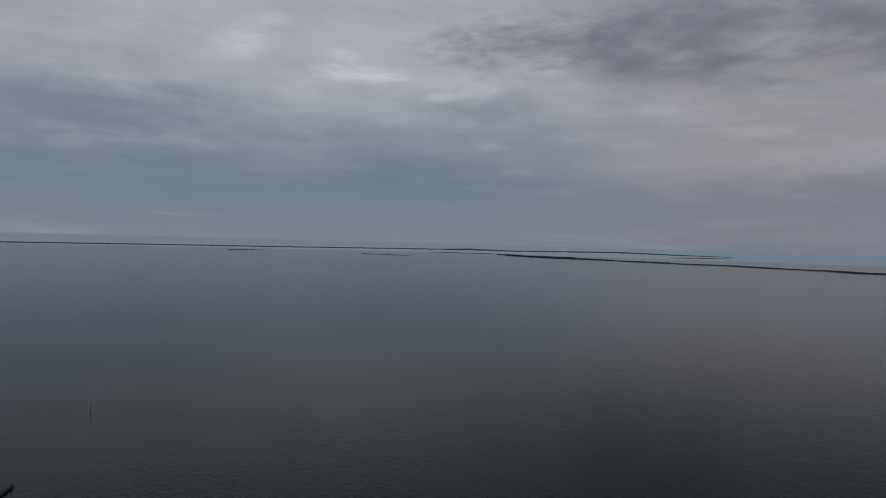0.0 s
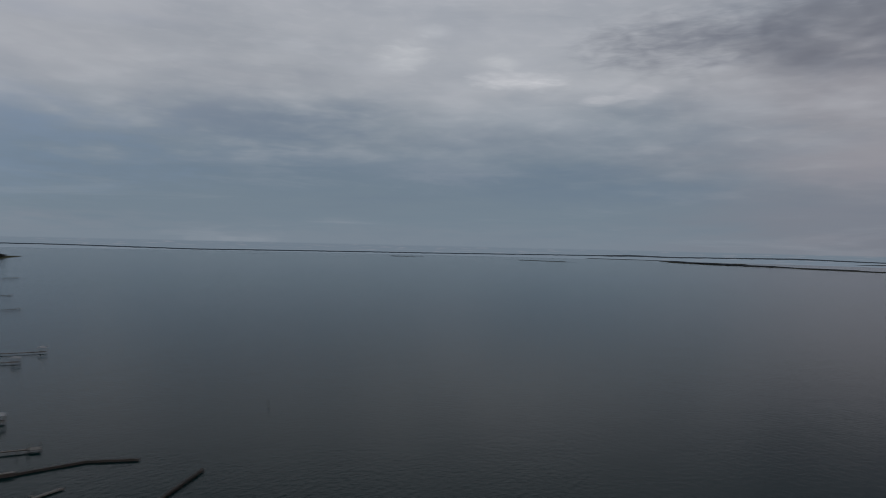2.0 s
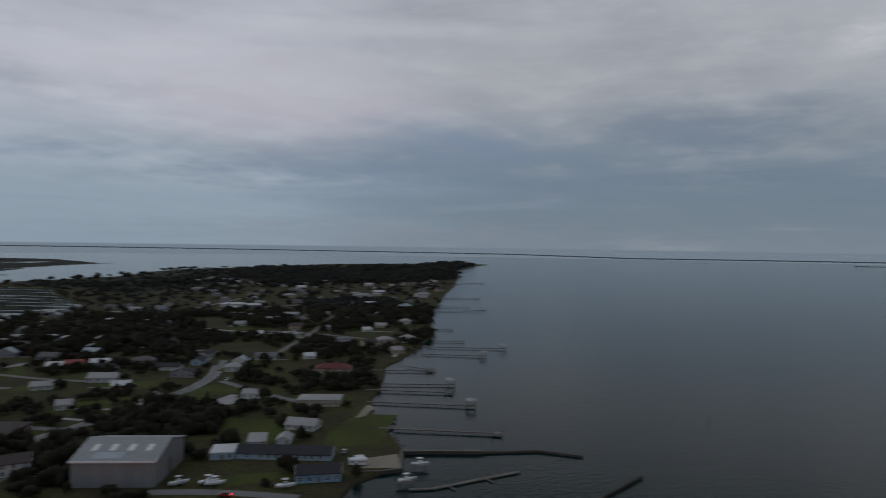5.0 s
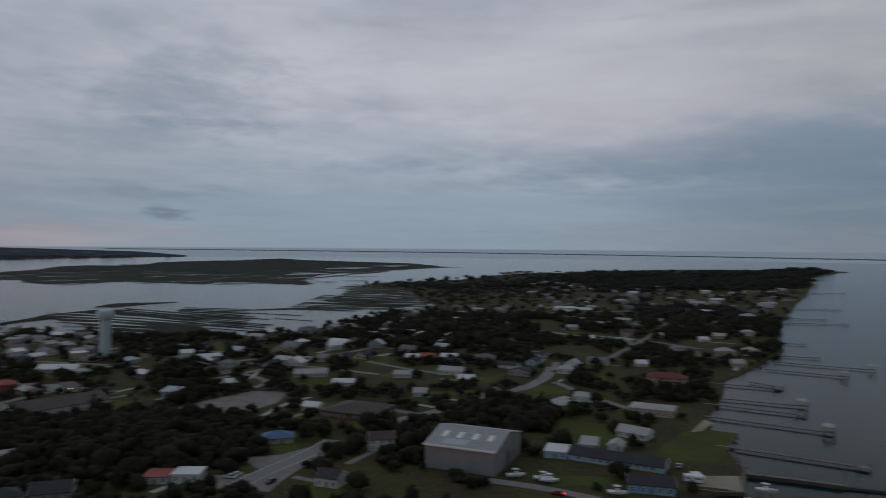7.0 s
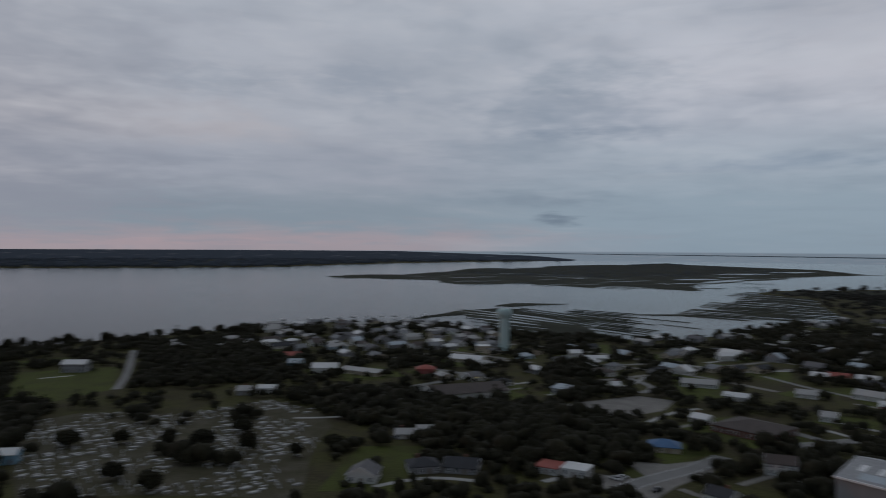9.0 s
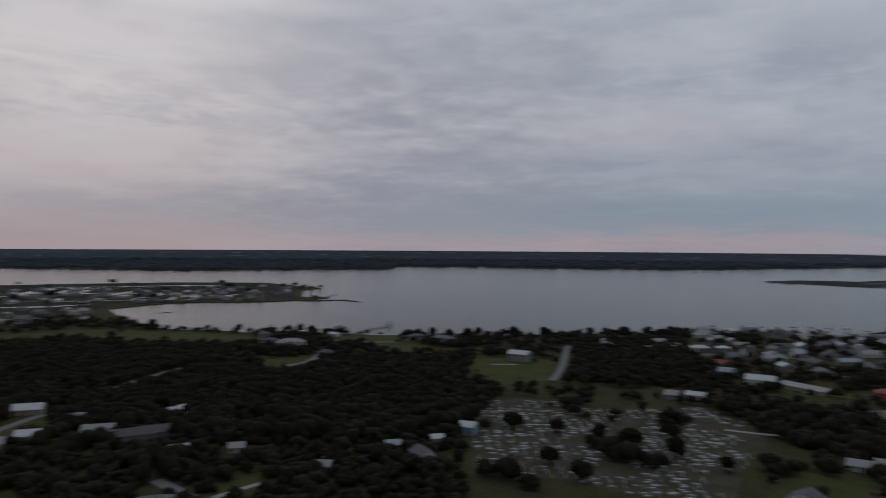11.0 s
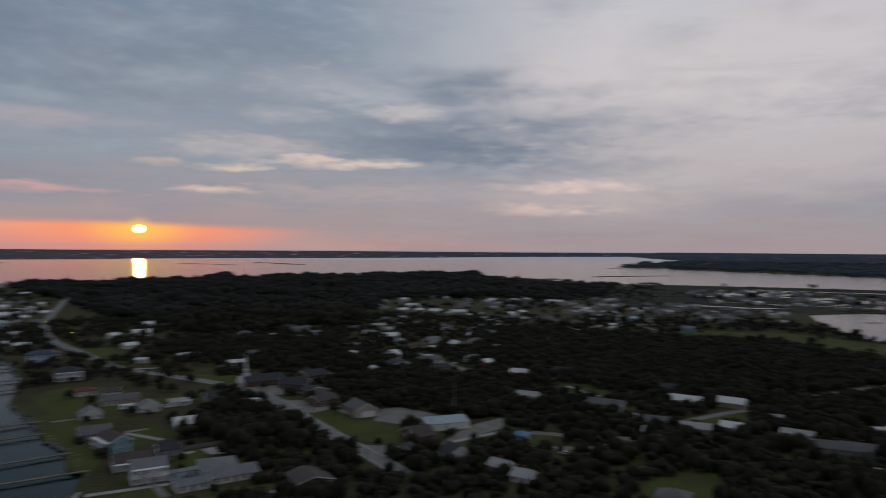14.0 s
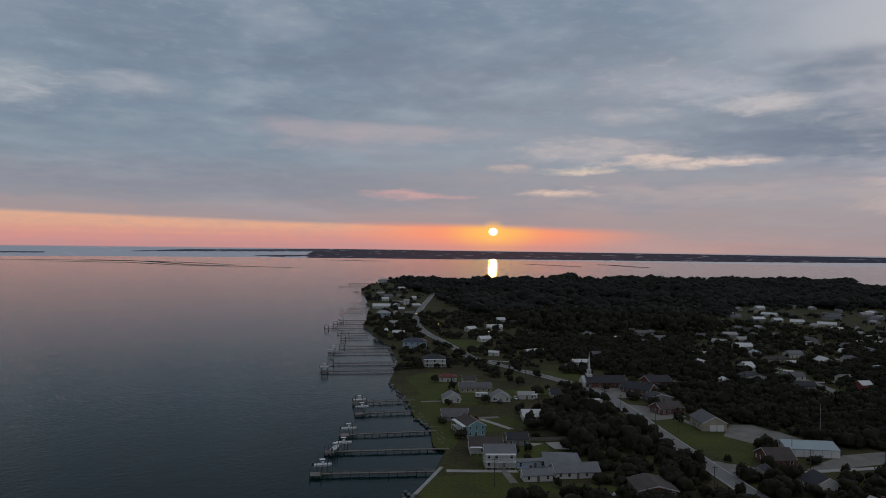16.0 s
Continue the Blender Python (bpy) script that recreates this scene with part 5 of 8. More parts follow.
def house(b, d, length, depth, high, turn, roof, wall, shape="g", floors=1, bays=None, chimney=None, porch=False, gates=0):
    """A house on its plot: bearing and distance of its middle, size, and the direction of its long side. Its front looks at -y."""
    p = plan(b, d, 1.0)
    thing = new("house")
    thing.empty_display_size = 1
    FOOT.append((p.x, p.y, 0.5 * math.hypot(length, depth) + 1.5))
    L, D, rot = (depth, length, turn + 90) if shape == "x" else (length, depth, turn)
    fx = Vector((math.sin(radians(rot)), -math.cos(radians(rot)), 0))
    if shape != "x" and fx.dot(Vector((p.x, p.y, 0))) > 0:
        rot += 180
    if shape == "x" and Vector((-math.cos(radians(rot)), -math.sin(radians(rot)), 0)).dot(Vector((p.x, p.y, 0))) > 0:
        rot += 180
    thing.matrix_world = Matrix.Translation(p) @ pose(0, 0, 0, 0, 0, rot)
    rise = D * 0.5 * (0.52 if D < 14 else 0.24)
    o, th = 0.45, 0.22
    bm = bmesh.new()
    if shape in "gx":
        prism(bm, [(-D / 2, -0.4), (D / 2, -0.4), (D / 2, high), (0, high + rise - 0.05), (-D / 2, high)], -L / 2, L / 2)
    elif shape == "s":
        prism(bm, [(-D / 2, -0.4), (D / 2, -0.4), (D / 2, high + 1.2), (-D / 2, high)], -L / 2, L / 2)
    else:
        box(bm, -L / 2, L / 2, -D / 2, D / 2, -0.4, high)
    part("body", bm, WALLS[wall][0], thing)
    bm = bmesh.new()
    s = rise / (D / 2)
    if shape in "gx":
        prism(bm, [(-D / 2 - o, high - o * s), (0, high + rise), (D / 2 + o, high - o * s), (D / 2 + o, high - o * s + th), (0, high + rise + th), (-D / 2 - o, high - o * s + th)], -L / 2 - o, L / 2 + o)
    elif shape == "s":
        prism(bm, [(-D / 2 - o, high - 0.05), (D / 2 + o, high + 1.3), (D / 2 + o, high + 1.3 + th), (-D / 2 - o, high - 0.05 + th)], -L / 2 - o, L / 2 + o)
    elif shape == "f":
        box(bm, -L / 2 - 0.25, L / 2 + 0.25, -D / 2 - 0.25, D / 2 + 0.25, high, high + 0.35)
    else:
        run = max(0.3, (L - D) / 2) if L >= D else 0.3
        X, Y, z0 = L / 2 + o, D / 2 + o, high - 0.02
        top_x = run if L >= D else 0.3
        v = [bm.verts.new(c) for c in ((-X, -Y, z0), (X, -Y, z0), (X, Y, z0), (-X, Y, z0), (-X, -Y, z0 + th), (X, -Y, z0 + th), (X, Y, z0 + th), (-X, Y, z0 + th), (-top_x, 0, high + rise), (top_x, 0, high + rise))]
        for f in ((3, 2, 1, 0), (0, 1, 5, 4), (1, 2, 6, 5), (2, 3, 7, 6), (3, 0, 4, 7), (4, 5, 9, 8), (5, 6, 9), (6, 7, 8, 9), (7, 4, 8)):
            bm.faces.new([v[i] for i in f])
    part("roof", bm, ROOFS[roof][0], thing)
    near = d < 480
    if shape in "gx" and near:
        for e in (-1, 1):
            bm = bmesh.new()
            x0, x1 = sorted((e * (L / 2 + o), e * (L / 2 + o + 0.06)))
            prism(bm, [(-D / 2 - o, high - o * s - 0.12), (0, high + rise - 0.12), (D / 2 + o, high - o * s - 0.12), (D / 2 + o, high - o * s + th), (0, high + rise + th), (-D / 2 - o, high - o * s + th)], x0, x1)
            part("bargeboard", bm, TRIM, thing, "white painted bargeboard")
    if wall == "greywall":
        bm = bmesh.new()
        box(bm, -L / 2 - 0.5, L / 2 + 0.5, -D / 2 - o - 0.5, -D / 2 - o, high - o * s - 0.3, high - o * s + 0.35)
        part("gutter", bm, TRIM, thing, "white gutter along the eaves")
        for i in range(4):
            bm = bmesh.new()
            y0, y1 = -D * 0.30, -D * 0.16
            zz = [high + rise + th + 0.03 - abs(y) * s for y in (y0, y1)]
            prism(bm, [(y0, zz[0]), (y1, zz[1]), (y1, zz[1] + 0.06), (y0, zz[0] + 0.06)], -L * 0.36 + i * L * 0.22, -L * 0.36 + i * L * 0.22 + 2.2)
            part("roof_light", bm, TRIM, thing, "pale roof light panel")
        bm = bmesh.new()
        y0, y1 = -D * 0.46, -D * 0.33
        zz = [high + rise + th + 0.03 - abs(y) * s for y in (y0, y1)]
        prism(bm, [(y0, zz[0]), (y1, zz[1]), (y1, zz[1] + 0.05), (y0, zz[0] + 0.05)], -L * 0.28, L * 0.08)
        part("tarpaulin", bm, ROOFS["paleroof"][0], thing, "pale blue tarpaulin on the roof")
        bm = bmesh.new()
        box(bm, L / 2, L / 2 + 0.12, -2.5, 2.5, 0, 6)
        part("sliding_door", bm, STEEL, thing, "tall metal sliding door")
        return tagged(thing, "large grey metal warehouse with a worn gable roof", "warehouse")
    # openings: front, and both ends
    if shape == "x":
        faces = [(-L / 2, 0, -90, D), (0, -D / 2, 0, L), (0, D / 2, 180, L)]
    else:
        faces = [(0, -D / 2, 0, L), (-L / 2, 0, -90, D), (L / 2, 0, 90, D)]
    pick = random.Random(int(b * 100 + d))
    for k, (x, y, a, run) in enumerate(faces):
        if gates and k == 0:
            for i in range(gates):
                at = (i - (gates - 1) / 2) * 3.7
                put("roller_door", GATE_MESH, thing, Matrix.Translation((x, y, 0)) @ pose(0, 0, 0, 0, 0, a) @ Matrix.Translation((at + (1.0 if gates == 2 else 0), -0.06, 0)))
            continue
        n = max(1, int(run / (2.9 if near else 4.2)))
        if d > 750:
            n = min(n, 3) if k == 0 else 0
        for fl in range(floors):
            z = 1.55 + fl * (high / floors)
            for i in range(n):
                at = (i + 0.5) / n * run - run / 2
                m = Matrix.Translation((x, y, 0)) @ pose(0, 0, 0, 0, 0, a) @ Matrix.Translation((at, -0.045, z))
                if k == 0 and fl == 0 and i == n // 2:
                    put("door", DOOR_MESH, thing, m @ Matrix.Translation((0, 0, -z)))
                elif pick.random() < 0.85:
                    w = put("window", PANE_MESH, thing, m)
                    if near:
                        put("window_frame", FRAME_MESH, w, Matrix())
    if chimney or (near and pick.random() < 0.3 and shape in "gh" and wall != "brick"):
        bm = bmesh.new()
        cx = L * pick.uniform(-0.3, 0.3)
        box(bm, cx - 0.4, cx + 0.4, 0.3, 1.1, high + 0.2, high + rise + 0.9)
        box(bm, cx - 0.5, cx + 0.5, 0.2, 1.2, high + rise + 0.9, high + rise + 1.05)
        part("chimney", bm, WALLS["brick"][0], thing, "brick chimney")
    if porch:
        bm = bmesh.new()
        for fl in range(floors):
            z = (fl + 1) * high / floors
            box(bm, -L / 2, L / 2, -D / 2 - 2.4, -D / 2 - 0.003, z - 0.2, z - 0.02)
        part("porch_deck", bm, TRIM, thing, "white porch with a railing")
        for i in range(6):
            bm = bmesh.new()
            x = -L / 2 + 0.15 + i * (L - 0.3) / 5
            box(bm, x - 0.09, x + 0.09, -D / 2 - 2.35, -D / 2 - 2.17, -0.3, high - 0.2)
            part("porch_post", bm, TRIM, thing)
        bm = bmesh.new()
        for fl in range(1, floors + 1):
            z = (fl - 1) * high / floors
            box(bm, -L / 2, L / 2, -D / 2 - 2.33, -D / 2 - 2.27, z + 0.9, z + 1.0)
        part("porch_rail", bm, TRIM, thing)
    kind = {1: "one-storey", 2: "two-storey"}[floors]
    tagged(thing, f"{WALLS[wall][1]} {kind} house with a {ROOFS[roof][1]} {SHAPES[shape]} roof", "house", "village houses")
    return thing


house(211.5, 286, 12, 9, 5.8, -141, 'slate', 'white', 'g', 2, porch=True)
house(212.6, 305, 14, 10, 3.2, -141, 'brown', 'white', 'g', 1, porch=True)
house(210.1, 318, 9, 8, 2.8, -141, 'dark', 'grey', 'g', 1)
house(213.8, 334, 15, 9, 5.0, -35, 'brown', 'teal', 'g', 2, porch=True)
house(215.1, 360, 13, 11, 2.4, -141, 'greyroof', 'grey', 'g', 1)
house(215.4, 401, 10, 11, 2.4, -140, 'slate', 'white', 'x', 1)
house(213.5, 430, 19, 9, 2.9, -140, 'greyroof', 'tan', 'g', 1)
house(214.0, 450, 8, 8, 3.7, -140, 'brown', 'white', 'g', 1)
house(215.7, 462, 11, 8, 2.8, -140, 'red', 'white', 'h', 1)
house(216.8, 519, 16, 12, 5.8, -139, 'dark', 'white', 'h', 2, porch=True)
house(218.4, 609, 20, 12, 5.8, -139, 'navy', 'paleblue', 'h', 2)
house(220.9, 868, 16, 12, 5.8, -136, 'lightgrey', 'paleblue', 'h', 2)
house(221.1, 1000, 24, 12, 3.0, -135, 'white', 'white', 'g', 1)
house(220.8, 1131, 11, 9, 3.4, -134, 'white', 'white', 'g', 1)
house(219.7, 698, 11, 8, 2.4, -138, 'white', 'white', 'g', 1)
house(220.1, 776, 9, 9, 3.5, -137, 'lightgrey', 'white', 'g', 1)
house(220.9, 715, 8, 8, 2.4, -138, 'white', 'white', 'g', 1)
house(219.1, 1059, 8, 9, 5.8, -135, 'lightgrey', 'white', 'g', 2)
house(219.5, 965, 8, 8, 2.4, -136, 'white', 'grey', 'g', 1)
house(219.6, 1427, 18, 9, 3.2, -132, 'white', 'white', 'g', 1)
house(220.9, 1709, 27, 12, 5.8, -129, 'lightgrey', 'white', 'h', 2)
house(218.5, 1161, 7, 9, 3.5, -134, 'white', 'white', 'g', 1)
house(209.0, 364, 9, 10, 2.4, -141, 'white', 'white', 'g', 1)
house(211.5, 406, 11, 9, 2.7, -140, 'slate', 'white', 'x', 1)
house(209.4, 414, 9, 6, 2.4, -140, 'lightgrey', 'white', 'g', 1)
house(206.8, 423, 11, 9, 2.5, -140, 'dark', 'grey', 'g', 1)
house(206.5, 288, 14, 20, 2.4, -147, 'slate', 'white', 'h', 1)
house(205.5, 278, 17, 9, 2.4, -137, 'slate', 'white', 'g', 1)
house(208.5, 270, 11, 6, 2.4, -135, 'slate', 'white', 'g', 1)
house(209.0, 285, 12, 4, 2.4, -134, 'slate', 'paleblue', 'f', 1)
house(204.1, 407, 9, 4, 2.4, -140, 'white', 'white', 'f', 1)
house(199.6, 266, 14, 14, 2.7, -142, 'brown', 'brick', 'x', 1)
house(198.6, 399, 14, 10, 3.0, -125, 'brown', 'brick', 'g', 1)
house(195.6, 373, 12, 16, 3.9, 38, 'greyroof', 'tan', 'x', 1, gates=2)
house(189.0, 346, 21, 15, 3.3, -150, 'tealroof', 'white', 'g', 1, gates=6)
house(191.0, 324, 11, 13, 2.6, -141, 'brown', 'brick', 'g', 1)
house(188.0, 296, 11, 10, 2.6, -142, 'dark', 'white', 'x', 1)
house(191.9, 303, 4, 7, 2.4, 173, 'dark', 'white', 'x', 1)
house(192.6, 515, 15, 12, 4.2, -140, 'dark', 'white', 'x', 1)
house(194.5, 499, 5, 6, 3.0, -140, 'white', 'white', 'x', 1)
house(192.4, 638, 8, 8, 3.4, -139, 'paleroof', 'white', 'x', 1)
house(191.2, 616, 16, 8, 2.4, -139, 'brown', 'tan', 'g', 1)
house(189.9, 605, 9, 5, 2.4, -139, 'white', 'white', 'g', 1)
house(193.3, 673, 15, 10, 4.0, -139, 'white', 'white', 'g', 1)
house(194.9, 704, 12, 8, 3.2, -176, 'lightgrey', 'white', 'g', 1)
house(200.5, 911, 14, 9, 4.1, -137, 'white', 'white', 'g', 1)
house(200.4, 750, 24, 8, 2.8, -116, 'greyroof', 'grey', 'g', 1)
house(201.6, 755, 15, 9, 3.4, -138, 'brown', 'grey', 'g', 1)
house(203.6, 921, 17, 9, 3.5, -136, 'greyroof', 'grey', 'g', 1)
house(202.3, 699, 7, 6, 2.4, -138, 'white', 'white', 'g', 1)
house(213.9, 734, 10, 8, 3.3, -109, 'white', 'white', 'g', 1)
house(212.0, 747, 16, 9, 3.9, -137, 'white', 'white', 'g', 1)
house(212.8, 658, 11, 8, 3.0, -118, 'white', 'white', 'g', 1)
house(212.0, 572, 8, 4, 3.0, -161, 'white', 'white', 'g', 1)
house(208.8, 585, 16, 8, 2.6, -118, 'white', 'grey', 'g', 1)
house(205.2, 542, 12, 7, 2.4, -139, 'white', 'white', 'g', 1)
house(205.9, 517, 10, 8, 2.4, -140, 'greyroof', 'white', 'x', 1)
house(211.5, 820, 9, 9, 4.2, -137, 'white', 'white', 'g', 1)
house(210.4, 811, 10, 8, 2.4, -137, 'brown', 'grey', 'g', 1)
CHURCH, CHURCH_LONG = house(203.3, 464, 25, 13, 3.1, -140, 'dark', 'brick', 'g', 1), 25
house(200.7, 450, 18, 12, 2.7, 179, 'dark', 'brick', 'g', 1)
house(199.4, 476, 16, 12, 3.2, -127, 'dark', 'brick', 'g', 1)
house(199.5, 489, 3, 10, 3.3, -140, 'dark', 'brick', 'x', 1)
house(199.3, 429, 14, 9, 2.6, -134, 'dark', 'grey', 'x', 1)
house(189.2, 506, 13, 8, 2.4, -140, 'dark', 'grey', 'g', 1)
house(186.7, 547, 8, 8, 2.9, -140, 'slate', 'white', 'g', 1)
house(185.5, 528, 7, 8, 2.8, -140, 'white', 'red', 'g', 1)
house(187.8, 946, 20, 9, 2.4, -172, 'white', 'white', 'g', 1)
house(187.2, 887, 13, 8, 2.7, -138, 'white', 'grey', 'g', 1)
house(191.5, 1037, 19, 9, 3.1, 173, 'white', 'white', 'g', 1)
house(189.7, 958, 15, 9, 2.4, -161, 'white', 'white', 'g', 1)
house(187.5, 1036, 22, 9, 3.9, -137, 'greyroof', 'grey', 'g', 1)
house(192.2, 1149, 13, 9, 3.5, -135, 'white', 'white', 'g', 1)
house(191.0, 962, 11, 9, 2.9, -137, 'white', 'white', 'g', 1)
house(189.1, 729, 11, 8, 2.7, -139, 'lightgrey', 'white', 'g', 1)
house(185.6, 770, 14, 8, 2.4, -138, 'white', 'white', 'g', 1)
house(184.6, 775, 7, 8, 2.4, -138, 'white', 'white', 'g', 1)
house(199.2, 2291, 22, 10, 5.8, -127, 'white', 'white', 'h', 2)
house(198.1, 2150, 21, 10, 5.8, -127, 'white', 'white', 'h', 2)
house(195.7, 2130, 20, 10, 5.8, -127, 'white', 'white', 'h', 2)
house(192.4, 2200, 22, 10, 5.8, -127, 'white', 'white', 'h', 2)
house(70.3, 289, 29, 33, 9.3, 50, 'warehouse', 'greywall', 'g', 1)
house(59.0, 294, 38, 9, 2.4, 45, 'dark', 'paleblue', 'g', 1)
house(63.7, 301, 9, 12, 2.7, 57, 'white', 'paleblue', 'f', 1)
house(56.5, 265, 16, 9, 3.2, 59, 'dark', 'blue', 'g', 1)
house(57.7, 338, 14, 9, 2.5, 34, 'lightgrey', 'white', 'g', 1)
house(59.1, 315, 6, 8, 2.4, 50, 'lightgrey', 'white', 'x', 1)
house(61.2, 311, 7, 9, 3.2, 54, 'lightgrey', 'white', 's', 1)
house(56.4, 388, 22, 14, 3.5, 48, 'lightgrey', 'tan', 'h', 1)
house(55.4, 480, 24, 12, 3.6, 50, 'red', 'tan', 'h', 1)
house(79.6, 368, 29, 26, 3.2, 51, 'brown', 'brick', 'h', 1)
house(85.9, 322, 13, 10, 2.4, 87, 'bluetarp', 'tan', 'h', 1)
house(77.8, 306, 11, 9, 4.8, 81, 'brown', 'white', 'g', 2)
house(81.7, 261, 9, 8, 3.5, 53, 'dark', 'white', 'g', 1)
house(74.7, 411, 7, 8, 2.8, 69, 'lightgrey', 'white', 'g', 1)
house(62.5, 520, 10, 8, 3.5, 40, 'paleroof', 'white', 'x', 1)
house(76.1, 470, 11, 8, 2.5, 69, 'lightgrey', 'white', 'g', 1)
house(69.5, 535, 15, 11, 3.6, 69, 'greyroof', 'tan', 'h', 1)
house(72.4, 535, 12, 8, 4.0, 69, 'white', 'white', 'g', 1)
house(75.3, 537, 10, 8, 3.2, 69, 'white', 'tan', 'g', 1)
house(74.1, 541, 12, 8, 3.2, 69, 'rust', 'tan', 'g', 1)
house(81.1, 616, 17, 9, 4.2, 47, 'white', 'white', 'g', 1)
house(83.4, 478, 21, 9, 2.5, 80, 'lightgrey', 'white', 'g', 1)
house(80.8, 443, 13, 7, 2.7, 69, 'white', 'white', 'g', 1)
house(71.0, 456, 10, 8, 2.4, 69, 'white', 'red', 'g', 1)
house(75.8, 693, 13, 9, 2.6, 70, 'white', 'white', 'g', 1)
house(83.2, 379, 9, 7, 2.8, 54, 'white', 'white', 'g', 1)
house(63.1, 981, 31, 14, 4.2, 72, 'white', 'white', 'h', 1)
house(61.7, 965, 19, 9, 3.6, 72, 'white', 'grey', 'g', 1)
house(58.9, 1135, 18, 10, 4.2, 73, 'lightgrey', 'tan', 'h', 1)
house(58.0, 1345, 15, 9, 4.2, 74, 'white', 'white', 'g', 1)
house(58.3, 720, 13, 10, 4.2, 70, 'brown', 'tan', 'g', 1)
house(58.8, 659, 16, 10, 3.5, 70, 'lightgrey', 'white', 'h', 1)
house(61.1, 678, 5, 8, 2.5, 70, 'white', 'white', 'g', 1)
house(60.4, 790, 19, 9, 3.6, 71, 'lightgrey', 'white', 'g', 1)
house(62.8, 758, 15, 9, 2.8, 71, 'lightgrey', 'white', 'g', 1)
house(55.7, 718, 6, 8, 2.7, 70, 'lightgrey', 'white', 'g', 1)
house(52.8, 701, 8, 8, 2.6, 70, 'white', 'white', 'g', 1)
house(49.7, 928, 17, 12, 5.8, 71, 'tealroof', 'tan', 'h', 2)
house(49.7, 767, 11, 9, 4.0, 70, 'lightgrey', 'white', 'h', 1)
house(48.5, 1148, 18, 10, 5.8, 73, 'lightgrey', 'white', 'h', 2)
house(47.4, 1411, 15, 10, 5.8, 74, 'brown', 'white', 'g', 2)
house(47.0, 1306, 15, 10, 4.2, 73, 'brown', 'tan', 'g', 1)
house(49.3, 2308, 23, 8, 4.2, 79, 'white', 'white', 'g', 1)
house(52.7, 1441, 14, 9, 4.2, 74, 'white', 'white', 'g', 1)
house(56.0, 1526, 15, 9, 4.2, 75, 'white', 'white', 'g', 1)
house(59.4, 1979, 24, 9, 4.2, 78, 'white', 'white', 'g', 1)
house(54.5, 1082, 26, 10, 4.2, 72, 'lightgrey', 'tan', 'g', 1)
house(53.3, 1134, 23, 10, 4.2, 73, 'lightgrey', 'white', 'g', 1)
house(51.9, 1217, 19, 10, 4.2, 73, 'white', 'grey', 'g', 1)
house(51.3, 617, 14, 10, 4.2, 70, 'lightgrey', 'tan', 'h', 1)
house(49.5, 630, 11, 10, 4.2, 70, 'lightgrey', 'white', 'h', 1)
house(52.6, 603, 12, 10, 3.6, 70, 'brown', 'tan', 'g', 1)
house(54.6, 619, 11, 10, 4.2, 70, 'slate', 'white', 'h', 1)
house(50.4, 565, 9, 9, 3.0, 69, 'lightgrey', 'tan', 'g', 1)
house(57.3, 541, 8, 8, 2.4, 69, 'white', 'white', 'g', 1)
house(53.2, 282, 3, 4, 2.4, 68, 'white', 'white', 'f', 1)
house(101.5, 418, 46, 26, 4.2, 123, 'brown', 'white', 'g', 1)
house(112.6, 499, 17, 10, 4.2, 105, 'white', 'white', 'g', 1)
house(109.8, 490, 32, 7, 2.6, 73, 'lightgrey', 'tan', 's', 1)
house(104.6, 493, 13, 10, 3.3, 105, 'rust', 'red', 'h', 1)
house(104.8, 278, 12, 10, 2.7, 117, 'dark', 'grey', 'h', 1)
house(101.6, 278, 13, 10, 2.5, 92, 'dark', 'grey', 'g', 1)
house(109.5, 268, 11, 10, 3.2, 95, 'greyroof', 'white', 'x', 1)
house(130.5, 552, 16, 9, 5.8, 105, 'white', 'grey', 'g', 2)
house(117.1, 436, 10, 6, 3.3, 105, 'white', 'white', 'g', 1)
house(118.8, 435, 7, 8, 2.9, 105, 'lightgrey', 'grey', 'g', 1)
house(115.2, 567, 13, 10, 2.5, 105, 'rust', 'white', 'g', 1)
house(114.9, 534, 10, 9, 2.4, 105, 'paleroof', 'blue', 'g', 1)
house(106.2, 326, 9, 7, 2.4, 104, 'lightgrey', 'white', 'g', 1)
house(104.4, 332, 10, 7, 2.4, 105, 'lightgrey', 'white', 'g', 1)
house(94.6, 281, 9, 10, 2.5, 75, 'rust', 'white', 'f', 1)
house(92.5, 279, 10, 9, 2.8, 75, 'white', 'white', 'f', 1)
house(92.7, 584, 9, 8, 3.1, 105, 'white', 'white', 'g', 1)
house(91.2, 564, 19, 7, 2.4, 105, 'white', 'white', 'g', 1)
house(81.5, 599, 13, 9, 4.0, 105, 'white', 'white', 'g', 1)
house(101.2, 542, 26, 10, 2.8, 75, 'white', 'tan', 'g', 1)
house(100.0, 604, 11, 10, 4.1, 106, 'white', 'tan', 'f', 1)
house(121.9, 570, 8, 7, 2.6, 105, 'white', 'red', 'g', 1)
house(89.6, 455, 5, 7, 2.7, 105, 'white', 'white', 'g', 1)
house(150.7, 688, 10, 9, 5.2, 166, 'greyroof', 'grey', 'h', 2)
house(144.9, 728, 11, 9, 5.5, 166, 'slate', 'paleblue', 'h', 2)
house(138.8, 663, 14, 9, 4.8, 165, 'greyroof', 'grey', 'h', 2)
house(136.7, 649, 20, 10, 4.9, 102, 'slate', 'grey', 'h', 2)
house(145.3, 701, 10, 6, 2.4, 108, 'white', 'white', 'g', 1)
house(170.0, 423, 19, 9, 2.5, 155, 'white', 'white', 'g', 1)
house(167.1, 425, 17, 9, 2.9, 154, 'white', 'tan', 'g', 1)
house(163.9, 395, 6, 7, 2.4, 164, 'lightgrey', 'white', 'g', 1)
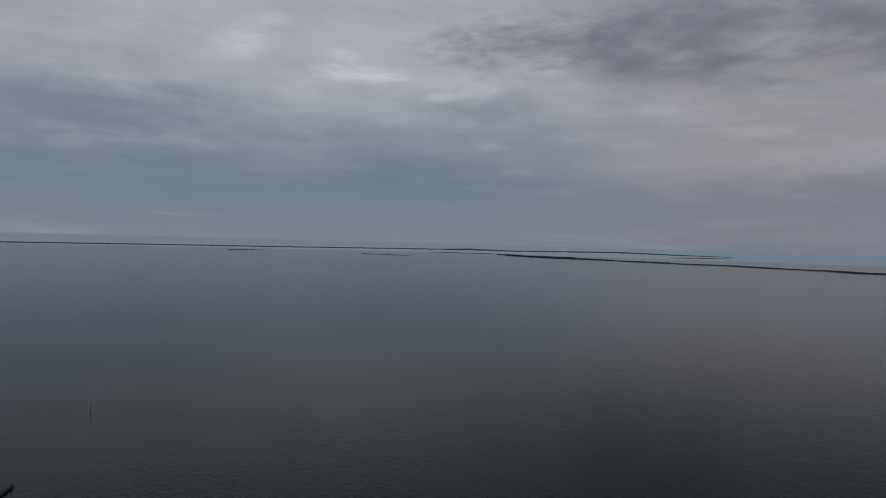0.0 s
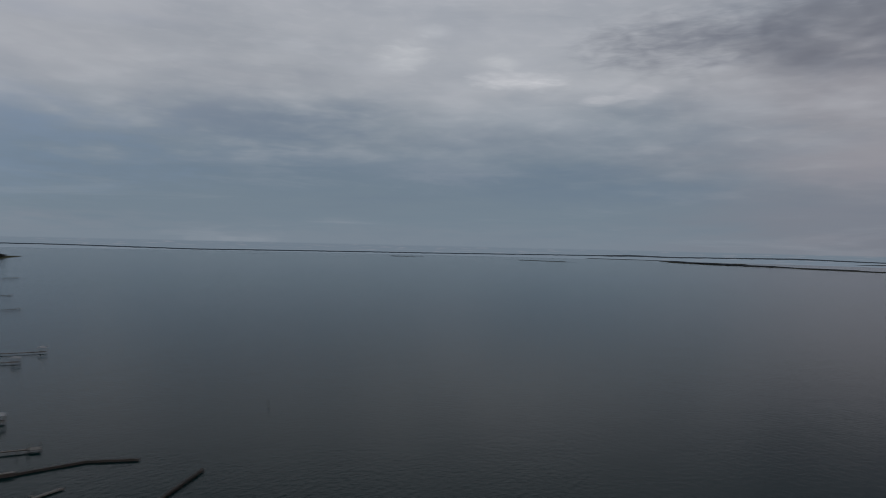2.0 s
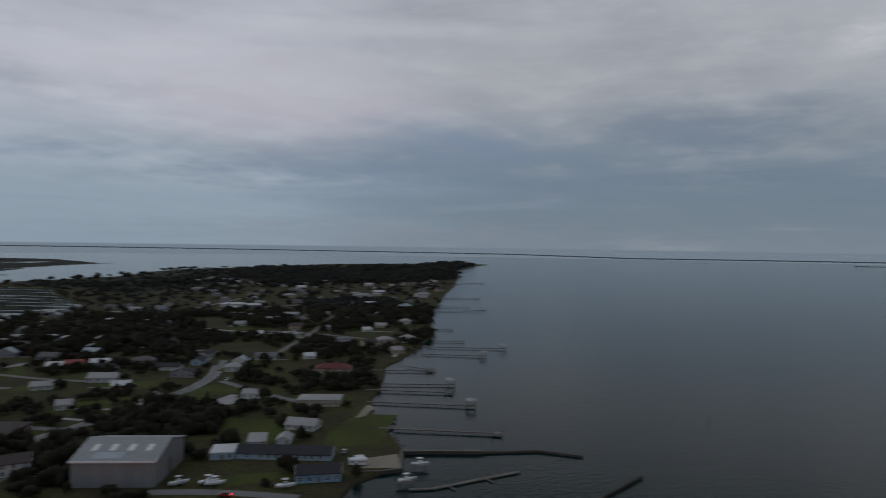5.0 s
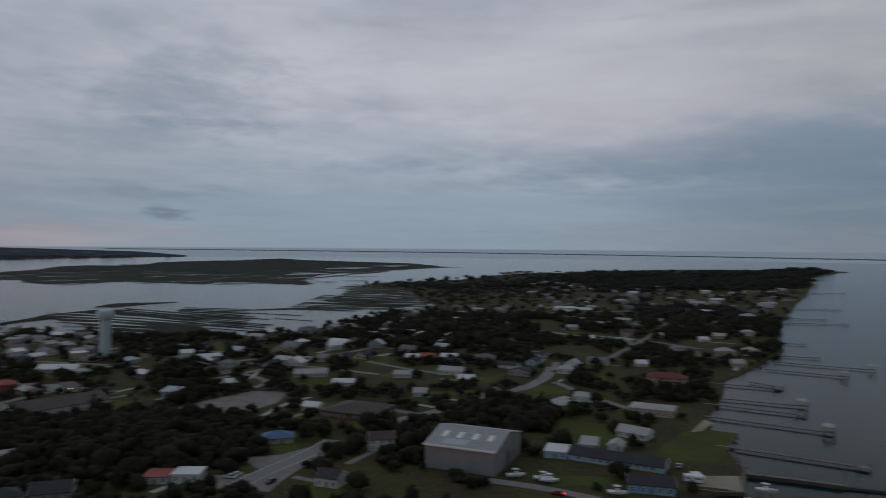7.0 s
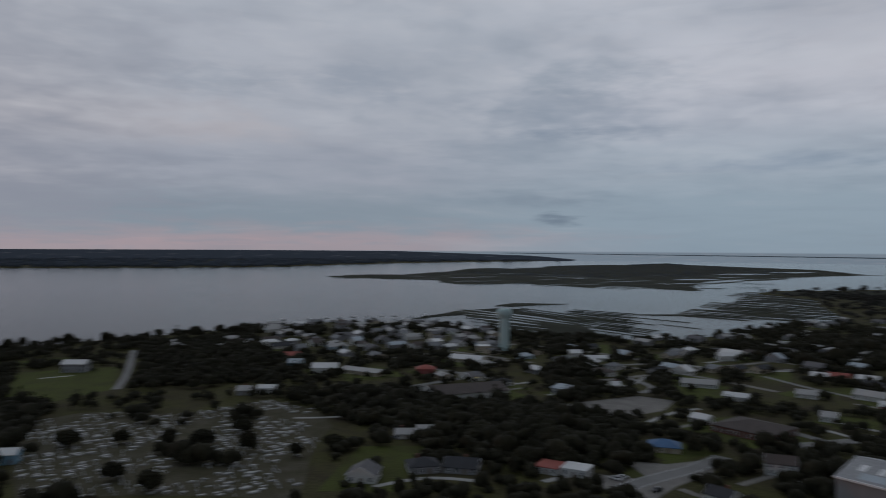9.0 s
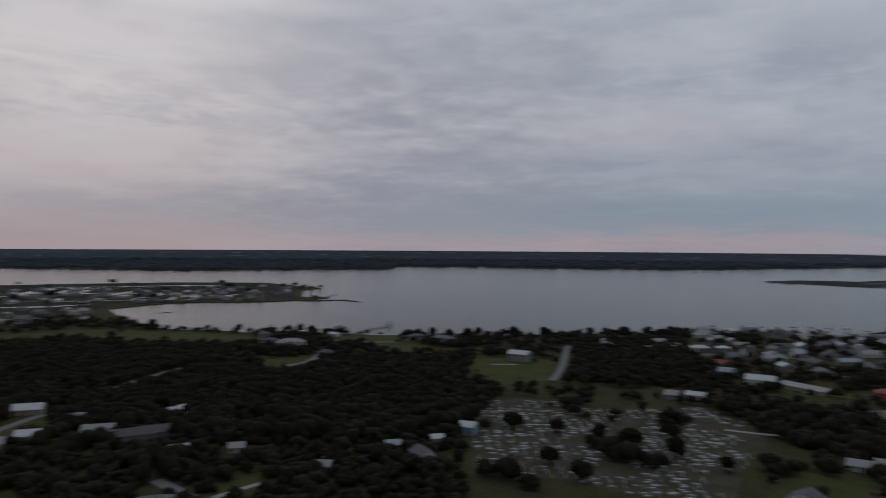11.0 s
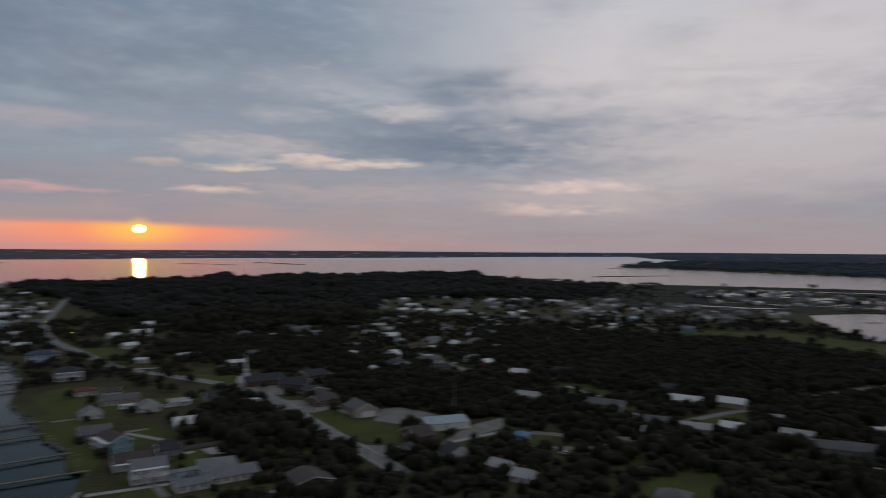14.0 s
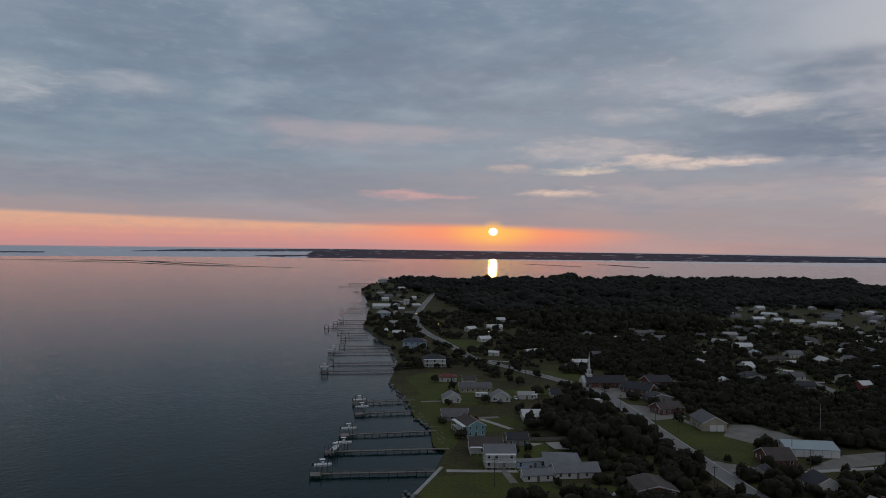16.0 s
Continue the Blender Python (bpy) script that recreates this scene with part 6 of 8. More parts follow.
house(162.5, 364, 13, 9, 2.4, 154, 'lightgrey', 'white', 'g', 1)
house(160.2, 350, 17, 9, 2.4, 164, 'greyroof', 'grey', 'g', 1)
house(169.4, 360, 13, 8, 2.4, 164, 'lightgrey', 'tan', 'g', 1)
house(172.8, 346, 5, 7, 2.4, 164, 'lightgrey', 'tan', 'g', 1)
house(172.3, 365, 11, 9, 2.7, 164, 'greyroof', 'grey', 'g', 1)
house(157.0, 317, 7, 7, 2.4, 164, 'white', 'white', 'g', 1)
house(157.4, 393, 15, 6, 2.4, -162, 'white', 'white', 'g', 1)
house(171.0, 255, 11, 10, 3.0, 164, 'greyroof', 'grey', 'h', 1)
house(159.0, 252, 15, 10, 2.6, 159, 'slate', 'white', 'h', 1)
house(134.6, 333, 7, 7, 4.0, 114, 'white', 'blue', 'g', 1)
house(138.2, 290, 8, 14, 3.0, 155, 'greyroof', 'white', 'x', 1)
house(137.1, 318, 5, 5, 2.4, 148, 'white', 'white', 'g', 1)
house(140.6, 308, 6, 6, 2.4, 151, 'paleroof', 'blue', 'g', 1)
house(146.1, 281, 5, 6, 2.4, 134, 'lightgrey', 'white', 'g', 1)
house(182.9, 489, 11, 8, 2.6, 165, 'white', 'tan', 'g', 1)
house(182.2, 412, 12, 8, 2.8, 164, 'lightgrey', 'white', 'g', 1)
house(182.7, 325, 6, 7, 2.4, 164, 'blueroof', 'white', 'h', 1)
house(184.3, 279, 8, 8, 2.4, 147, 'lightgrey', 'white', 'g', 1)
house(182.5, 268, 7, 8, 2.4, 155, 'lightgrey', 'white', 'g', 1)
house(174.1, 863, 9, 12, 5.8, 166, 'paleroof', 'blue', 'h', 2)
house(170.0, 789, 12, 9, 4.2, 166, 'slate', 'blue', 'g', 1)
house(178.8, 735, 14, 9, 2.8, 166, 'white', 'white', 'g', 1)
house(180.1, 1138, 25, 9, 3.4, 168, 'white', 'white', 'g', 1)
house(186.7, 696, 7, 8, 2.4, 166, 'white', 'white', 'g', 1)

house(176.1, 399, 19, 9, 2.6, 160, 'greyroof', 'grey', 'g', 1)
house(166.7, 367, 12, 8, 2.6, 154, 'white', 'white', 'g', 1)
house(158.4, 352, 17, 9, 2.5, 164, 'greyroof', 'grey', 'g', 1)
house(148.7, 624, 22, 12, 5.6, 160, 'lightgrey', 'white', 'h', 2)
house(150.4, 646, 14, 9, 4.8, 120, 'greyroof', 'grey', 'h', 2)
house(190.0, 538, 15, 9, 2.6, -140, 'greyroof', 'white', 'g', 1)
house(179.5, 501, 12, 8, 2.5, 165, 'dark', 'grey', 'g', 1)
house(171.3, 458, 11, 8, 2.5, 165, 'dark', 'grey', 'g', 1)
house(146.0, 576, 9, 7, 2.6, 160, 'greyroof', 'grey', 'g', 1)
house(152.8, 314, 6, 6, 2.4, 150, 'lightgrey', 'white', 'g', 1)

# village houses that stand further off, among trees
INFILL = [(174, 195, 760, 1250, 84), (149, 170, 1180, 1600, 120), (163, 178, 880, 1130, 60), (99, 117, 600, 815, 200), (118, 124, 620, 690, 8), (47.5, 66, 720, 1700, 95), (66, 90, 520, 1000, 85), (84, 100, 520, 640, 24), (86, 117, 430, 610, 18), (60, 84, 400, 560, 16), (184, 205, 560, 760, 18), (218, 221.5, 780, 1500, 14), (196, 212, 800, 1300, 10)]
pick = random.Random(11)
more = []
for b0, b1, d0, d1, count in INFILL:
    for _ in range(count):
        b, d = pick.uniform(b0, b1), pick.uniform(d0, d1)
        p = plan(b, d)
        if any((p.x - x) ** 2 + (p.y - y) ** 2 < (r + 8) ** 2 for x, y, r in FOOT) or not inside(ISLAND, np.array([p.x]), np.array([p.y]))[0]:
            continue
        FOOT.append((p.x, p.y, 5.5))
        more.append((b, d, pick.uniform(9, 17), pick.uniform(7, 10), pick.uniform(2.6, 3.4), AXIS + pick.choice((0, 90)) + pick.uniform(-8, 8), pick.choice(("white", "lightgrey", "lightgrey", "greyroof", "greyroof", "greyroof", "brown", "slate", "slate", "dark", "paleroof")),
                     pick.choice(("white", "white", "tan", "grey", "grey", "paleblue")), pick.choice("ggxh")))
more.sort(key=lambda h: h[1])
for h in more[:85]:
    FOOT.pop()
    house(*h, 1)
verts, faces, slots = [], [], []
paints = [WALLS["white"][0], WALLS["tan"][0], WALLS["grey"][0], ROOFS["white"][0], ROOFS["lightgrey"][0], ROOFS["greyroof"][0], ROOFS["slate"][0], ROOFS["brown"][0]]
for b, d, L, D, h, turn, roof, wall, shape in more[85:]:
    m = Matrix.Translation(plan(b, d, 1.0)) @ pose(0, 0, 0, 0, 0, turn)
    n = len(verts)
    rise = D * 0.24
    verts += [m @ Vector(v) for v in [(x, y, z) for z in (-0.4, h) for x, y in ((-L / 2, -D / 2), (L / 2, -D / 2), (L / 2, D / 2), (-L / 2, D / 2))] + [(-L / 2, 0, h + rise), (L / 2, 0, h + rise)]]
    verts += [m @ Vector(v) for v in [(x, y, h - 0.1) for x, y in ((-L / 2 - 0.4, -D / 2 - 0.4), (L / 2 + 0.4, -D / 2 - 0.4), (L / 2 + 0.4, D / 2 + 0.4), (-L / 2 - 0.4, D / 2 + 0.4))] + [(-L / 2 - 0.4, 0, h + rise + 0.15), (L / 2 + 0.4, 0, h + rise + 0.15)]]
    faces += [tuple(n + i for i in f) for f in ((0, 1, 5, 4), (1, 2, 6, 9, 5), (2, 3, 7, 6), (3, 0, 4, 8, 7), (10, 11, 15, 14), (12, 13, 14, 15))]
    w, r = {"tan": 1, "grey": 2, "paleblue": 2}.get(wall, 0 if L > 14.5 else 2), {"white": 3, "greyroof": 5, "slate": 6, "brown": 7}.get(roof, 4)
    slots += [w, w, w, w, r, r]
me = bpy.data.meshes.new("far_houses")
me.from_pydata(verts, [], faces)
for p in paints:
    me.materials.append(p)
me.polygons.foreach_set("material_index", slots)
tagged(new("far_houses", me), "small pale houses far off among the trees", "houses", kind="stuff")


# ---------------------------------------------------------------- the church and its steeple
def steeple(thing, x, y, foot):
    """A square tower, a louvred belfry, an eight-sided drum and a needle spire with a finial."""
    bm = bmesh.new()
    box(bm, x - 1.7, x + 1.7, y - 1.7, y + 1.7, foot, foot + 2.6)
    box(bm, x - 1.9, x + 1.9, y - 1.9, y + 1.9, foot + 2.6, foot + 2.85)
    part("steeple_base", bm, WALLS["white"][0], thing, "white boarded tower base")
    bm = bmesh.new()
    box(bm, x - 1.15, x + 1.15, y - 1.15, y + 1.15, foot + 2.85, foot + 5.4)
    box(bm, x - 1.3, x + 1.3, y - 1.3, y + 1.3, foot + 5.4, foot + 5.6)
    part("belfry", bm, WALLS["white"][0], thing, "white belfry")
    for a in range(4):
        bm = bmesh.new()
        for k in range(5):
            box(bm, -0.5, 0.5, -1.2, -1.16, 3.3 + k * 0.36, 3.5 + k * 0.36)
        part("louvre", bm, WALLS["grey"][0], thing, "grey louvres").matrix_local = Matrix.Translation((x, y, foot)) @ pose(0, 0, 0, 0, 0, 90 * a)
    bm = bmesh.new()
    pole(bm, x, y, foot + 5.6, foot + 7.2, 0.95, 0.8, 8)
    pole(bm, x, y, foot + 7.2, foot + 16.5, 0.85, 0.04, 8)
    pole(bm, x, y, foot + 16.4, foot + 17.6, 0.05, 0.03, 6)
    part("spire", bm, WALLS["white"][0], thing, "slim white needle spire")


steeple(CHURCH, -CHURCH_LONG / 2 + 2.5, 0, 4.5)
bm = bmesh.new()
prism(bm, [(-5.4, 3.0), (0, 6.4), (5.4, 3.0), (5.4, -0.3), (-5.4, -0.3)], -CHURCH_LONG / 2 - 2.2, -CHURCH_LONG / 2 - 0.6)
part("portico", bm, WALLS["white"][0], CHURCH, "white gabled portico")


# ---------------------------------------------------------------- water tower
def water_tower(b, d, high, wide):
    t = new("water_tower")
    t.matrix_world = Matrix.Translation(plan(b, d, 1.0))
    FOOT.append((t.matrix_world.translation.x, t.matrix_world.translation.y, wide))
    paint = mat("tower_paint", (0.40, 0.53, 0.53), 0.55, vary=0.12, scale=0.2, tint=(0.32, 0.45, 0.45))

    def lathe(name, rings, flutes, label=""):
        bm, n, rows = bmesh.new(), 48, []
        for r, z in rings:
            rows.append([bm.verts.new((r * (1 + (0.045 if flutes and i % 2 else 0)) * math.cos(2 * math.pi * i / n), r * (1 + (0.045 if flutes and i % 2 else 0)) * math.sin(2 * math.pi * i / n), z)) for i in range(n)])
        for a, c in zip(rows, rows[1:]):
            for i in range(n):
                bm.faces.new((a[i], a[(i + 1) % n], c[(i + 1) % n], c[i]))
        bm.faces.new(rows[-1])
        part(name, bm, paint, t, label, smooth=not flutes)

    w = wide / 2
    lathe("column", [(w * 0.66, -0.5), (w * 0.62, high * 0.78)], True, "fluted pale teal column")
    lathe("tank", [(w * 0.64, high * 0.76), (w * 0.97, high * 0.83), (w * 1.02, high * 0.88), (w * 0.98, high * 0.95), (w * 0.8, high * 0.98), (w * 0.2, high)], False, "pale tank with a domed top")
    bm = bmesh.new()
    pole(bm, 0, 0, high - 0.1, high + 1.6, 0.25, 0.1)
    part("vent", bm, STEEL, t)
    bm = bmesh.new()
    for k in range(24):
        a = 2 * math.pi * k / 24
        pole(bm, w * 0.82 * math.cos(a), w * 0.82 * math.sin(a), high * 0.975, high * 0.975 + 1.2, 0.04, n=4)
    part("railing", bm, STEEL, t)
    tagged(t, "pale teal fluted-column water tower above the village", "water tower")


water_tower(98.3, 606, 36.0, 12.5)

# ---------------------------------------------------------------- piers, breakwaters and seawall
post_bm = bmesh.new()
pole(post_bm, 0, 0, -1.2, 2.3, 0.16, 0.14, 6)
POST_MESH = bpy.data.meshes.new("post")
post_bm.to_mesh(POST_MESH)
post_bm.free()
POST_MESH.materials.append(PILE)


def pier(b0, d0, b1, d1, wide=1.5, rail=True, shelter=0):
    """A plank pier on posts from the shore to its head. shelter: 0 bare head, 1 a wide head with posts, 2 a roofed boat lift."""
    p, q = plan(b0, d0), plan(b1, d1)
    run = q - p
    L = run.length - 4.5
    t = new("pier")
    t.matrix_world = Matrix.Translation(p) @ Matrix.Rotation(math.atan2(run.y, run.x), 4, "Z")
    bm = bmesh.new()
    box(bm, -2, L, -wide / 2, wide / 2, 1.05, 1.2)
    part("deck", bm, WOOD, t, "weathered plank deck")
    for s in (-1, 1):
        bm = bmesh.new()
        box(bm, -2, L, s * wide / 2 - 0.07, s * wide / 2 + 0.07, 0.85, 1.045)
        part("beam", bm, PILE, t)
    n = max(4, int(L / 3.4))
    for i in range(n + 1):
        for s in (-1, 1):
            put("post", POST_MESH, t, Matrix.Translation((i * L / n, s * (wide / 2 + 0.12), 0)) @ Matrix.Diagonal((0.75, 0.75, 0.88 if rail else 0.6, 1)))
    if rail and d0 < 700:
        for s in (-1, 1):
            bm = bmesh.new()
            box(bm, 0, L, s * (wide / 2 + 0.04) - 0.04, s * (wide / 2 + 0.04) + 0.04, 1.92, 2.0)
            part("rail", bm, WOOD, t)
    bm = bmesh.new()
    box(bm, L, L + 4.5, -2.2, 2.4, 1.05, 1.2)
    part("head_deck", bm, WOOD, t)
    for x, y in ((L + 0.2, -2.4), (L + 4.3, -2.4), (L + 0.2, 2.6), (L + 4.3, 2.6), (L - 4, -5), (L, -5)):
        put("mooring_post", POST_MESH, t, Matrix.Translation((x, y, 0)) @ Matrix.Diagonal((0.85, 0.85, 1.25, 1)))
    if shelter == 2:
        bm = bmesh.new()
        w = bm.verts.new((L + 2.2, 0.2, 5.4))
        e = [bm.verts.new(c) for c in ((L - 0.4, -3.2, 4.2), (L + 4.9, -3.2, 4.2), (L + 4.9, 3.6, 4.2), (L - 0.4, 3.6, 4.2))]
        for i in range(4):
            bm.faces.new((e[i], e[(i + 1) % 4], w))
        bm.faces.new(e[::-1])
        part("shelter_roof", bm, ROOFS["lightgrey"][0], t, "hipped metal shelter roof")
        for x, y in ((L + 0.1, -2.7), (L + 4.4, -2.7), (L + 0.1, 3.1), (L + 4.4, 3.1)):
            bm = bmesh.new()
            box(bm, x - 0.1, x + 0.1, y - 0.1, y + 0.1, 1.4, 4.3)
            part("shelter_post", bm, WOOD, t)
    tagged(t, "weathered wooden pier on posts in calm water", "pier", "private piers")
    return t


pier(216.6, 275, 226.6, 274, shelter=1)
pier(215.9, 306, 225.5, 303, shelter=1, rail=False)
pier(216.9, 335, 224.3, 329, rail=False)
pier(218.6, 375, 223.1, 370)
pier(218.6, 402, 223.3, 396)
pier(219.8, 497, 225.8, 497, shelter=2)
pier(220.0, 531, 225.3, 530, shelter=1)
pier(220.3, 582, 225.3, 580, shelter=2)
pier(220.6, 618, 224.4, 615)
pier(222.2, 674, 224.3, 671, shelter=2)
pier(222.3, 709, 224.6, 710)
pier(222.4, 753, 225.6, 754, shelter=2)
pier(222.6, 791, 224.9, 791, shelter=2)
pier(222.4, 833, 224.4, 833)
pier(222.6, 940, 224.4, 939, shelter=2)
pier(222.4, 1000, 223.8, 990)
pier(222.2, 1089, 223.5, 1088)
pier(222.2, 1310, 223.2, 1356)
pier(222.0, 1550, 224.5, 1522)
pier(221.8, 1644, 223.8, 1637)
pier(51.4, 335, 41.8, 329, shelter=1, rail=False)
pier(52.4, 391, 44.0, 383, shelter=2, rail=False)
pier(51.7, 441, 45.7, 440, shelter=2, rail=False)
pier(52.5, 423, 45.8, 416, rail=False)
pier(52.1, 489, 47.4, 486, rail=False)
pier(48.3, 561, 43.2, 555, shelter=2, rail=False)
pier(47.7, 600, 41.6, 597, shelter=2, rail=False)
pier(47.4, 636, 45.0, 638, rail=False)
pier(47.7, 721, 45.9, 722, rail=False)
pier(47.3, 916, 43.2, 943, rail=False)
pier(47.4, 982, 44.5, 989, rail=False)
pier(47.2, 1141, 43.7, 1154, rail=False)
pier(45.8, 1556, 43.4, 1602, rail=False)
pier(49.4, 503, 47.3, 490, rail=False)
pier(144.4, 715, 140.9, 800, rail=False, shelter=2)
breakwater_line = [(124.1, 767), (121, 766), (117.6, 761)]


def breakwater(points, label, wide=1.0, top=1.1, cap=WOOD):
    """A line of boards on stakes in the water."""
    t = new("breakwater")
    t.matrix_world = Matrix.Translation(plan(*points[0]))
    inv = t.matrix_world.inverted()
    for (b0, d0), (b1, d1) in zip(points, points[1:]):
        p, q = inv @ plan(b0, d0), inv @ plan(b1, d1)
        run = q - p
        m = Matrix.Translation(p) @ Matrix.Rotation(math.atan2(run.y, run.x), 4, "Z")
        bm = bmesh.new()
        box(bm, -0.1, run.length + 0.1, -wide / 2, wide / 2, -0.8, top)
        ob = part("wall_section", bm, PILE, t)
        ob.matrix_local = m
        bm = bmesh.new()
        box(bm, -0.1, run.length + 0.1, -wide / 2 - 0.1, wide / 2 + 0.1, top, top + 0.14)
        ob = part("cap_board", bm, cap, t)
        ob.matrix_local = m
        for i in range(int(run.length / 3)):
            put("stake", POST_MESH, t, m @ Matrix.Translation((i * 3 + 1, -wide / 2 - 0.25, -0.4)))
    tagged(t, label, "breakwater")


breakwater([(49.9, 297), (46.4, 298), (43.4, 299)], "timber breakwater with a pale cap in calm water", 1.6, 1.3)
breakwater([(43.4, 299), (38.9, 305), (35.4, 301)], "low dark timber breakwater running out into water", 0.9, 0.7, PILE)
breakwater([(36.3, 228), (33.8, 254), (30.9, 281)], "low dark timber breakwater standing clear of shore", 0.9, 0.8, PILE)
breakwater([(53.6, 271), (51.6, 271), (49.9, 274), (49.9, 297)], "timber bulkhead round a sandy fill", 0.7, 1.3)
breakwater(breakwater_line, "low pale rock breakwater off the harbour", 2.0, 0.8)
SEAWALL = [(218.2, 249), (217.3, 261), (216.7, 270), (216.1, 280)]
for (b0, d0), (b1, d1) in zip(SEAWALL, SEAWALL[1:]):
    p, q = plan(b0, d0), plan(b1, d1)
    bm = bmesh.new()
    box(bm, 0, (q - p).length, -0.7, 0.7, -0.8, 1.35)
    ob = part("seawall", bm, CONCRETE)
    ob.matrix_world = Matrix.Translation(p) @ Matrix.Rotation(math.atan2(q.y - p.y, q.x - p.x), 4, "Z")
    tagged(ob, "pale concrete seawall at the lawn's edge", "seawall")
dock = new("floating_dock")
dock.matrix_world = Matrix.Translation(plan(49.2, 253))
for (b0, d0), (b1, d1) in zip([(49.2, 253), (47.3, 254), (44.2, 263)], [(47.3, 254), (44.2, 263), (40.4, 276)]):
    p, q = plan(b0, d0) - plan(49.2, 253), plan(b1, d1) - plan(49.2, 253)
    m = Matrix.Translation(p) @ Matrix.Rotation(math.atan2(q.y - p.y, q.x - p.x), 4, "Z")
    bm = bmesh.new()
    box(bm, 0, (q - p).length, -0.8, 0.8, 0.2, 0.6)
    part("walkway", bm, WOOD, dock).matrix_local = m
    for i in range(1, int((q - p).length / 6)):
        bm = bmesh.new()
        box(bm, i * 6, i * 6 + 0.7, -4.5 if i % 2 else 0.85, -0.85 if i % 2 else 3.4, 0.2, 0.55)
        part("finger", bm, WOOD, dock).matrix_local = m
        put("post", POST_MESH, dock, m @ Matrix.Translation((i * 6, 1.0, 0)))
tagged(dock, "narrow grey floating dock with short fingers", "dock")
bm = bmesh.new()
pole(bm, 0, 0, -1.5, 4.2, 0.16, 0.13)
ob = part("channel_marker", bm, PILE)
ob.matrix_world = Matrix.Translation(plan(26.1, 380))
tagged(ob, "lone dark timber post standing in open water", "post")


def riprap(line, count, seed, wide=3.0):
    """Loose stones along the shore, each with its own facets."""
    rng = random.Random(seed)
    shapes = []
    for k in range(5):
        bm = bmesh.new()
        bmesh.ops.create_icosphere(bm, subdivisions=1, radius=1)
        for v in bm.verts:
            v.co *= rng.uniform(0.7, 1.2)
            v.co.z *= 0.6
        me = bpy.data.meshes.new("stone")
        bm.to_mesh(me)
        bm.free()
        me.materials.append(STONE)
        shapes.append(me)
    t = new("shore_rocks")
    t.matrix_world = Matrix.Translation(plan(*line[0], 0.6))
    for _ in range(count):
        i = rng.randrange(len(line) - 1)
        p = plan(*line[i]).lerp(plan(*line[i + 1]), rng.random()) - plan(*line[0])
        s = rng.uniform(0.4, 1.0)
        put("stone", rng.choice(shapes), t, Matrix.Translation(p + Vector((rng.gauss(0, wide / 2), rng.gauss(0, wide / 2), 0))) @ pose(0, 0, 0, rng.uniform(-30, 30), 0, rng.uniform(0, 360)) @ Matrix.Scale(s, 4))
    tagged(t, "heap of rough grey boulders along the shore", "rocks")


riprap([(215.7, 305), (216.6, 340), (218.0, 365), (219.0, 412), (220.3, 454)], 260, 3)
riprap([(219.7, 543), (220.4, 619), (222.4, 769), (222.0, 1014)], 160, 4)
riprap([(218.2, 252), (218.6, 247)], 30, 5)
riprap([(50.5, 353), (51.1, 331), (49.6, 299)], 80, 6, 2.0)


# ---------------------------------------------------------------- boats, cars, trailers
def boat(b, d, turn=0):
    t = new("motor_boat")
    afloat = not inside(ISLAND, np.array([plan(b, d).x]), np.array([plan(b, d).y]))[0]
    t.matrix_world = Matrix.Translation(plan(b, d, 1.3 if afloat else 1.6)) @ pose(0, 0, 0, 0, 0, b + turn)
    bm = bmesh.new()
    rows = []
    for x, w, z in ((-3.4, 1.15, 0.95), (-1, 1.25, 1.0), (1.2, 1.15, 1.1), (2.6, 0.7, 1.25), (3.6, 0.05, 1.45)):
        rows.append([bm.verts.new(c) for c in ((x, -w, z), (x, -w * 0.75, 0.25 + max(0, x - 2) * 0.25), (x * 0.97, 0, max(0, x - 2.2) * 0.45), (x, w * 0.75, 0.25 + max(0, x - 2) * 0.25), (x, w, z))])
    for a, c in zip(rows, rows[1:]):
        for i in range(4):
            bm.faces.new((a[i], a[i + 1], c[i + 1], c[i]))
        bm.faces.new((a[4], a[0], c[0], c[4]))
    bm.faces.new(rows[0])
    bmesh.ops.recalc_face_normals(bm, faces=bm.faces)
    part("hull", bm, GELCOAT, t, "white fibreglass hull")
    bm = bmesh.new()
    box(bm, -0.5, 0.6, -0.5, 0.5, 0.9, 1.9)
    part("console", bm, GELCOAT, t)
    bm = bmesh.new()
    box(bm, -1.2, 1.0, -0.9, 0.9, 2.85, 2.95)
    part("t_top", bm, GELCOAT, t, "white canopy over the console")
    bm = bmesh.new()
    for x in (-1.0, 0.8):
        for y in (-0.75, 0.75):
            pole(bm, x, y, 0.95, 2.86, 0.04, n=5)
    part("canopy_frame", bm, STEEL, t)
    bm = bmesh.new()
    box(bm, -4.0, -3.4, -0.25, 0.25, 0.4, 1.7)
    part("outboard", bm, BODY["dark"], t)
    if afloat:
        for x in (-2.2, 1.8):
            bm = bmesh.new()
            box(bm, x - 0.15, x + 0.15, -2.0, 2.0, -0.1, 0.15)
            part("lift_beam", bm, STEEL, t)
            for s in (-2.0, 2.0):
                put("lift_post", POST_MESH, t, Matrix.Translation((x, s, -0.6)) @ Matrix.Diagonal((1, 1, 1.5, 1)))
    else:
        for x in (-1.2, 1.2):
            bm = bmesh.new()
            box(bm, x - 0.15, x + 0.15, -0.9, 0.9, -0.62, 0.2)
            part("trailer_bunk", bm, STEEL, t)
    tagged(t, "white motor boat with a canopy, " + ("on a boat lift" if afloat else "on a trailer ashore"), "boat", "motor boats")


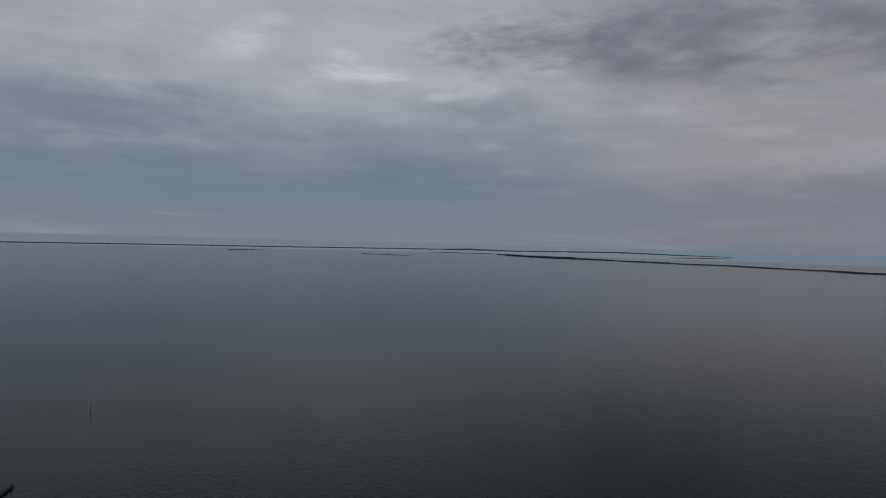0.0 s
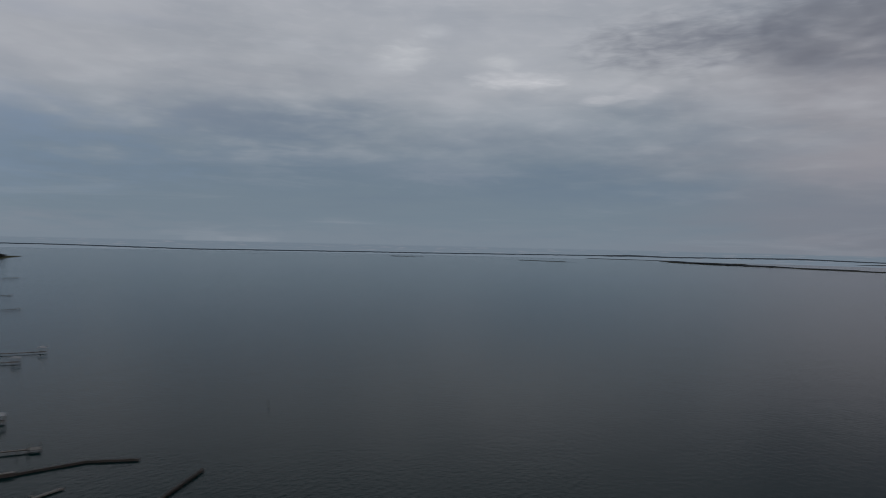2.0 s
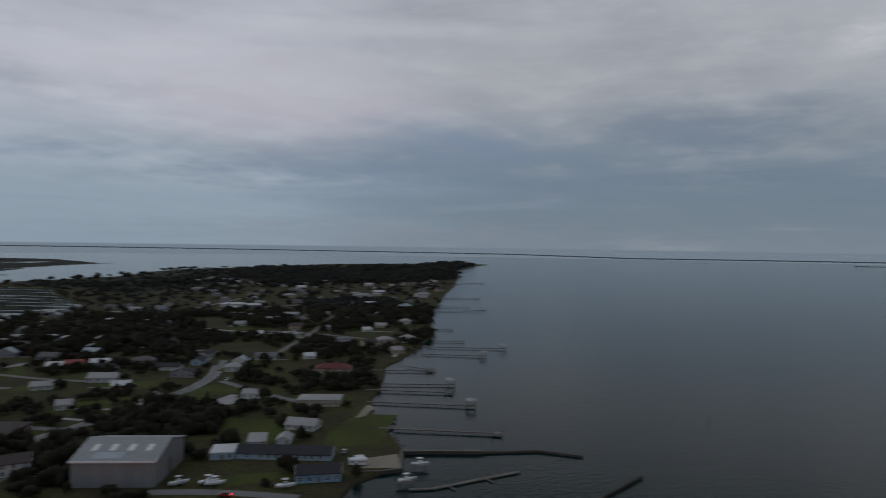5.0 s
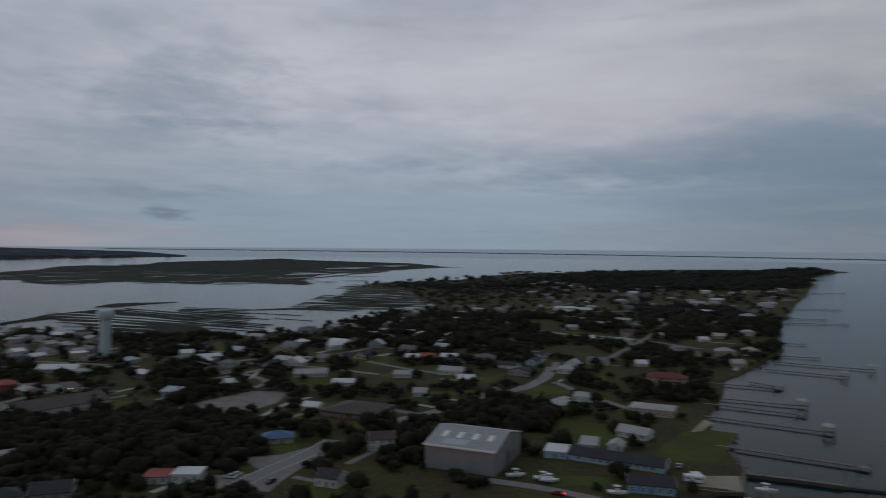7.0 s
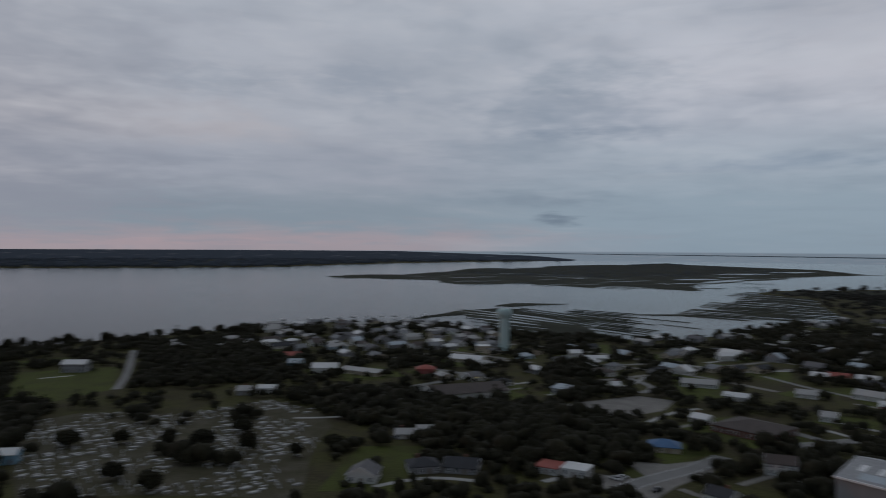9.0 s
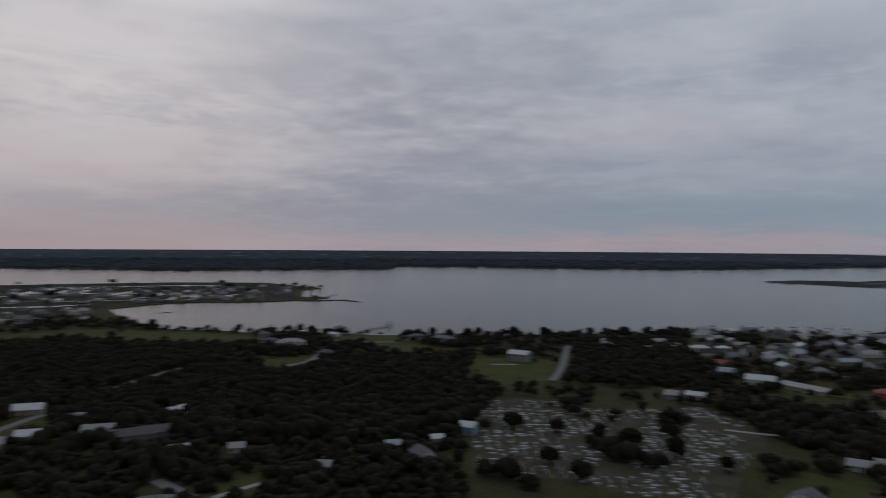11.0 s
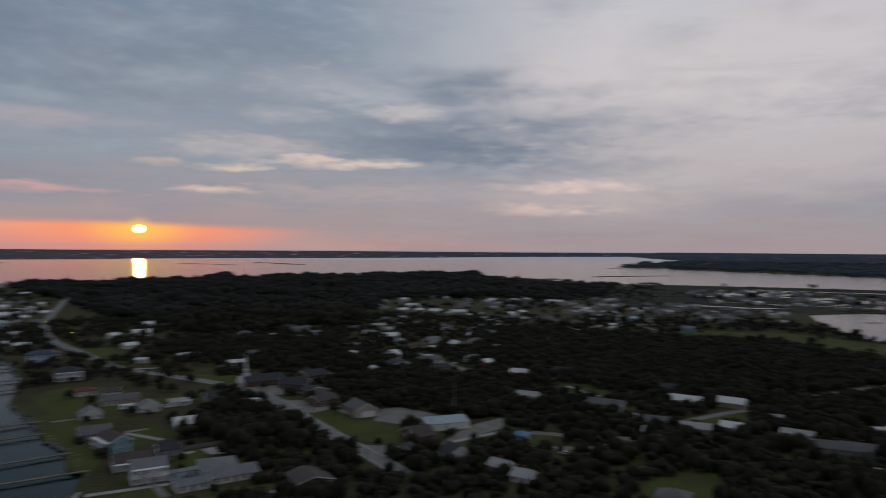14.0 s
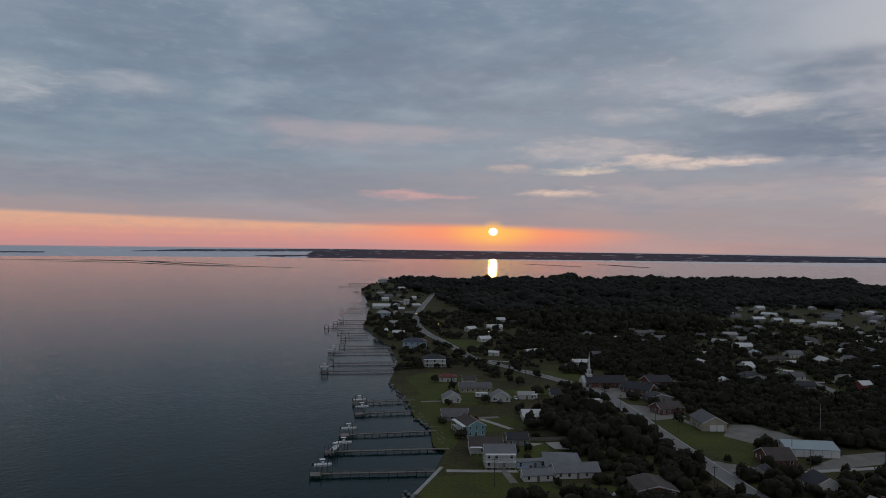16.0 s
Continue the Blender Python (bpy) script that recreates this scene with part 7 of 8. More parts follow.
def car(b, d, colour, turn=None):
    t = new("car")
    pick = random.Random(int(b * 77 + d))
    turn = AXIS + pick.choice((0, 90, 180)) + pick.uniform(-10, 10) if turn is None else turn
    p = plan(b, d, 1.16)
    FOOT.append((p.x, p.y, 3.0))
    t.matrix_world = Matrix.Translation(p) @ pose(0, 0, 0, 0, 0, turn)
    bm = bmesh.new()
    prism(bm, [(-2.3, 0.3), (2.3, 0.3), (2.35, 0.75), (1.2, 0.98), (-2.2, 1.0), (-2.35, 0.7)], -0.9, 0.9)
    bmesh.ops.rotate(bm, verts=bm.verts, matrix=Matrix.Rotation(-math.pi / 2, 3, "Z"))
    bmesh.ops.bevel(bm, geom=bm.edges[:], offset=0.06, segments=1, affect="EDGES")
    part("body", bm, BODY[colour], t)
    bm = bmesh.new()
    prism(bm, [(-1.9, 0.98), (1.1, 0.98), (0.45, 1.5), (-1.3, 1.52)], -0.78, 0.78)
    bmesh.ops.rotate(bm, verts=bm.verts, matrix=Matrix.Rotation(-math.pi / 2, 3, "Z"))
    part("glasshouse", bm, PANE, t, "dark glazed cabin")
    bm = bmesh.new()
    box(bm, -1.3, 0.45, -0.7, 0.7, 1.5, 1.56)
    part("roof_panel", bm, BODY[colour], t)
    for x in (-1.4, 1.4):
        for y in (-0.82, 0.82):
            bm = bmesh.new()
            pole(bm, 0, 0, -0.11, 0.11, 0.34, n=14)
            bmesh.ops.rotate(bm, verts=bm.verts, matrix=Matrix.Rotation(math.pi / 2, 3, "X"))
            part("wheel", bm, TYRE, t).matrix_local = Matrix.Translation((x, y, 0.34))
    if colour == "red":
        bm = bmesh.new()
        box(bm, -2.42, -2.34, -0.8, 0.8, 0.7, 0.95)
        part("tail_light", bm, TAIL, t, "lit red tail light")
    tagged(t, {"white": "white", "dark": "black", "silver": "silver-grey", "red": "dark red"}[colour] + " parked car beside the houses", "car", "parked cars")


def trailer(b, d, turn):
    t = new("camper_trailer")
    t.matrix_world = Matrix.Translation(plan(b, d, 1.1)) @ pose(0, 0, 0, 0, 0, b + turn)
    bm = bmesh.new()
    prism(bm, [(-1.2, 0.5), (1.2, 0.5), (1.2, 2.6), (0.9, 2.9), (-0.9, 2.9), (-1.2, 2.6)], -3.5, 3.5)
    part("body", bm, GELCOAT, t)
    for x in (-2, 0.6, 2.2):
        bm = bmesh.new()
        box(bm, x - 0.5, x + 0.5, -1.23, -1.19, 1.5, 2.1)
        part("window", bm, PANE, t)
    for x in (-0.5, 0.4):
        for y in (-1.0, 1.0):
            bm = bmesh.new()
            pole(bm, 0, 0, -0.1, 0.1, 0.36, n=12)
            bmesh.ops.rotate(bm, verts=bm.verts, matrix=Matrix.Rotation(math.pi / 2, 3, "X"))
            part("wheel", bm, TYRE, t).matrix_local = Matrix.Translation((x, y, 0.36))
    tagged(t, "white camper trailer parked beside a house", "trailer")


def utility_pole(b, d, high, mast=False):
    t = new("radio_mast" if mast else "utility_pole")
    t.matrix_world = Matrix.Translation(plan(b, d, 0.9)) @ pose(0, 0, 0, 0, 0, AXIS + 90)
    bm = bmesh.new()
    pole(bm, 0, 0, -0.5, high, 0.2 if mast else 0.16, 0.1)
    part("pole", bm, STEEL if mast else PILE, t)
    if not mast:
        for z in (high - 0.6, high - 1.5):
            bm = bmesh.new()
            box(bm, -1.2, 1.2, -0.06, 0.06, z - 0.06, z + 0.06)
            part("crossarm", bm, PILE, t)
    tagged(t, "tall thin steel mast behind the storage building" if mast else "dark wooden utility pole beside the road", "mast" if mast else "pole", "utility poles")


def lamp_post(b, d, colour, high):
    t = new("street_lamp")
    t.matrix_world = Matrix.Translation(plan(b, d, 0.9))
    bm = bmesh.new()
    pole(bm, 0, 0, -0.3, high, 0.1, 0.07)
    part("post", bm, STEEL, t)
    bm = bmesh.new()
    size = max(0.35, d / 1259 * 1.1)
    bmesh.ops.create_icosphere(bm, subdivisions=2, radius=size * 0.5, matrix=Matrix.Translation((0, 0, high + size * 0.4)))
    part("lantern", bm, LAMPS[colour], t, "lit lamp")
    tagged(t, f"lit {colour} lamp on a post by a building", "lamp", "outdoor lamps")


car(202.63, 374, 'white')
car(210.24, 410, 'white')
car(211.45, 398, 'dark')
car(211.91, 402, 'white')
car(190.84, 576, 'white')
car(189.84, 571, 'silver')
car(198.80, 417, 'silver')
car(198.46, 420, 'white')
car(216.83, 658, 'silver')
car(188.58, 604, 'silver')
car(217.88, 653, 'silver')
car(63.63, 252, 'red')
car(86.43, 266, 'dark')
car(89.00, 277, 'white')
car(76.61, 297, 'white')
car(63.49, 463, 'white')
car(54.47, 296, 'silver')
car(89.50, 275, 'white')
car(107.00, 324, 'silver')
car(175.26, 331, 'white')
car(176.12, 318, 'silver')
car(179.30, 304, 'white')
car(183.60, 406, 'silver')
car(140.64, 297, 'white')
trailer(212.95, 412, 0)
trailer(208.98, 413, 0)
trailer(190.22, 559, 0)
trailer(53.37, 279, 0)
boat(223.57, 337, 0)
boat(223.96, 313, 0)
boat(224.63, 305, 70)
boat(225.59, 282, 0)
boat(222.75, 399, 0)
boat(222.56, 382, 0)
boat(224.22, 828, 0)
boat(224.86, 600, 0)
boat(225.51, 509, 0)
boat(48.38, 278, 0)
boat(49.43, 259, 20)
boat(66.96, 268, 10)
boat(64.78, 266, 0)
boat(64.32, 264, 0)
boat(59.01, 256, 0)
utility_pole(202.06, 366, 14.6)
utility_pole(199.42, 337, 18.2)
utility_pole(195.10, 281, 7.6)
utility_pole(193.39, 294, 4.7)
utility_pole(210.25, 345, 6.0)
utility_pole(211.82, 259, 10.7)
utility_pole(189.91, 338, 12.1)
utility_pole(188.69, 313, 9.9)
utility_pole(188.12, 363, 18.2, mast=True)
utility_pole(197.74, 354, 9.9)
utility_pole(209.46, 487, 9.7)
utility_pole(74.35, 413, 9.8)
utility_pole(66.21, 427, 9.5)
lamp_post(195.84, 373, 'warm', 4.4)
lamp_post(216.48, 764, 'yellow', 3.8)
lamp_post(214.25, 737, 'yellow', 3.8)
lamp_post(218.31, 878, 'yellow', 4.1)
lamp_post(212.43, 703, 'warm', 3.7)
lamp_post(190.81, 2230, 'white', 7.3)
lamp_post(172.42, 353, 'orange', 3.1)
lamp_post(165.97, 265, 'orange', 2.8)
lamp_post(160.92, 372, 'warm', 2.9)
lamp_post(100.52, 457, 'yellow', 3.8)

for b, d, turn in ((115.9, 850, 10), (113.9, 862, 60), (112.6, 866, 0), (111.5, 868, 30), (110.4, 878, 0), (109.3, 884, 80), (108.2, 884, 0), (107.1, 885, 20), (117.0, 800, 0), (105.8, 880, 0), (104.6, 900, 40)):
    boat(b, d, turn)
fence = new("board_fence")
fence.matrix_world = Matrix.Translation(plan(209.0, 322, 1.0))
run = plan(205.7, 328) - plan(209.0, 322)
fence.matrix_world = fence.matrix_world @ Matrix.Rotation(math.atan2(run.y, run.x), 4, "Z")
for i in range(int(run.length / 2.4)):
    bm = bmesh.new()
    box(bm, i * 2.4, i * 2.4 + 2.3, -0.04, 0.04, 0.05, 1.75)
    part("panel", bm, WOOD, fence)
    bm = bmesh.new()
    box(bm, i * 2.4 - 0.07, i * 2.4 + 0.07, 0.045, 0.19, -0.3, 1.9)
    part("post", bm, WOOD, fence)
tagged(fence, "long weathered board fence behind a paved yard", "fence")

# ---------------------------------------------------------------- cemetery
upright, ledger = bmesh.new(), bmesh.new()
box(upright, -0.5, 0.5, -0.11, 0.11, -0.1, 0.85)
box(upright, -0.62, 0.62, -0.22, 0.22, -0.1, 0.18)
bmesh.ops.bevel(upright, geom=upright.edges[:], offset=0.03, segments=1, affect="EDGES")
box(ledger, -0.55, 0.55, -1.1, 1.1, -0.1, 0.35)
bmesh.ops.bevel(ledger, geom=ledger.edges[:], offset=0.04, segments=1, affect="EDGES")
GRAVE_MESHES = []
for g in (upright, ledger):
    me = bpy.data.meshes.new("gravestone")
    g.to_mesh(me)
    g.free()
    me.materials.append(GRAVE)
    GRAVE_MESHES.append(me)
rng = random.Random(8)
yard = ragged(CEMETERY, 20, 0, 0)
rows = []
ax, ay = math.cos(radians(AXIS)), math.sin(radians(AXIS))
cx, cy = (sum(c) / len(yard) for c in zip(*yard))
for i in range(-22, 23):
    for j in range(-30, 31):
        u, v = i * 5.2 + rng.uniform(-1.3, 1.3), j * 2.6 + rng.uniform(-1.2, 1.2)
        rows.append((cx + u * ax - v * ay, cy + u * ay + v * ax))
rows = [r for r, ok in zip(rows, inside(yard, *np.array(rows).T)) if ok and noise.noise((r[0] / 25, r[1] / 25, 4)) > 0.18 * noise.noise((r[0] / 7, r[1] / 7, 2)) - 0.24]
rng.shuffle(rows)
for x, y in rows[:300]:
    ob = new("gravestone", rng.choice(GRAVE_MESHES))
    ob.matrix_world = Matrix.Translation((x, y, 1.03)) @ pose(0, 0, 0, rng.uniform(-4, 4), 0, AXIS + 90 + rng.uniform(-5, 5)) @ Matrix.Scale(rng.uniform(0.9, 1.8), 4)
    tagged(ob, "pale weathered gravestone in rough cemetery grass", "gravestone", "cemetery stones")

vs, fs = [], []
for x, y in rows[300:760]:
    me = rng.choice(GRAVE_MESHES)
    m = Matrix.Translation((x, y, 1.03)) @ pose(0, 0, 0, rng.uniform(-4, 4), 0, AXIS + 90 + rng.uniform(-5, 5)) @ Matrix.Scale(rng.uniform(0.8, 1.6), 4)
    n = len(vs)
    vs += [m @ v.co for v in me.vertices]
    fs += [tuple(n + i for i in p.vertices) for p in me.polygons]
me = bpy.data.meshes.new("gravestones")
me.from_pydata(vs, [], fs)
me.materials.append(GRAVE)
tagged(new("gravestones", me), "further rows of pale weathered gravestones", "gravestones", kind="stuff")

# ---------------------------------------------------------------- plots: a lawn and a drive beside many houses
rng = random.Random(31)
LAWN_GAPS = []
for i, (x, y, r) in enumerate(list(FOOT)):
    b, d = polar(x, y)
    if d < 235 or d > 1000 or 118 < b < 178:
        continue
    east = b < 118
    if r > 5 and rng.random() < (0.55 if east else 0.3):
        w, a0 = r + rng.uniform(0, 5), radians(AXIS)
        ox, oy = rng.uniform(-6, 6), rng.uniform(-6, 6)
        corner = []
        for u, v in ((-w, -w * 0.8), (w * 0.9, -w), (w, w * 0.9), (-w * 0.8, w)):
            corner.append(polar(x + ox + u * math.cos(a0) - v * math.sin(a0), y + oy + u * math.sin(a0) + v * math.cos(a0)))
        if all(inside(ISLAND, np.array([plan(*c).x]), np.array([plan(*c).y]))[0] for c in corner) and max(c[0] for c in corner) - min(c[0] for c in corner) < 90:
            o = ragged(corner, 5.0, 2.2, 300.0 + i)
            CLEAR.append(o)
            sheet("ground_lawn", o, 1.035 + 0.0002 * i, LAWN, "mown green lawn round a house", "lawn", skirt=0.3, under=0.25)
    if r > 5 and rng.random() < (0.4 if east else 0.25):
        a = radians(AXIS + rng.choice((0, 90, 180, 270)))
        p, q = [(x + math.cos(a) * k, y + math.sin(a) * k) for k in (r * 0.5, r + rng.uniform(8, 20))]
        if inside(ISLAND, np.array([q[0]]), np.array([q[1]]))[0]:
            road([polar(*p), polar(*q)], 2.8, CONCRETE if rng.random() < 0.5 else GRAVEL, 1.17, "driveway", "pale driveway beside a house")

# ---------------------------------------------------------------- woods and garden trees
WOODS = []
WOODS.append([(194.5, 2265), (186.0, 1826), (186.0, 1189), (194.5, 1206)])
WOODS.append([(186.4, 760), (169.1, 722), (152.9, 645), (150.9, 554), (156.4, 535), (162.8, 477), (175.3, 452), (183.6, 533), (186.3, 582)])
WOODS.append([(172.7, 439), (161.8, 453), (156.0, 523), (145.1, 563), (133.0, 491), (132.9, 398), (136.5, 323), (142.2, 321), (148.5, 323), (157.3, 337), (160.9, 363)])
WOODS.append([(194.5, 492), (184.0, 452), (182.0, 375), (189.3, 382), (194.5, 394)])
WOODS.append([(221.3, 1784), (206.4, 1973), (186.6, 2342), (184.5, 1716), (184.5, 1313), (193.9, 1168), (195.4, 797), (206.4, 693), (211.3, 822), (215.4, 1015), (217.0, 1212)])
WOODS.append([(197.2, 441), (193.8, 462), (189.3, 464), (184.2, 473), (184.1, 371), (188.2, 369), (190.7, 395), (195.3, 388)])
WOODS.append([(207.9, 391), (205.0, 410), (203.0, 382), (199.8, 342), (199.0, 320), (202.8, 309), (205.8, 313), (208.1, 350)])
WOODS.append([(211.3, 659), (197.8, 709), (196.2, 591), (200.7, 520), (204.1, 522), (208.1, 565), (211.3, 589)])
WOODS.append([(63.2, 2005), (54.6, 2413), (46.9, 2759), (45.9, 2049), (46.5, 1697), (60.6, 1352)])
WOODS.append([(57.3, 1012), (51.4, 1109), (47.8, 832), (51.0, 733), (57.1, 747)])
WOODS.append([(71.0, 378), (64.9, 397), (62.6, 349), (64.9, 336), (71.2, 353)])
WOODS.append([(104.8, 414), (98.5, 411), (93.1, 384), (88.6, 352), (88.5, 285), (95.8, 305), (101.4, 296), (104.8, 298)])
WOODS.append([(83.0, 666), (72.2, 755), (67.6, 885), (64.9, 719), (67.6, 597), (77.6, 591)])
WOODS.append([(115.9, 427), (105.2, 427), (104.3, 363), (93.5, 411), (92.1, 349), (93.0, 285), (97.9, 274), (100.6, 312), (107.0, 341), (113.3, 367)])
WOODS.append([(126.2, 681), (118.1, 673), (117.2, 529), (121.0, 453), (126.2, 467)])
WOODS.append([(93.5, 555), (90.0, 549), (90.8, 431), (93.5, 397), (96.1, 500)])
WOODS.append([(186, 1300), (186, 1800), (180, 1760), (175.5, 1720), (176.5, 1300), (180, 1150)])
WOODS.append([(48.0, 2700), (45.8, 2350), (44.1, 2960), (46.6, 3040)])
CLEAR_NP = CLEAR[:]
ROAD_TREE, HOUSE_TREE = kdtree.KDTree(len(ROADS)), kdtree.KDTree(len(FOOT))
for i, (x, y, w) in enumerate(ROADS):
    ROAD_TREE.insert((x, y, 0), i)
for i, (x, y, r) in enumerate(FOOT):
    HOUSE_TREE.insert((x, y, 0), i)
ROAD_TREE.balance()
HOUSE_TREE.balance()


def free(q, gap, keep_off=True):
    """Which places lie clear of roads, houses and, but for garden trees, of lawns, yards and ponds."""
    ok = inside(ISLAND, q[:, 0], q[:, 1])
    for o in CLEAR_NP if keep_off else ():
        ok &= ~inside(o, q[:, 0], q[:, 1])
    for k, (x, y) in enumerate(q):
        if not ok[k]:
            continue
        if ROAD_TREE.find((x, y, 0))[2] < gap + 3.4:
            ok[k] = False
        elif any(dist < FOOT[h][2] * 0.75 + gap for _, h, dist in HOUSE_TREE.find_range((x, y, 0), 32)):
            ok[k] = False
    return q[ok]


def k_town(x, y):
    """Open plots in the village."""
    return noise.noise((x / 45, y / 45, 14)) > 0.12


def openness(x, y):
    """How bare the ground is: villages and the cemetery have few trees."""
    b, d = polar(x, y)
    if b < 56.5 and d < 420:
        return 0.9
    if b < 112 and 430 < d < 900 and k_town(x, y):
        return 0.05
    if 99 < b < 117.5 and d > 590:
        return 0.34
    if b > 207 and d < 500:
        return 0.24
    if 174 < b < 195 and 760 < d < 1250 or 148 < b < 172 and d > 1000:
        return 0.4 if b < 172 else -0.14
    if 112 < b < 135 and d < 418:
        return 0.32
    if 134 < b < 200 and d < 540:
        return -0.6
    if b < 84 and d > 850:
        return -0.3
    if b < 67 and d < 900:
        return 0.06
    return -0.26 if b > 118 else -0.3 if d < 430 else -0.14


spots = []
for i, corners in enumerate(WOODS):
    o = ragged(corners, 20.0, 8.0, 100.0 + i)
    px, py = np.array(o).T
    area = 0.5 * abs(np.sum(px * np.roll(py, 1) - py * np.roll(px, 1)))
    mid = math.hypot(px.mean(), py.mean())
    gap = 5.6 if mid < 700 else 9.0 if mid < 1200 else 14.5
    n = int(area / gap ** 2)
    box_area = (px.max() - px.min()) * (py.max() - py.min())
    q = free(scatter(o, int(n * box_area / area), 200 + i), 1.5)
    spots += [(x, y, 0.95 if mid < 700 else 1.35 if mid < 1200 else 1.9) for x, y in q]
rng = np.random.default_rng(77)
ring = np.concatenate([np.sqrt(rng.uniform(170 ** 2, 900 ** 2, 15000)), np.sqrt(rng.uniform(900 ** 2, 2600 ** 2, 13000)), np.sqrt(rng.uniform(240 ** 2, 900 ** 2, 7500)), np.sqrt(rng.uniform(230 ** 2, 640 ** 2, 5500))])
angle = np.radians(np.concatenate([rng.uniform(40, 228, 28000), rng.uniform(46, 120, 7500), rng.uniform(132, 206, 5500)]))
loose = free(np.stack([-ring * np.sin(angle), ring * np.cos(angle)], 1), 2.0)
dist = np.hypot(loose[:, 0], loose[:, 1])
keep = np.array([0.75 * noise.noise((x / 70, y / 70, 9)) + 0.6 * noise.noise((x / 19, y / 19, 5)) for x, y in loose])
far_of = np.clip((dist - 300) / 1500, 0, 1)
spots += [(x, y, 0.6 + 0.6 * abs(k) + 0.7 * f) for (x, y), k, f, r in zip(loose, keep, far_of, dist) if r > 170 and k > openness(x, y)]
rng = random.Random(19)
garden = []
for x, y, r in FOOT:
    b, d = polar(x, y)
    if 235 < d < 1000 and r > 4:
        for k in range(2 if b < 118 else 1):
            a, reach_out = rng.uniform(0, 6.283), r * 0.75 + rng.uniform(3.0, 8.0)
            garden.append((x + reach_out * math.cos(a), y + reach_out * math.sin(a)))
spots += [(x, y, rng.uniform(0.6, 0.95)) for x, y in free(np.array(garden), 2.4, False)]
spots.sort(key=lambda s: math.hypot(s[0], s[1]))
rng = random.Random(3)
SINGLES = spots[:280]
models = []
for k in range(6):
    t = new("tree")
    put("trunk", TRUNKS[k % 3], t, Matrix())
    put("crown", CROWNS[k], t, Matrix())
    tagged(t, "dark evergreen oak with a broad uneven crown", "tree", "garden trees")
    models.append(t)
NORTH_SHORE = [(150.4, 690), (147.1, 705), (144.9, 712), (138.8, 690), (137.5, 700), (134.7, 684), (133.8, 700), (133.0, 690), (139.5, 685), (136.2, 690), (131, 690), (128.6, 700), (126, 705), (122.4, 715), (119.5, 735)]
SINGLES += [(plan(b, d).x, plan(b, d).y, 1.25) for b, d in NORTH_SHORE]
CEMETERY_TREES = [(121.8, 325), (118.5, 311), (127.5, 342), (114.8, 300), (128.1, 290), (111.9, 309), (124.2, 330), (125.6, 272), (118.9, 345), (131.0, 347)]
SINGLES += [(plan(b, d).x, plan(b, d).y, 1.1) for b, d in CEMETERY_TREES]
for i, (x, y, s) in enumerate(SINGLES):
    m = Matrix.Translation((x, y, 1.0)) @ pose(0, 0, 0, 0, 0, rng.uniform(0, 360))
    if i < 6:
        models[i].matrix_world = m
    else:
        made = copy_thing(models[rng.randrange(6)], m)
        made.scale = (s * rng.uniform(0.8, 1.1),) * 3
rest = spots[280:]
near_w = [(x, y, 0.8, s) for x, y, s in rest if math.hypot(x, y) < 370]
mid_w = [(x, y, 0.8, s) for x, y, s in rest if 370 <= math.hypot(x, y) < 900]
far_w = [(x, y, 0.6, s * (0.85 + 0.8 * max(-0.4, noise.noise((x / 130, y / 130, 2))))) for x, y, s in rest if math.hypot(x, y) >= 900]
for k in range(0, len(near_w), 3000):
    joined("woodland", near_w[k:k + 3000], CROWNS_MID, "dark evergreen woodland and scrub between the houses", "woods")
for k in range(0, len(mid_w), 4000):
    joined("woodland", mid_w[k:k + 4000], CROWNS_OFF, "dark evergreen woodland and scrub between the houses", "woods")
CROWNS_LOW = [dome_mesh("crown_low", 60 + s, w, h, 0.2, 2, n, 8, 1.9, LEAF_FAR) for s, w, h, n in ((1, 11, 7, 6), (2, 14, 8, 7), (3, 10, 7.5, 6))]
joined("far_woodland", far_w, CROWNS_LOW, "dark woodland at the island's ends", "woods", LEAF_FAR)


def canopy(name, outline, count, seed, size, label, near=0.0):
    """Tree canopy of a far shore, denser where it lies nearer."""
    rng = np.random.default_rng(seed)
    pts = np.array(outline)
    r = np.hypot(pts[:, 0], pts[:, 1])
    bear = np.unwrap(np.radians([polar(x, y)[0] for x, y in outline]))
    b = rng.uniform(bear.min(), bear.max(), count)
    d = 1 / rng.uniform(1 / r.max(), 1 / r.min(), count)
    x, y = -d * np.sin(b), d * np.cos(b)
    ok = inside(outline, x, y)
    out = []
    for bx, by, dd in zip(x[ok], y[ok], d[ok]):
        p = lay(bx, by, 0.0)
        k = reach(dd) / dd
        out.append((p.x, p.y, p.z, size * k * (0.8 + dd / 6000)))
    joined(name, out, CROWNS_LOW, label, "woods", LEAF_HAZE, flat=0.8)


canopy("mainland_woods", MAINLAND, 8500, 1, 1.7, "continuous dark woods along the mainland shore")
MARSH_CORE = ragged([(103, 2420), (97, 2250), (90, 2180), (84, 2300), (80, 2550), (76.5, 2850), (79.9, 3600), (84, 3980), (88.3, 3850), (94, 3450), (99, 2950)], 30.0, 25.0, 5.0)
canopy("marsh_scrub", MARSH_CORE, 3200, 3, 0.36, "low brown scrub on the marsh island")


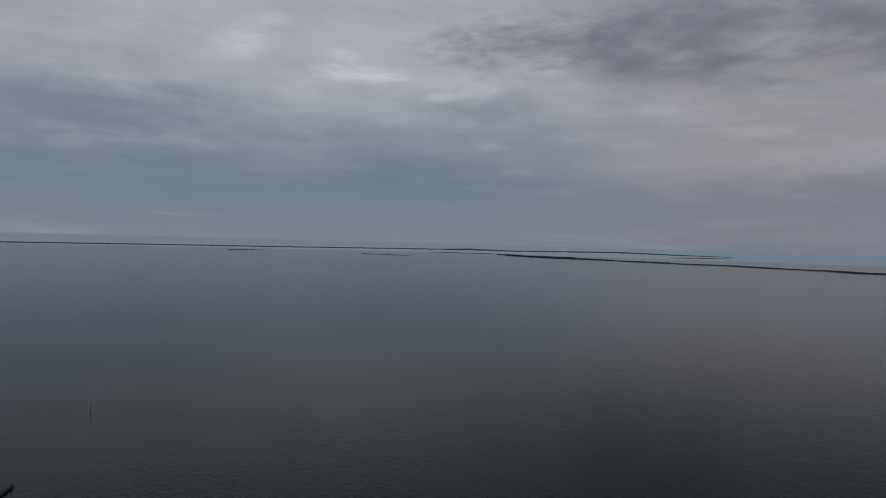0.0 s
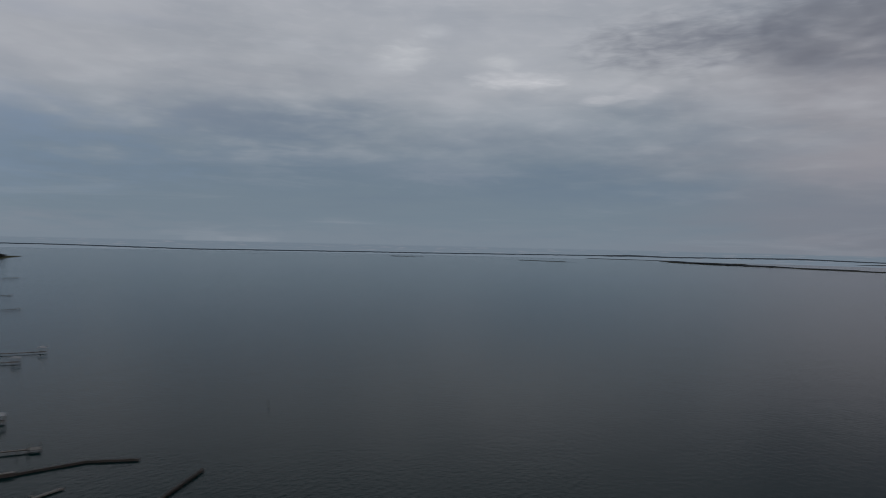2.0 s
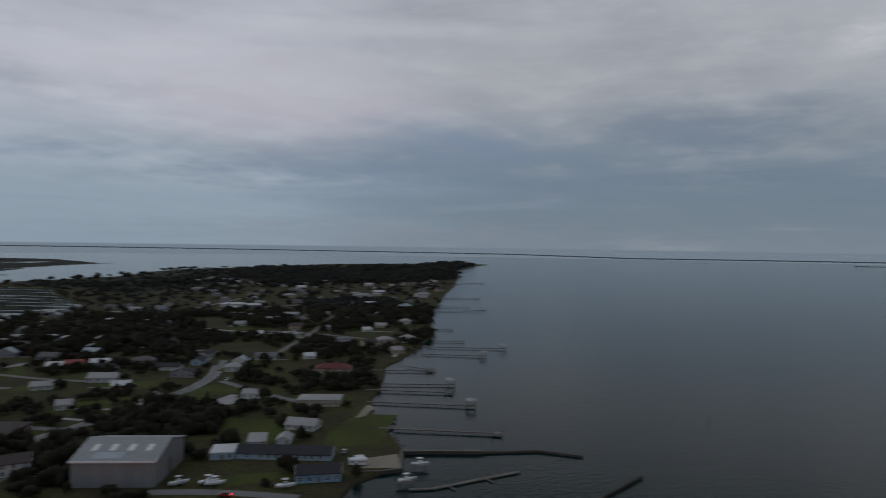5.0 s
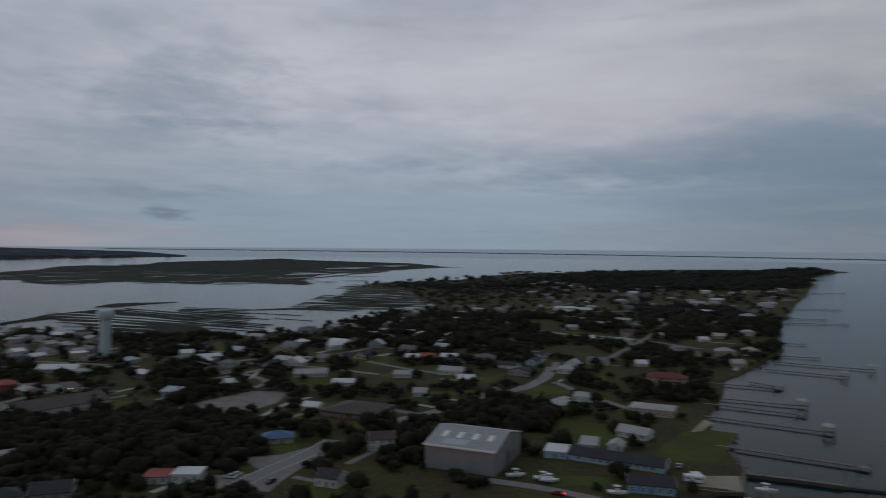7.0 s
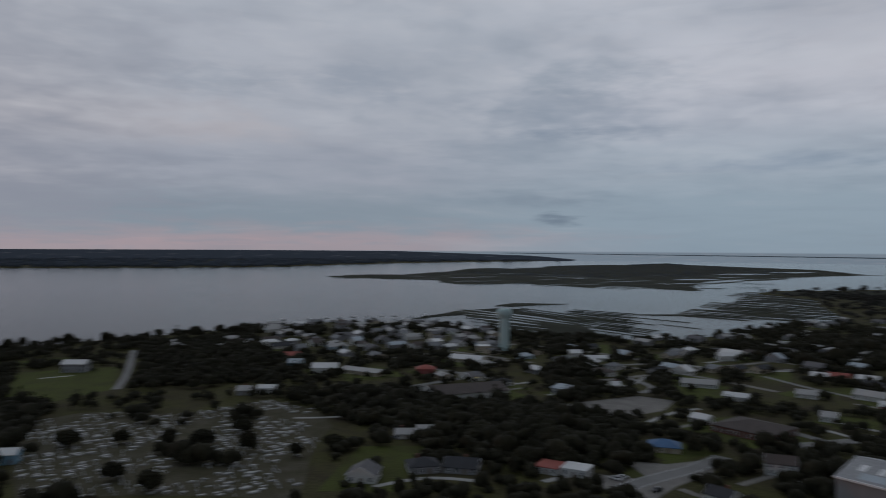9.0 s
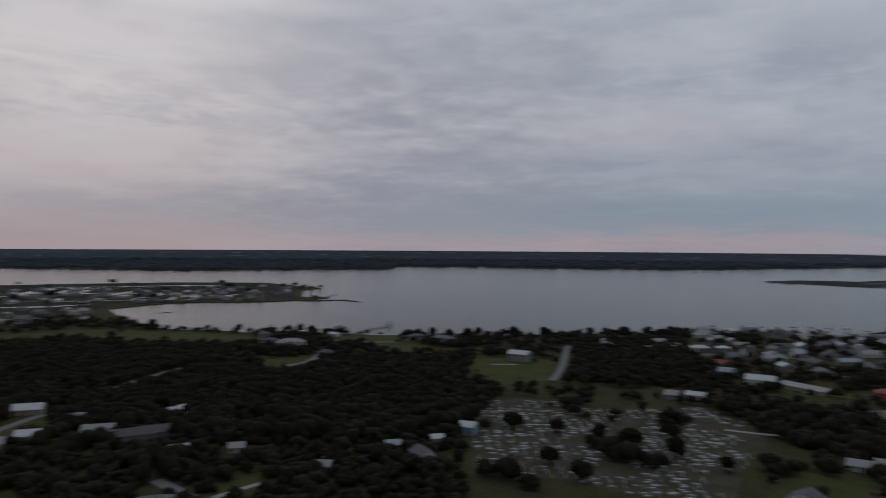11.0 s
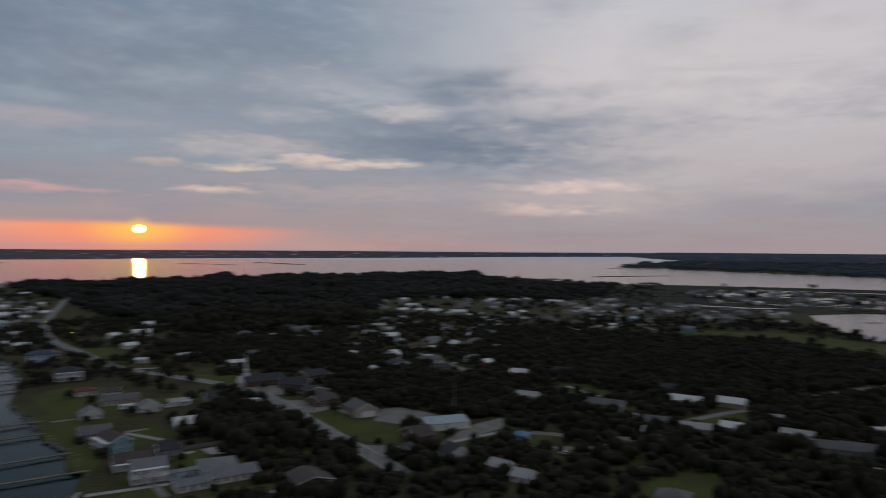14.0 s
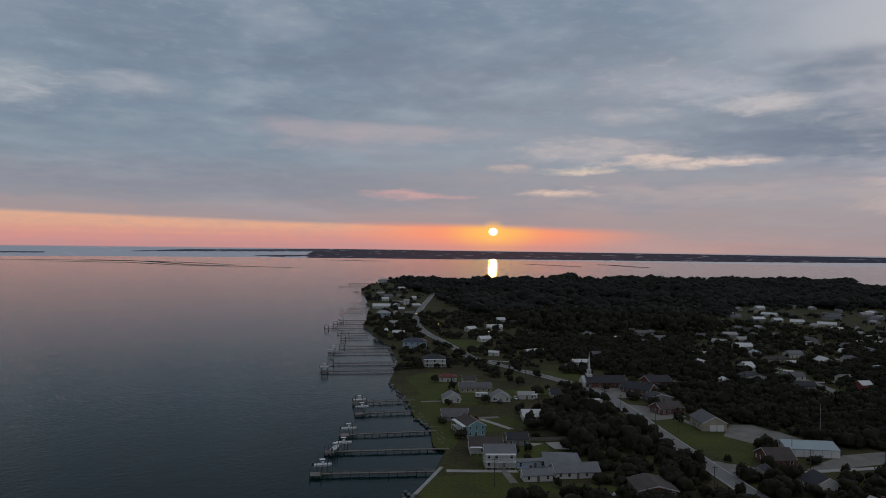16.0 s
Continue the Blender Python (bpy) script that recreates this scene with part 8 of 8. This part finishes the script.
def hedge(name, line, width, step, size, seed, label):
    """Scrub along a far strip of land."""
    rng = random.Random(seed)
    out = []
    for (b0, d0), (b1, d1) in zip(line, line[1:]):
        n = max(2, int((plan(b0, d0) - plan(b1, d1)).length / step))
        for j in range(n):
            s = (j + rng.random()) / n
            b, d = b0 + (b1 - b0) * s, d0 + (d1 - d0) * s + rng.uniform(-0.3, 0.3) * width
            if noise.noise((b * 2.5, seed, 0)) > -0.3:
                p, k = plan(b, d), reach(d) / d
                out.append((p.x, p.y, p.z, size * k * rng.uniform(0.6, 1.3)))
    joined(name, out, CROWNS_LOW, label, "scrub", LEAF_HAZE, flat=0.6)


HEIGHTS = [0.75, 0.9, 0.6, 0.2, 0.25]
for i, (line, width, seed) in enumerate(BARS):
    hedge("barrier_scrub", line, width * 0.5, 3.5, HEIGHTS[i], 10 + i, "low dark scrub on a far barrier island")
for i, (line, width) in enumerate(BARE):
    hedge("shoal_scrub", line, width * 0.4, 14.0, (0.12, 0.1, 0.1, 0.2, 0.22, 0.35, 0.3, 0.2)[i], 30 + i, "low dark scrub on a shoal")

hump = [(88.6, 3850), (86.5, 4200), (84.3, 3980)]
hedge("marsh_thicket", hump, 160, 7.0, 1.1, 61, "dense low thicket on the marsh island")
hedge("marsh_thicket", [(102, 2450), (97, 2350), (90, 2400), (82, 2600)], 200, 9.0, 0.4, 62, "dense low thicket on the marsh island")


def thicket(corners, count, size, seed, label, flat=0.7):
    """Low scrub over rough ground, clear of water, roads and houses."""
    o = ragged(corners, 20.0, 6.0, float(seed))
    q = free(scatter(o, count, seed), 1.0)
    rng = random.Random(seed)
    joined("scrub", [(x, y, 0.7, size * rng.uniform(0.5, 1.4)) for x, y in q if noise.noise((x / 40, y / 40, seed)) > -0.15], CROWNS_LOW, label, "scrub", LEAF_FAR, flat=flat)


thicket([(172, 1000), (164, 1030), (158, 1085), (151, 1088), (147, 1170), (145, 1210), (146, 1375), (150, 1530), (154, 1660), (160, 1820), (168, 1900), (177, 1880), (179, 1560), (177, 1260)], 2200, 0.5, 71, "low dark scrub between the canals and houses", 0.3)
thicket([(79.5, 1150), (78, 1500), (73, 1580), (68, 1820), (62, 2200), (60, 1900), (62, 1300), (66, 1000), (72, 850), (79, 900)], 3600, 0.75, 72, "dark scrub and small trees on rough ground")
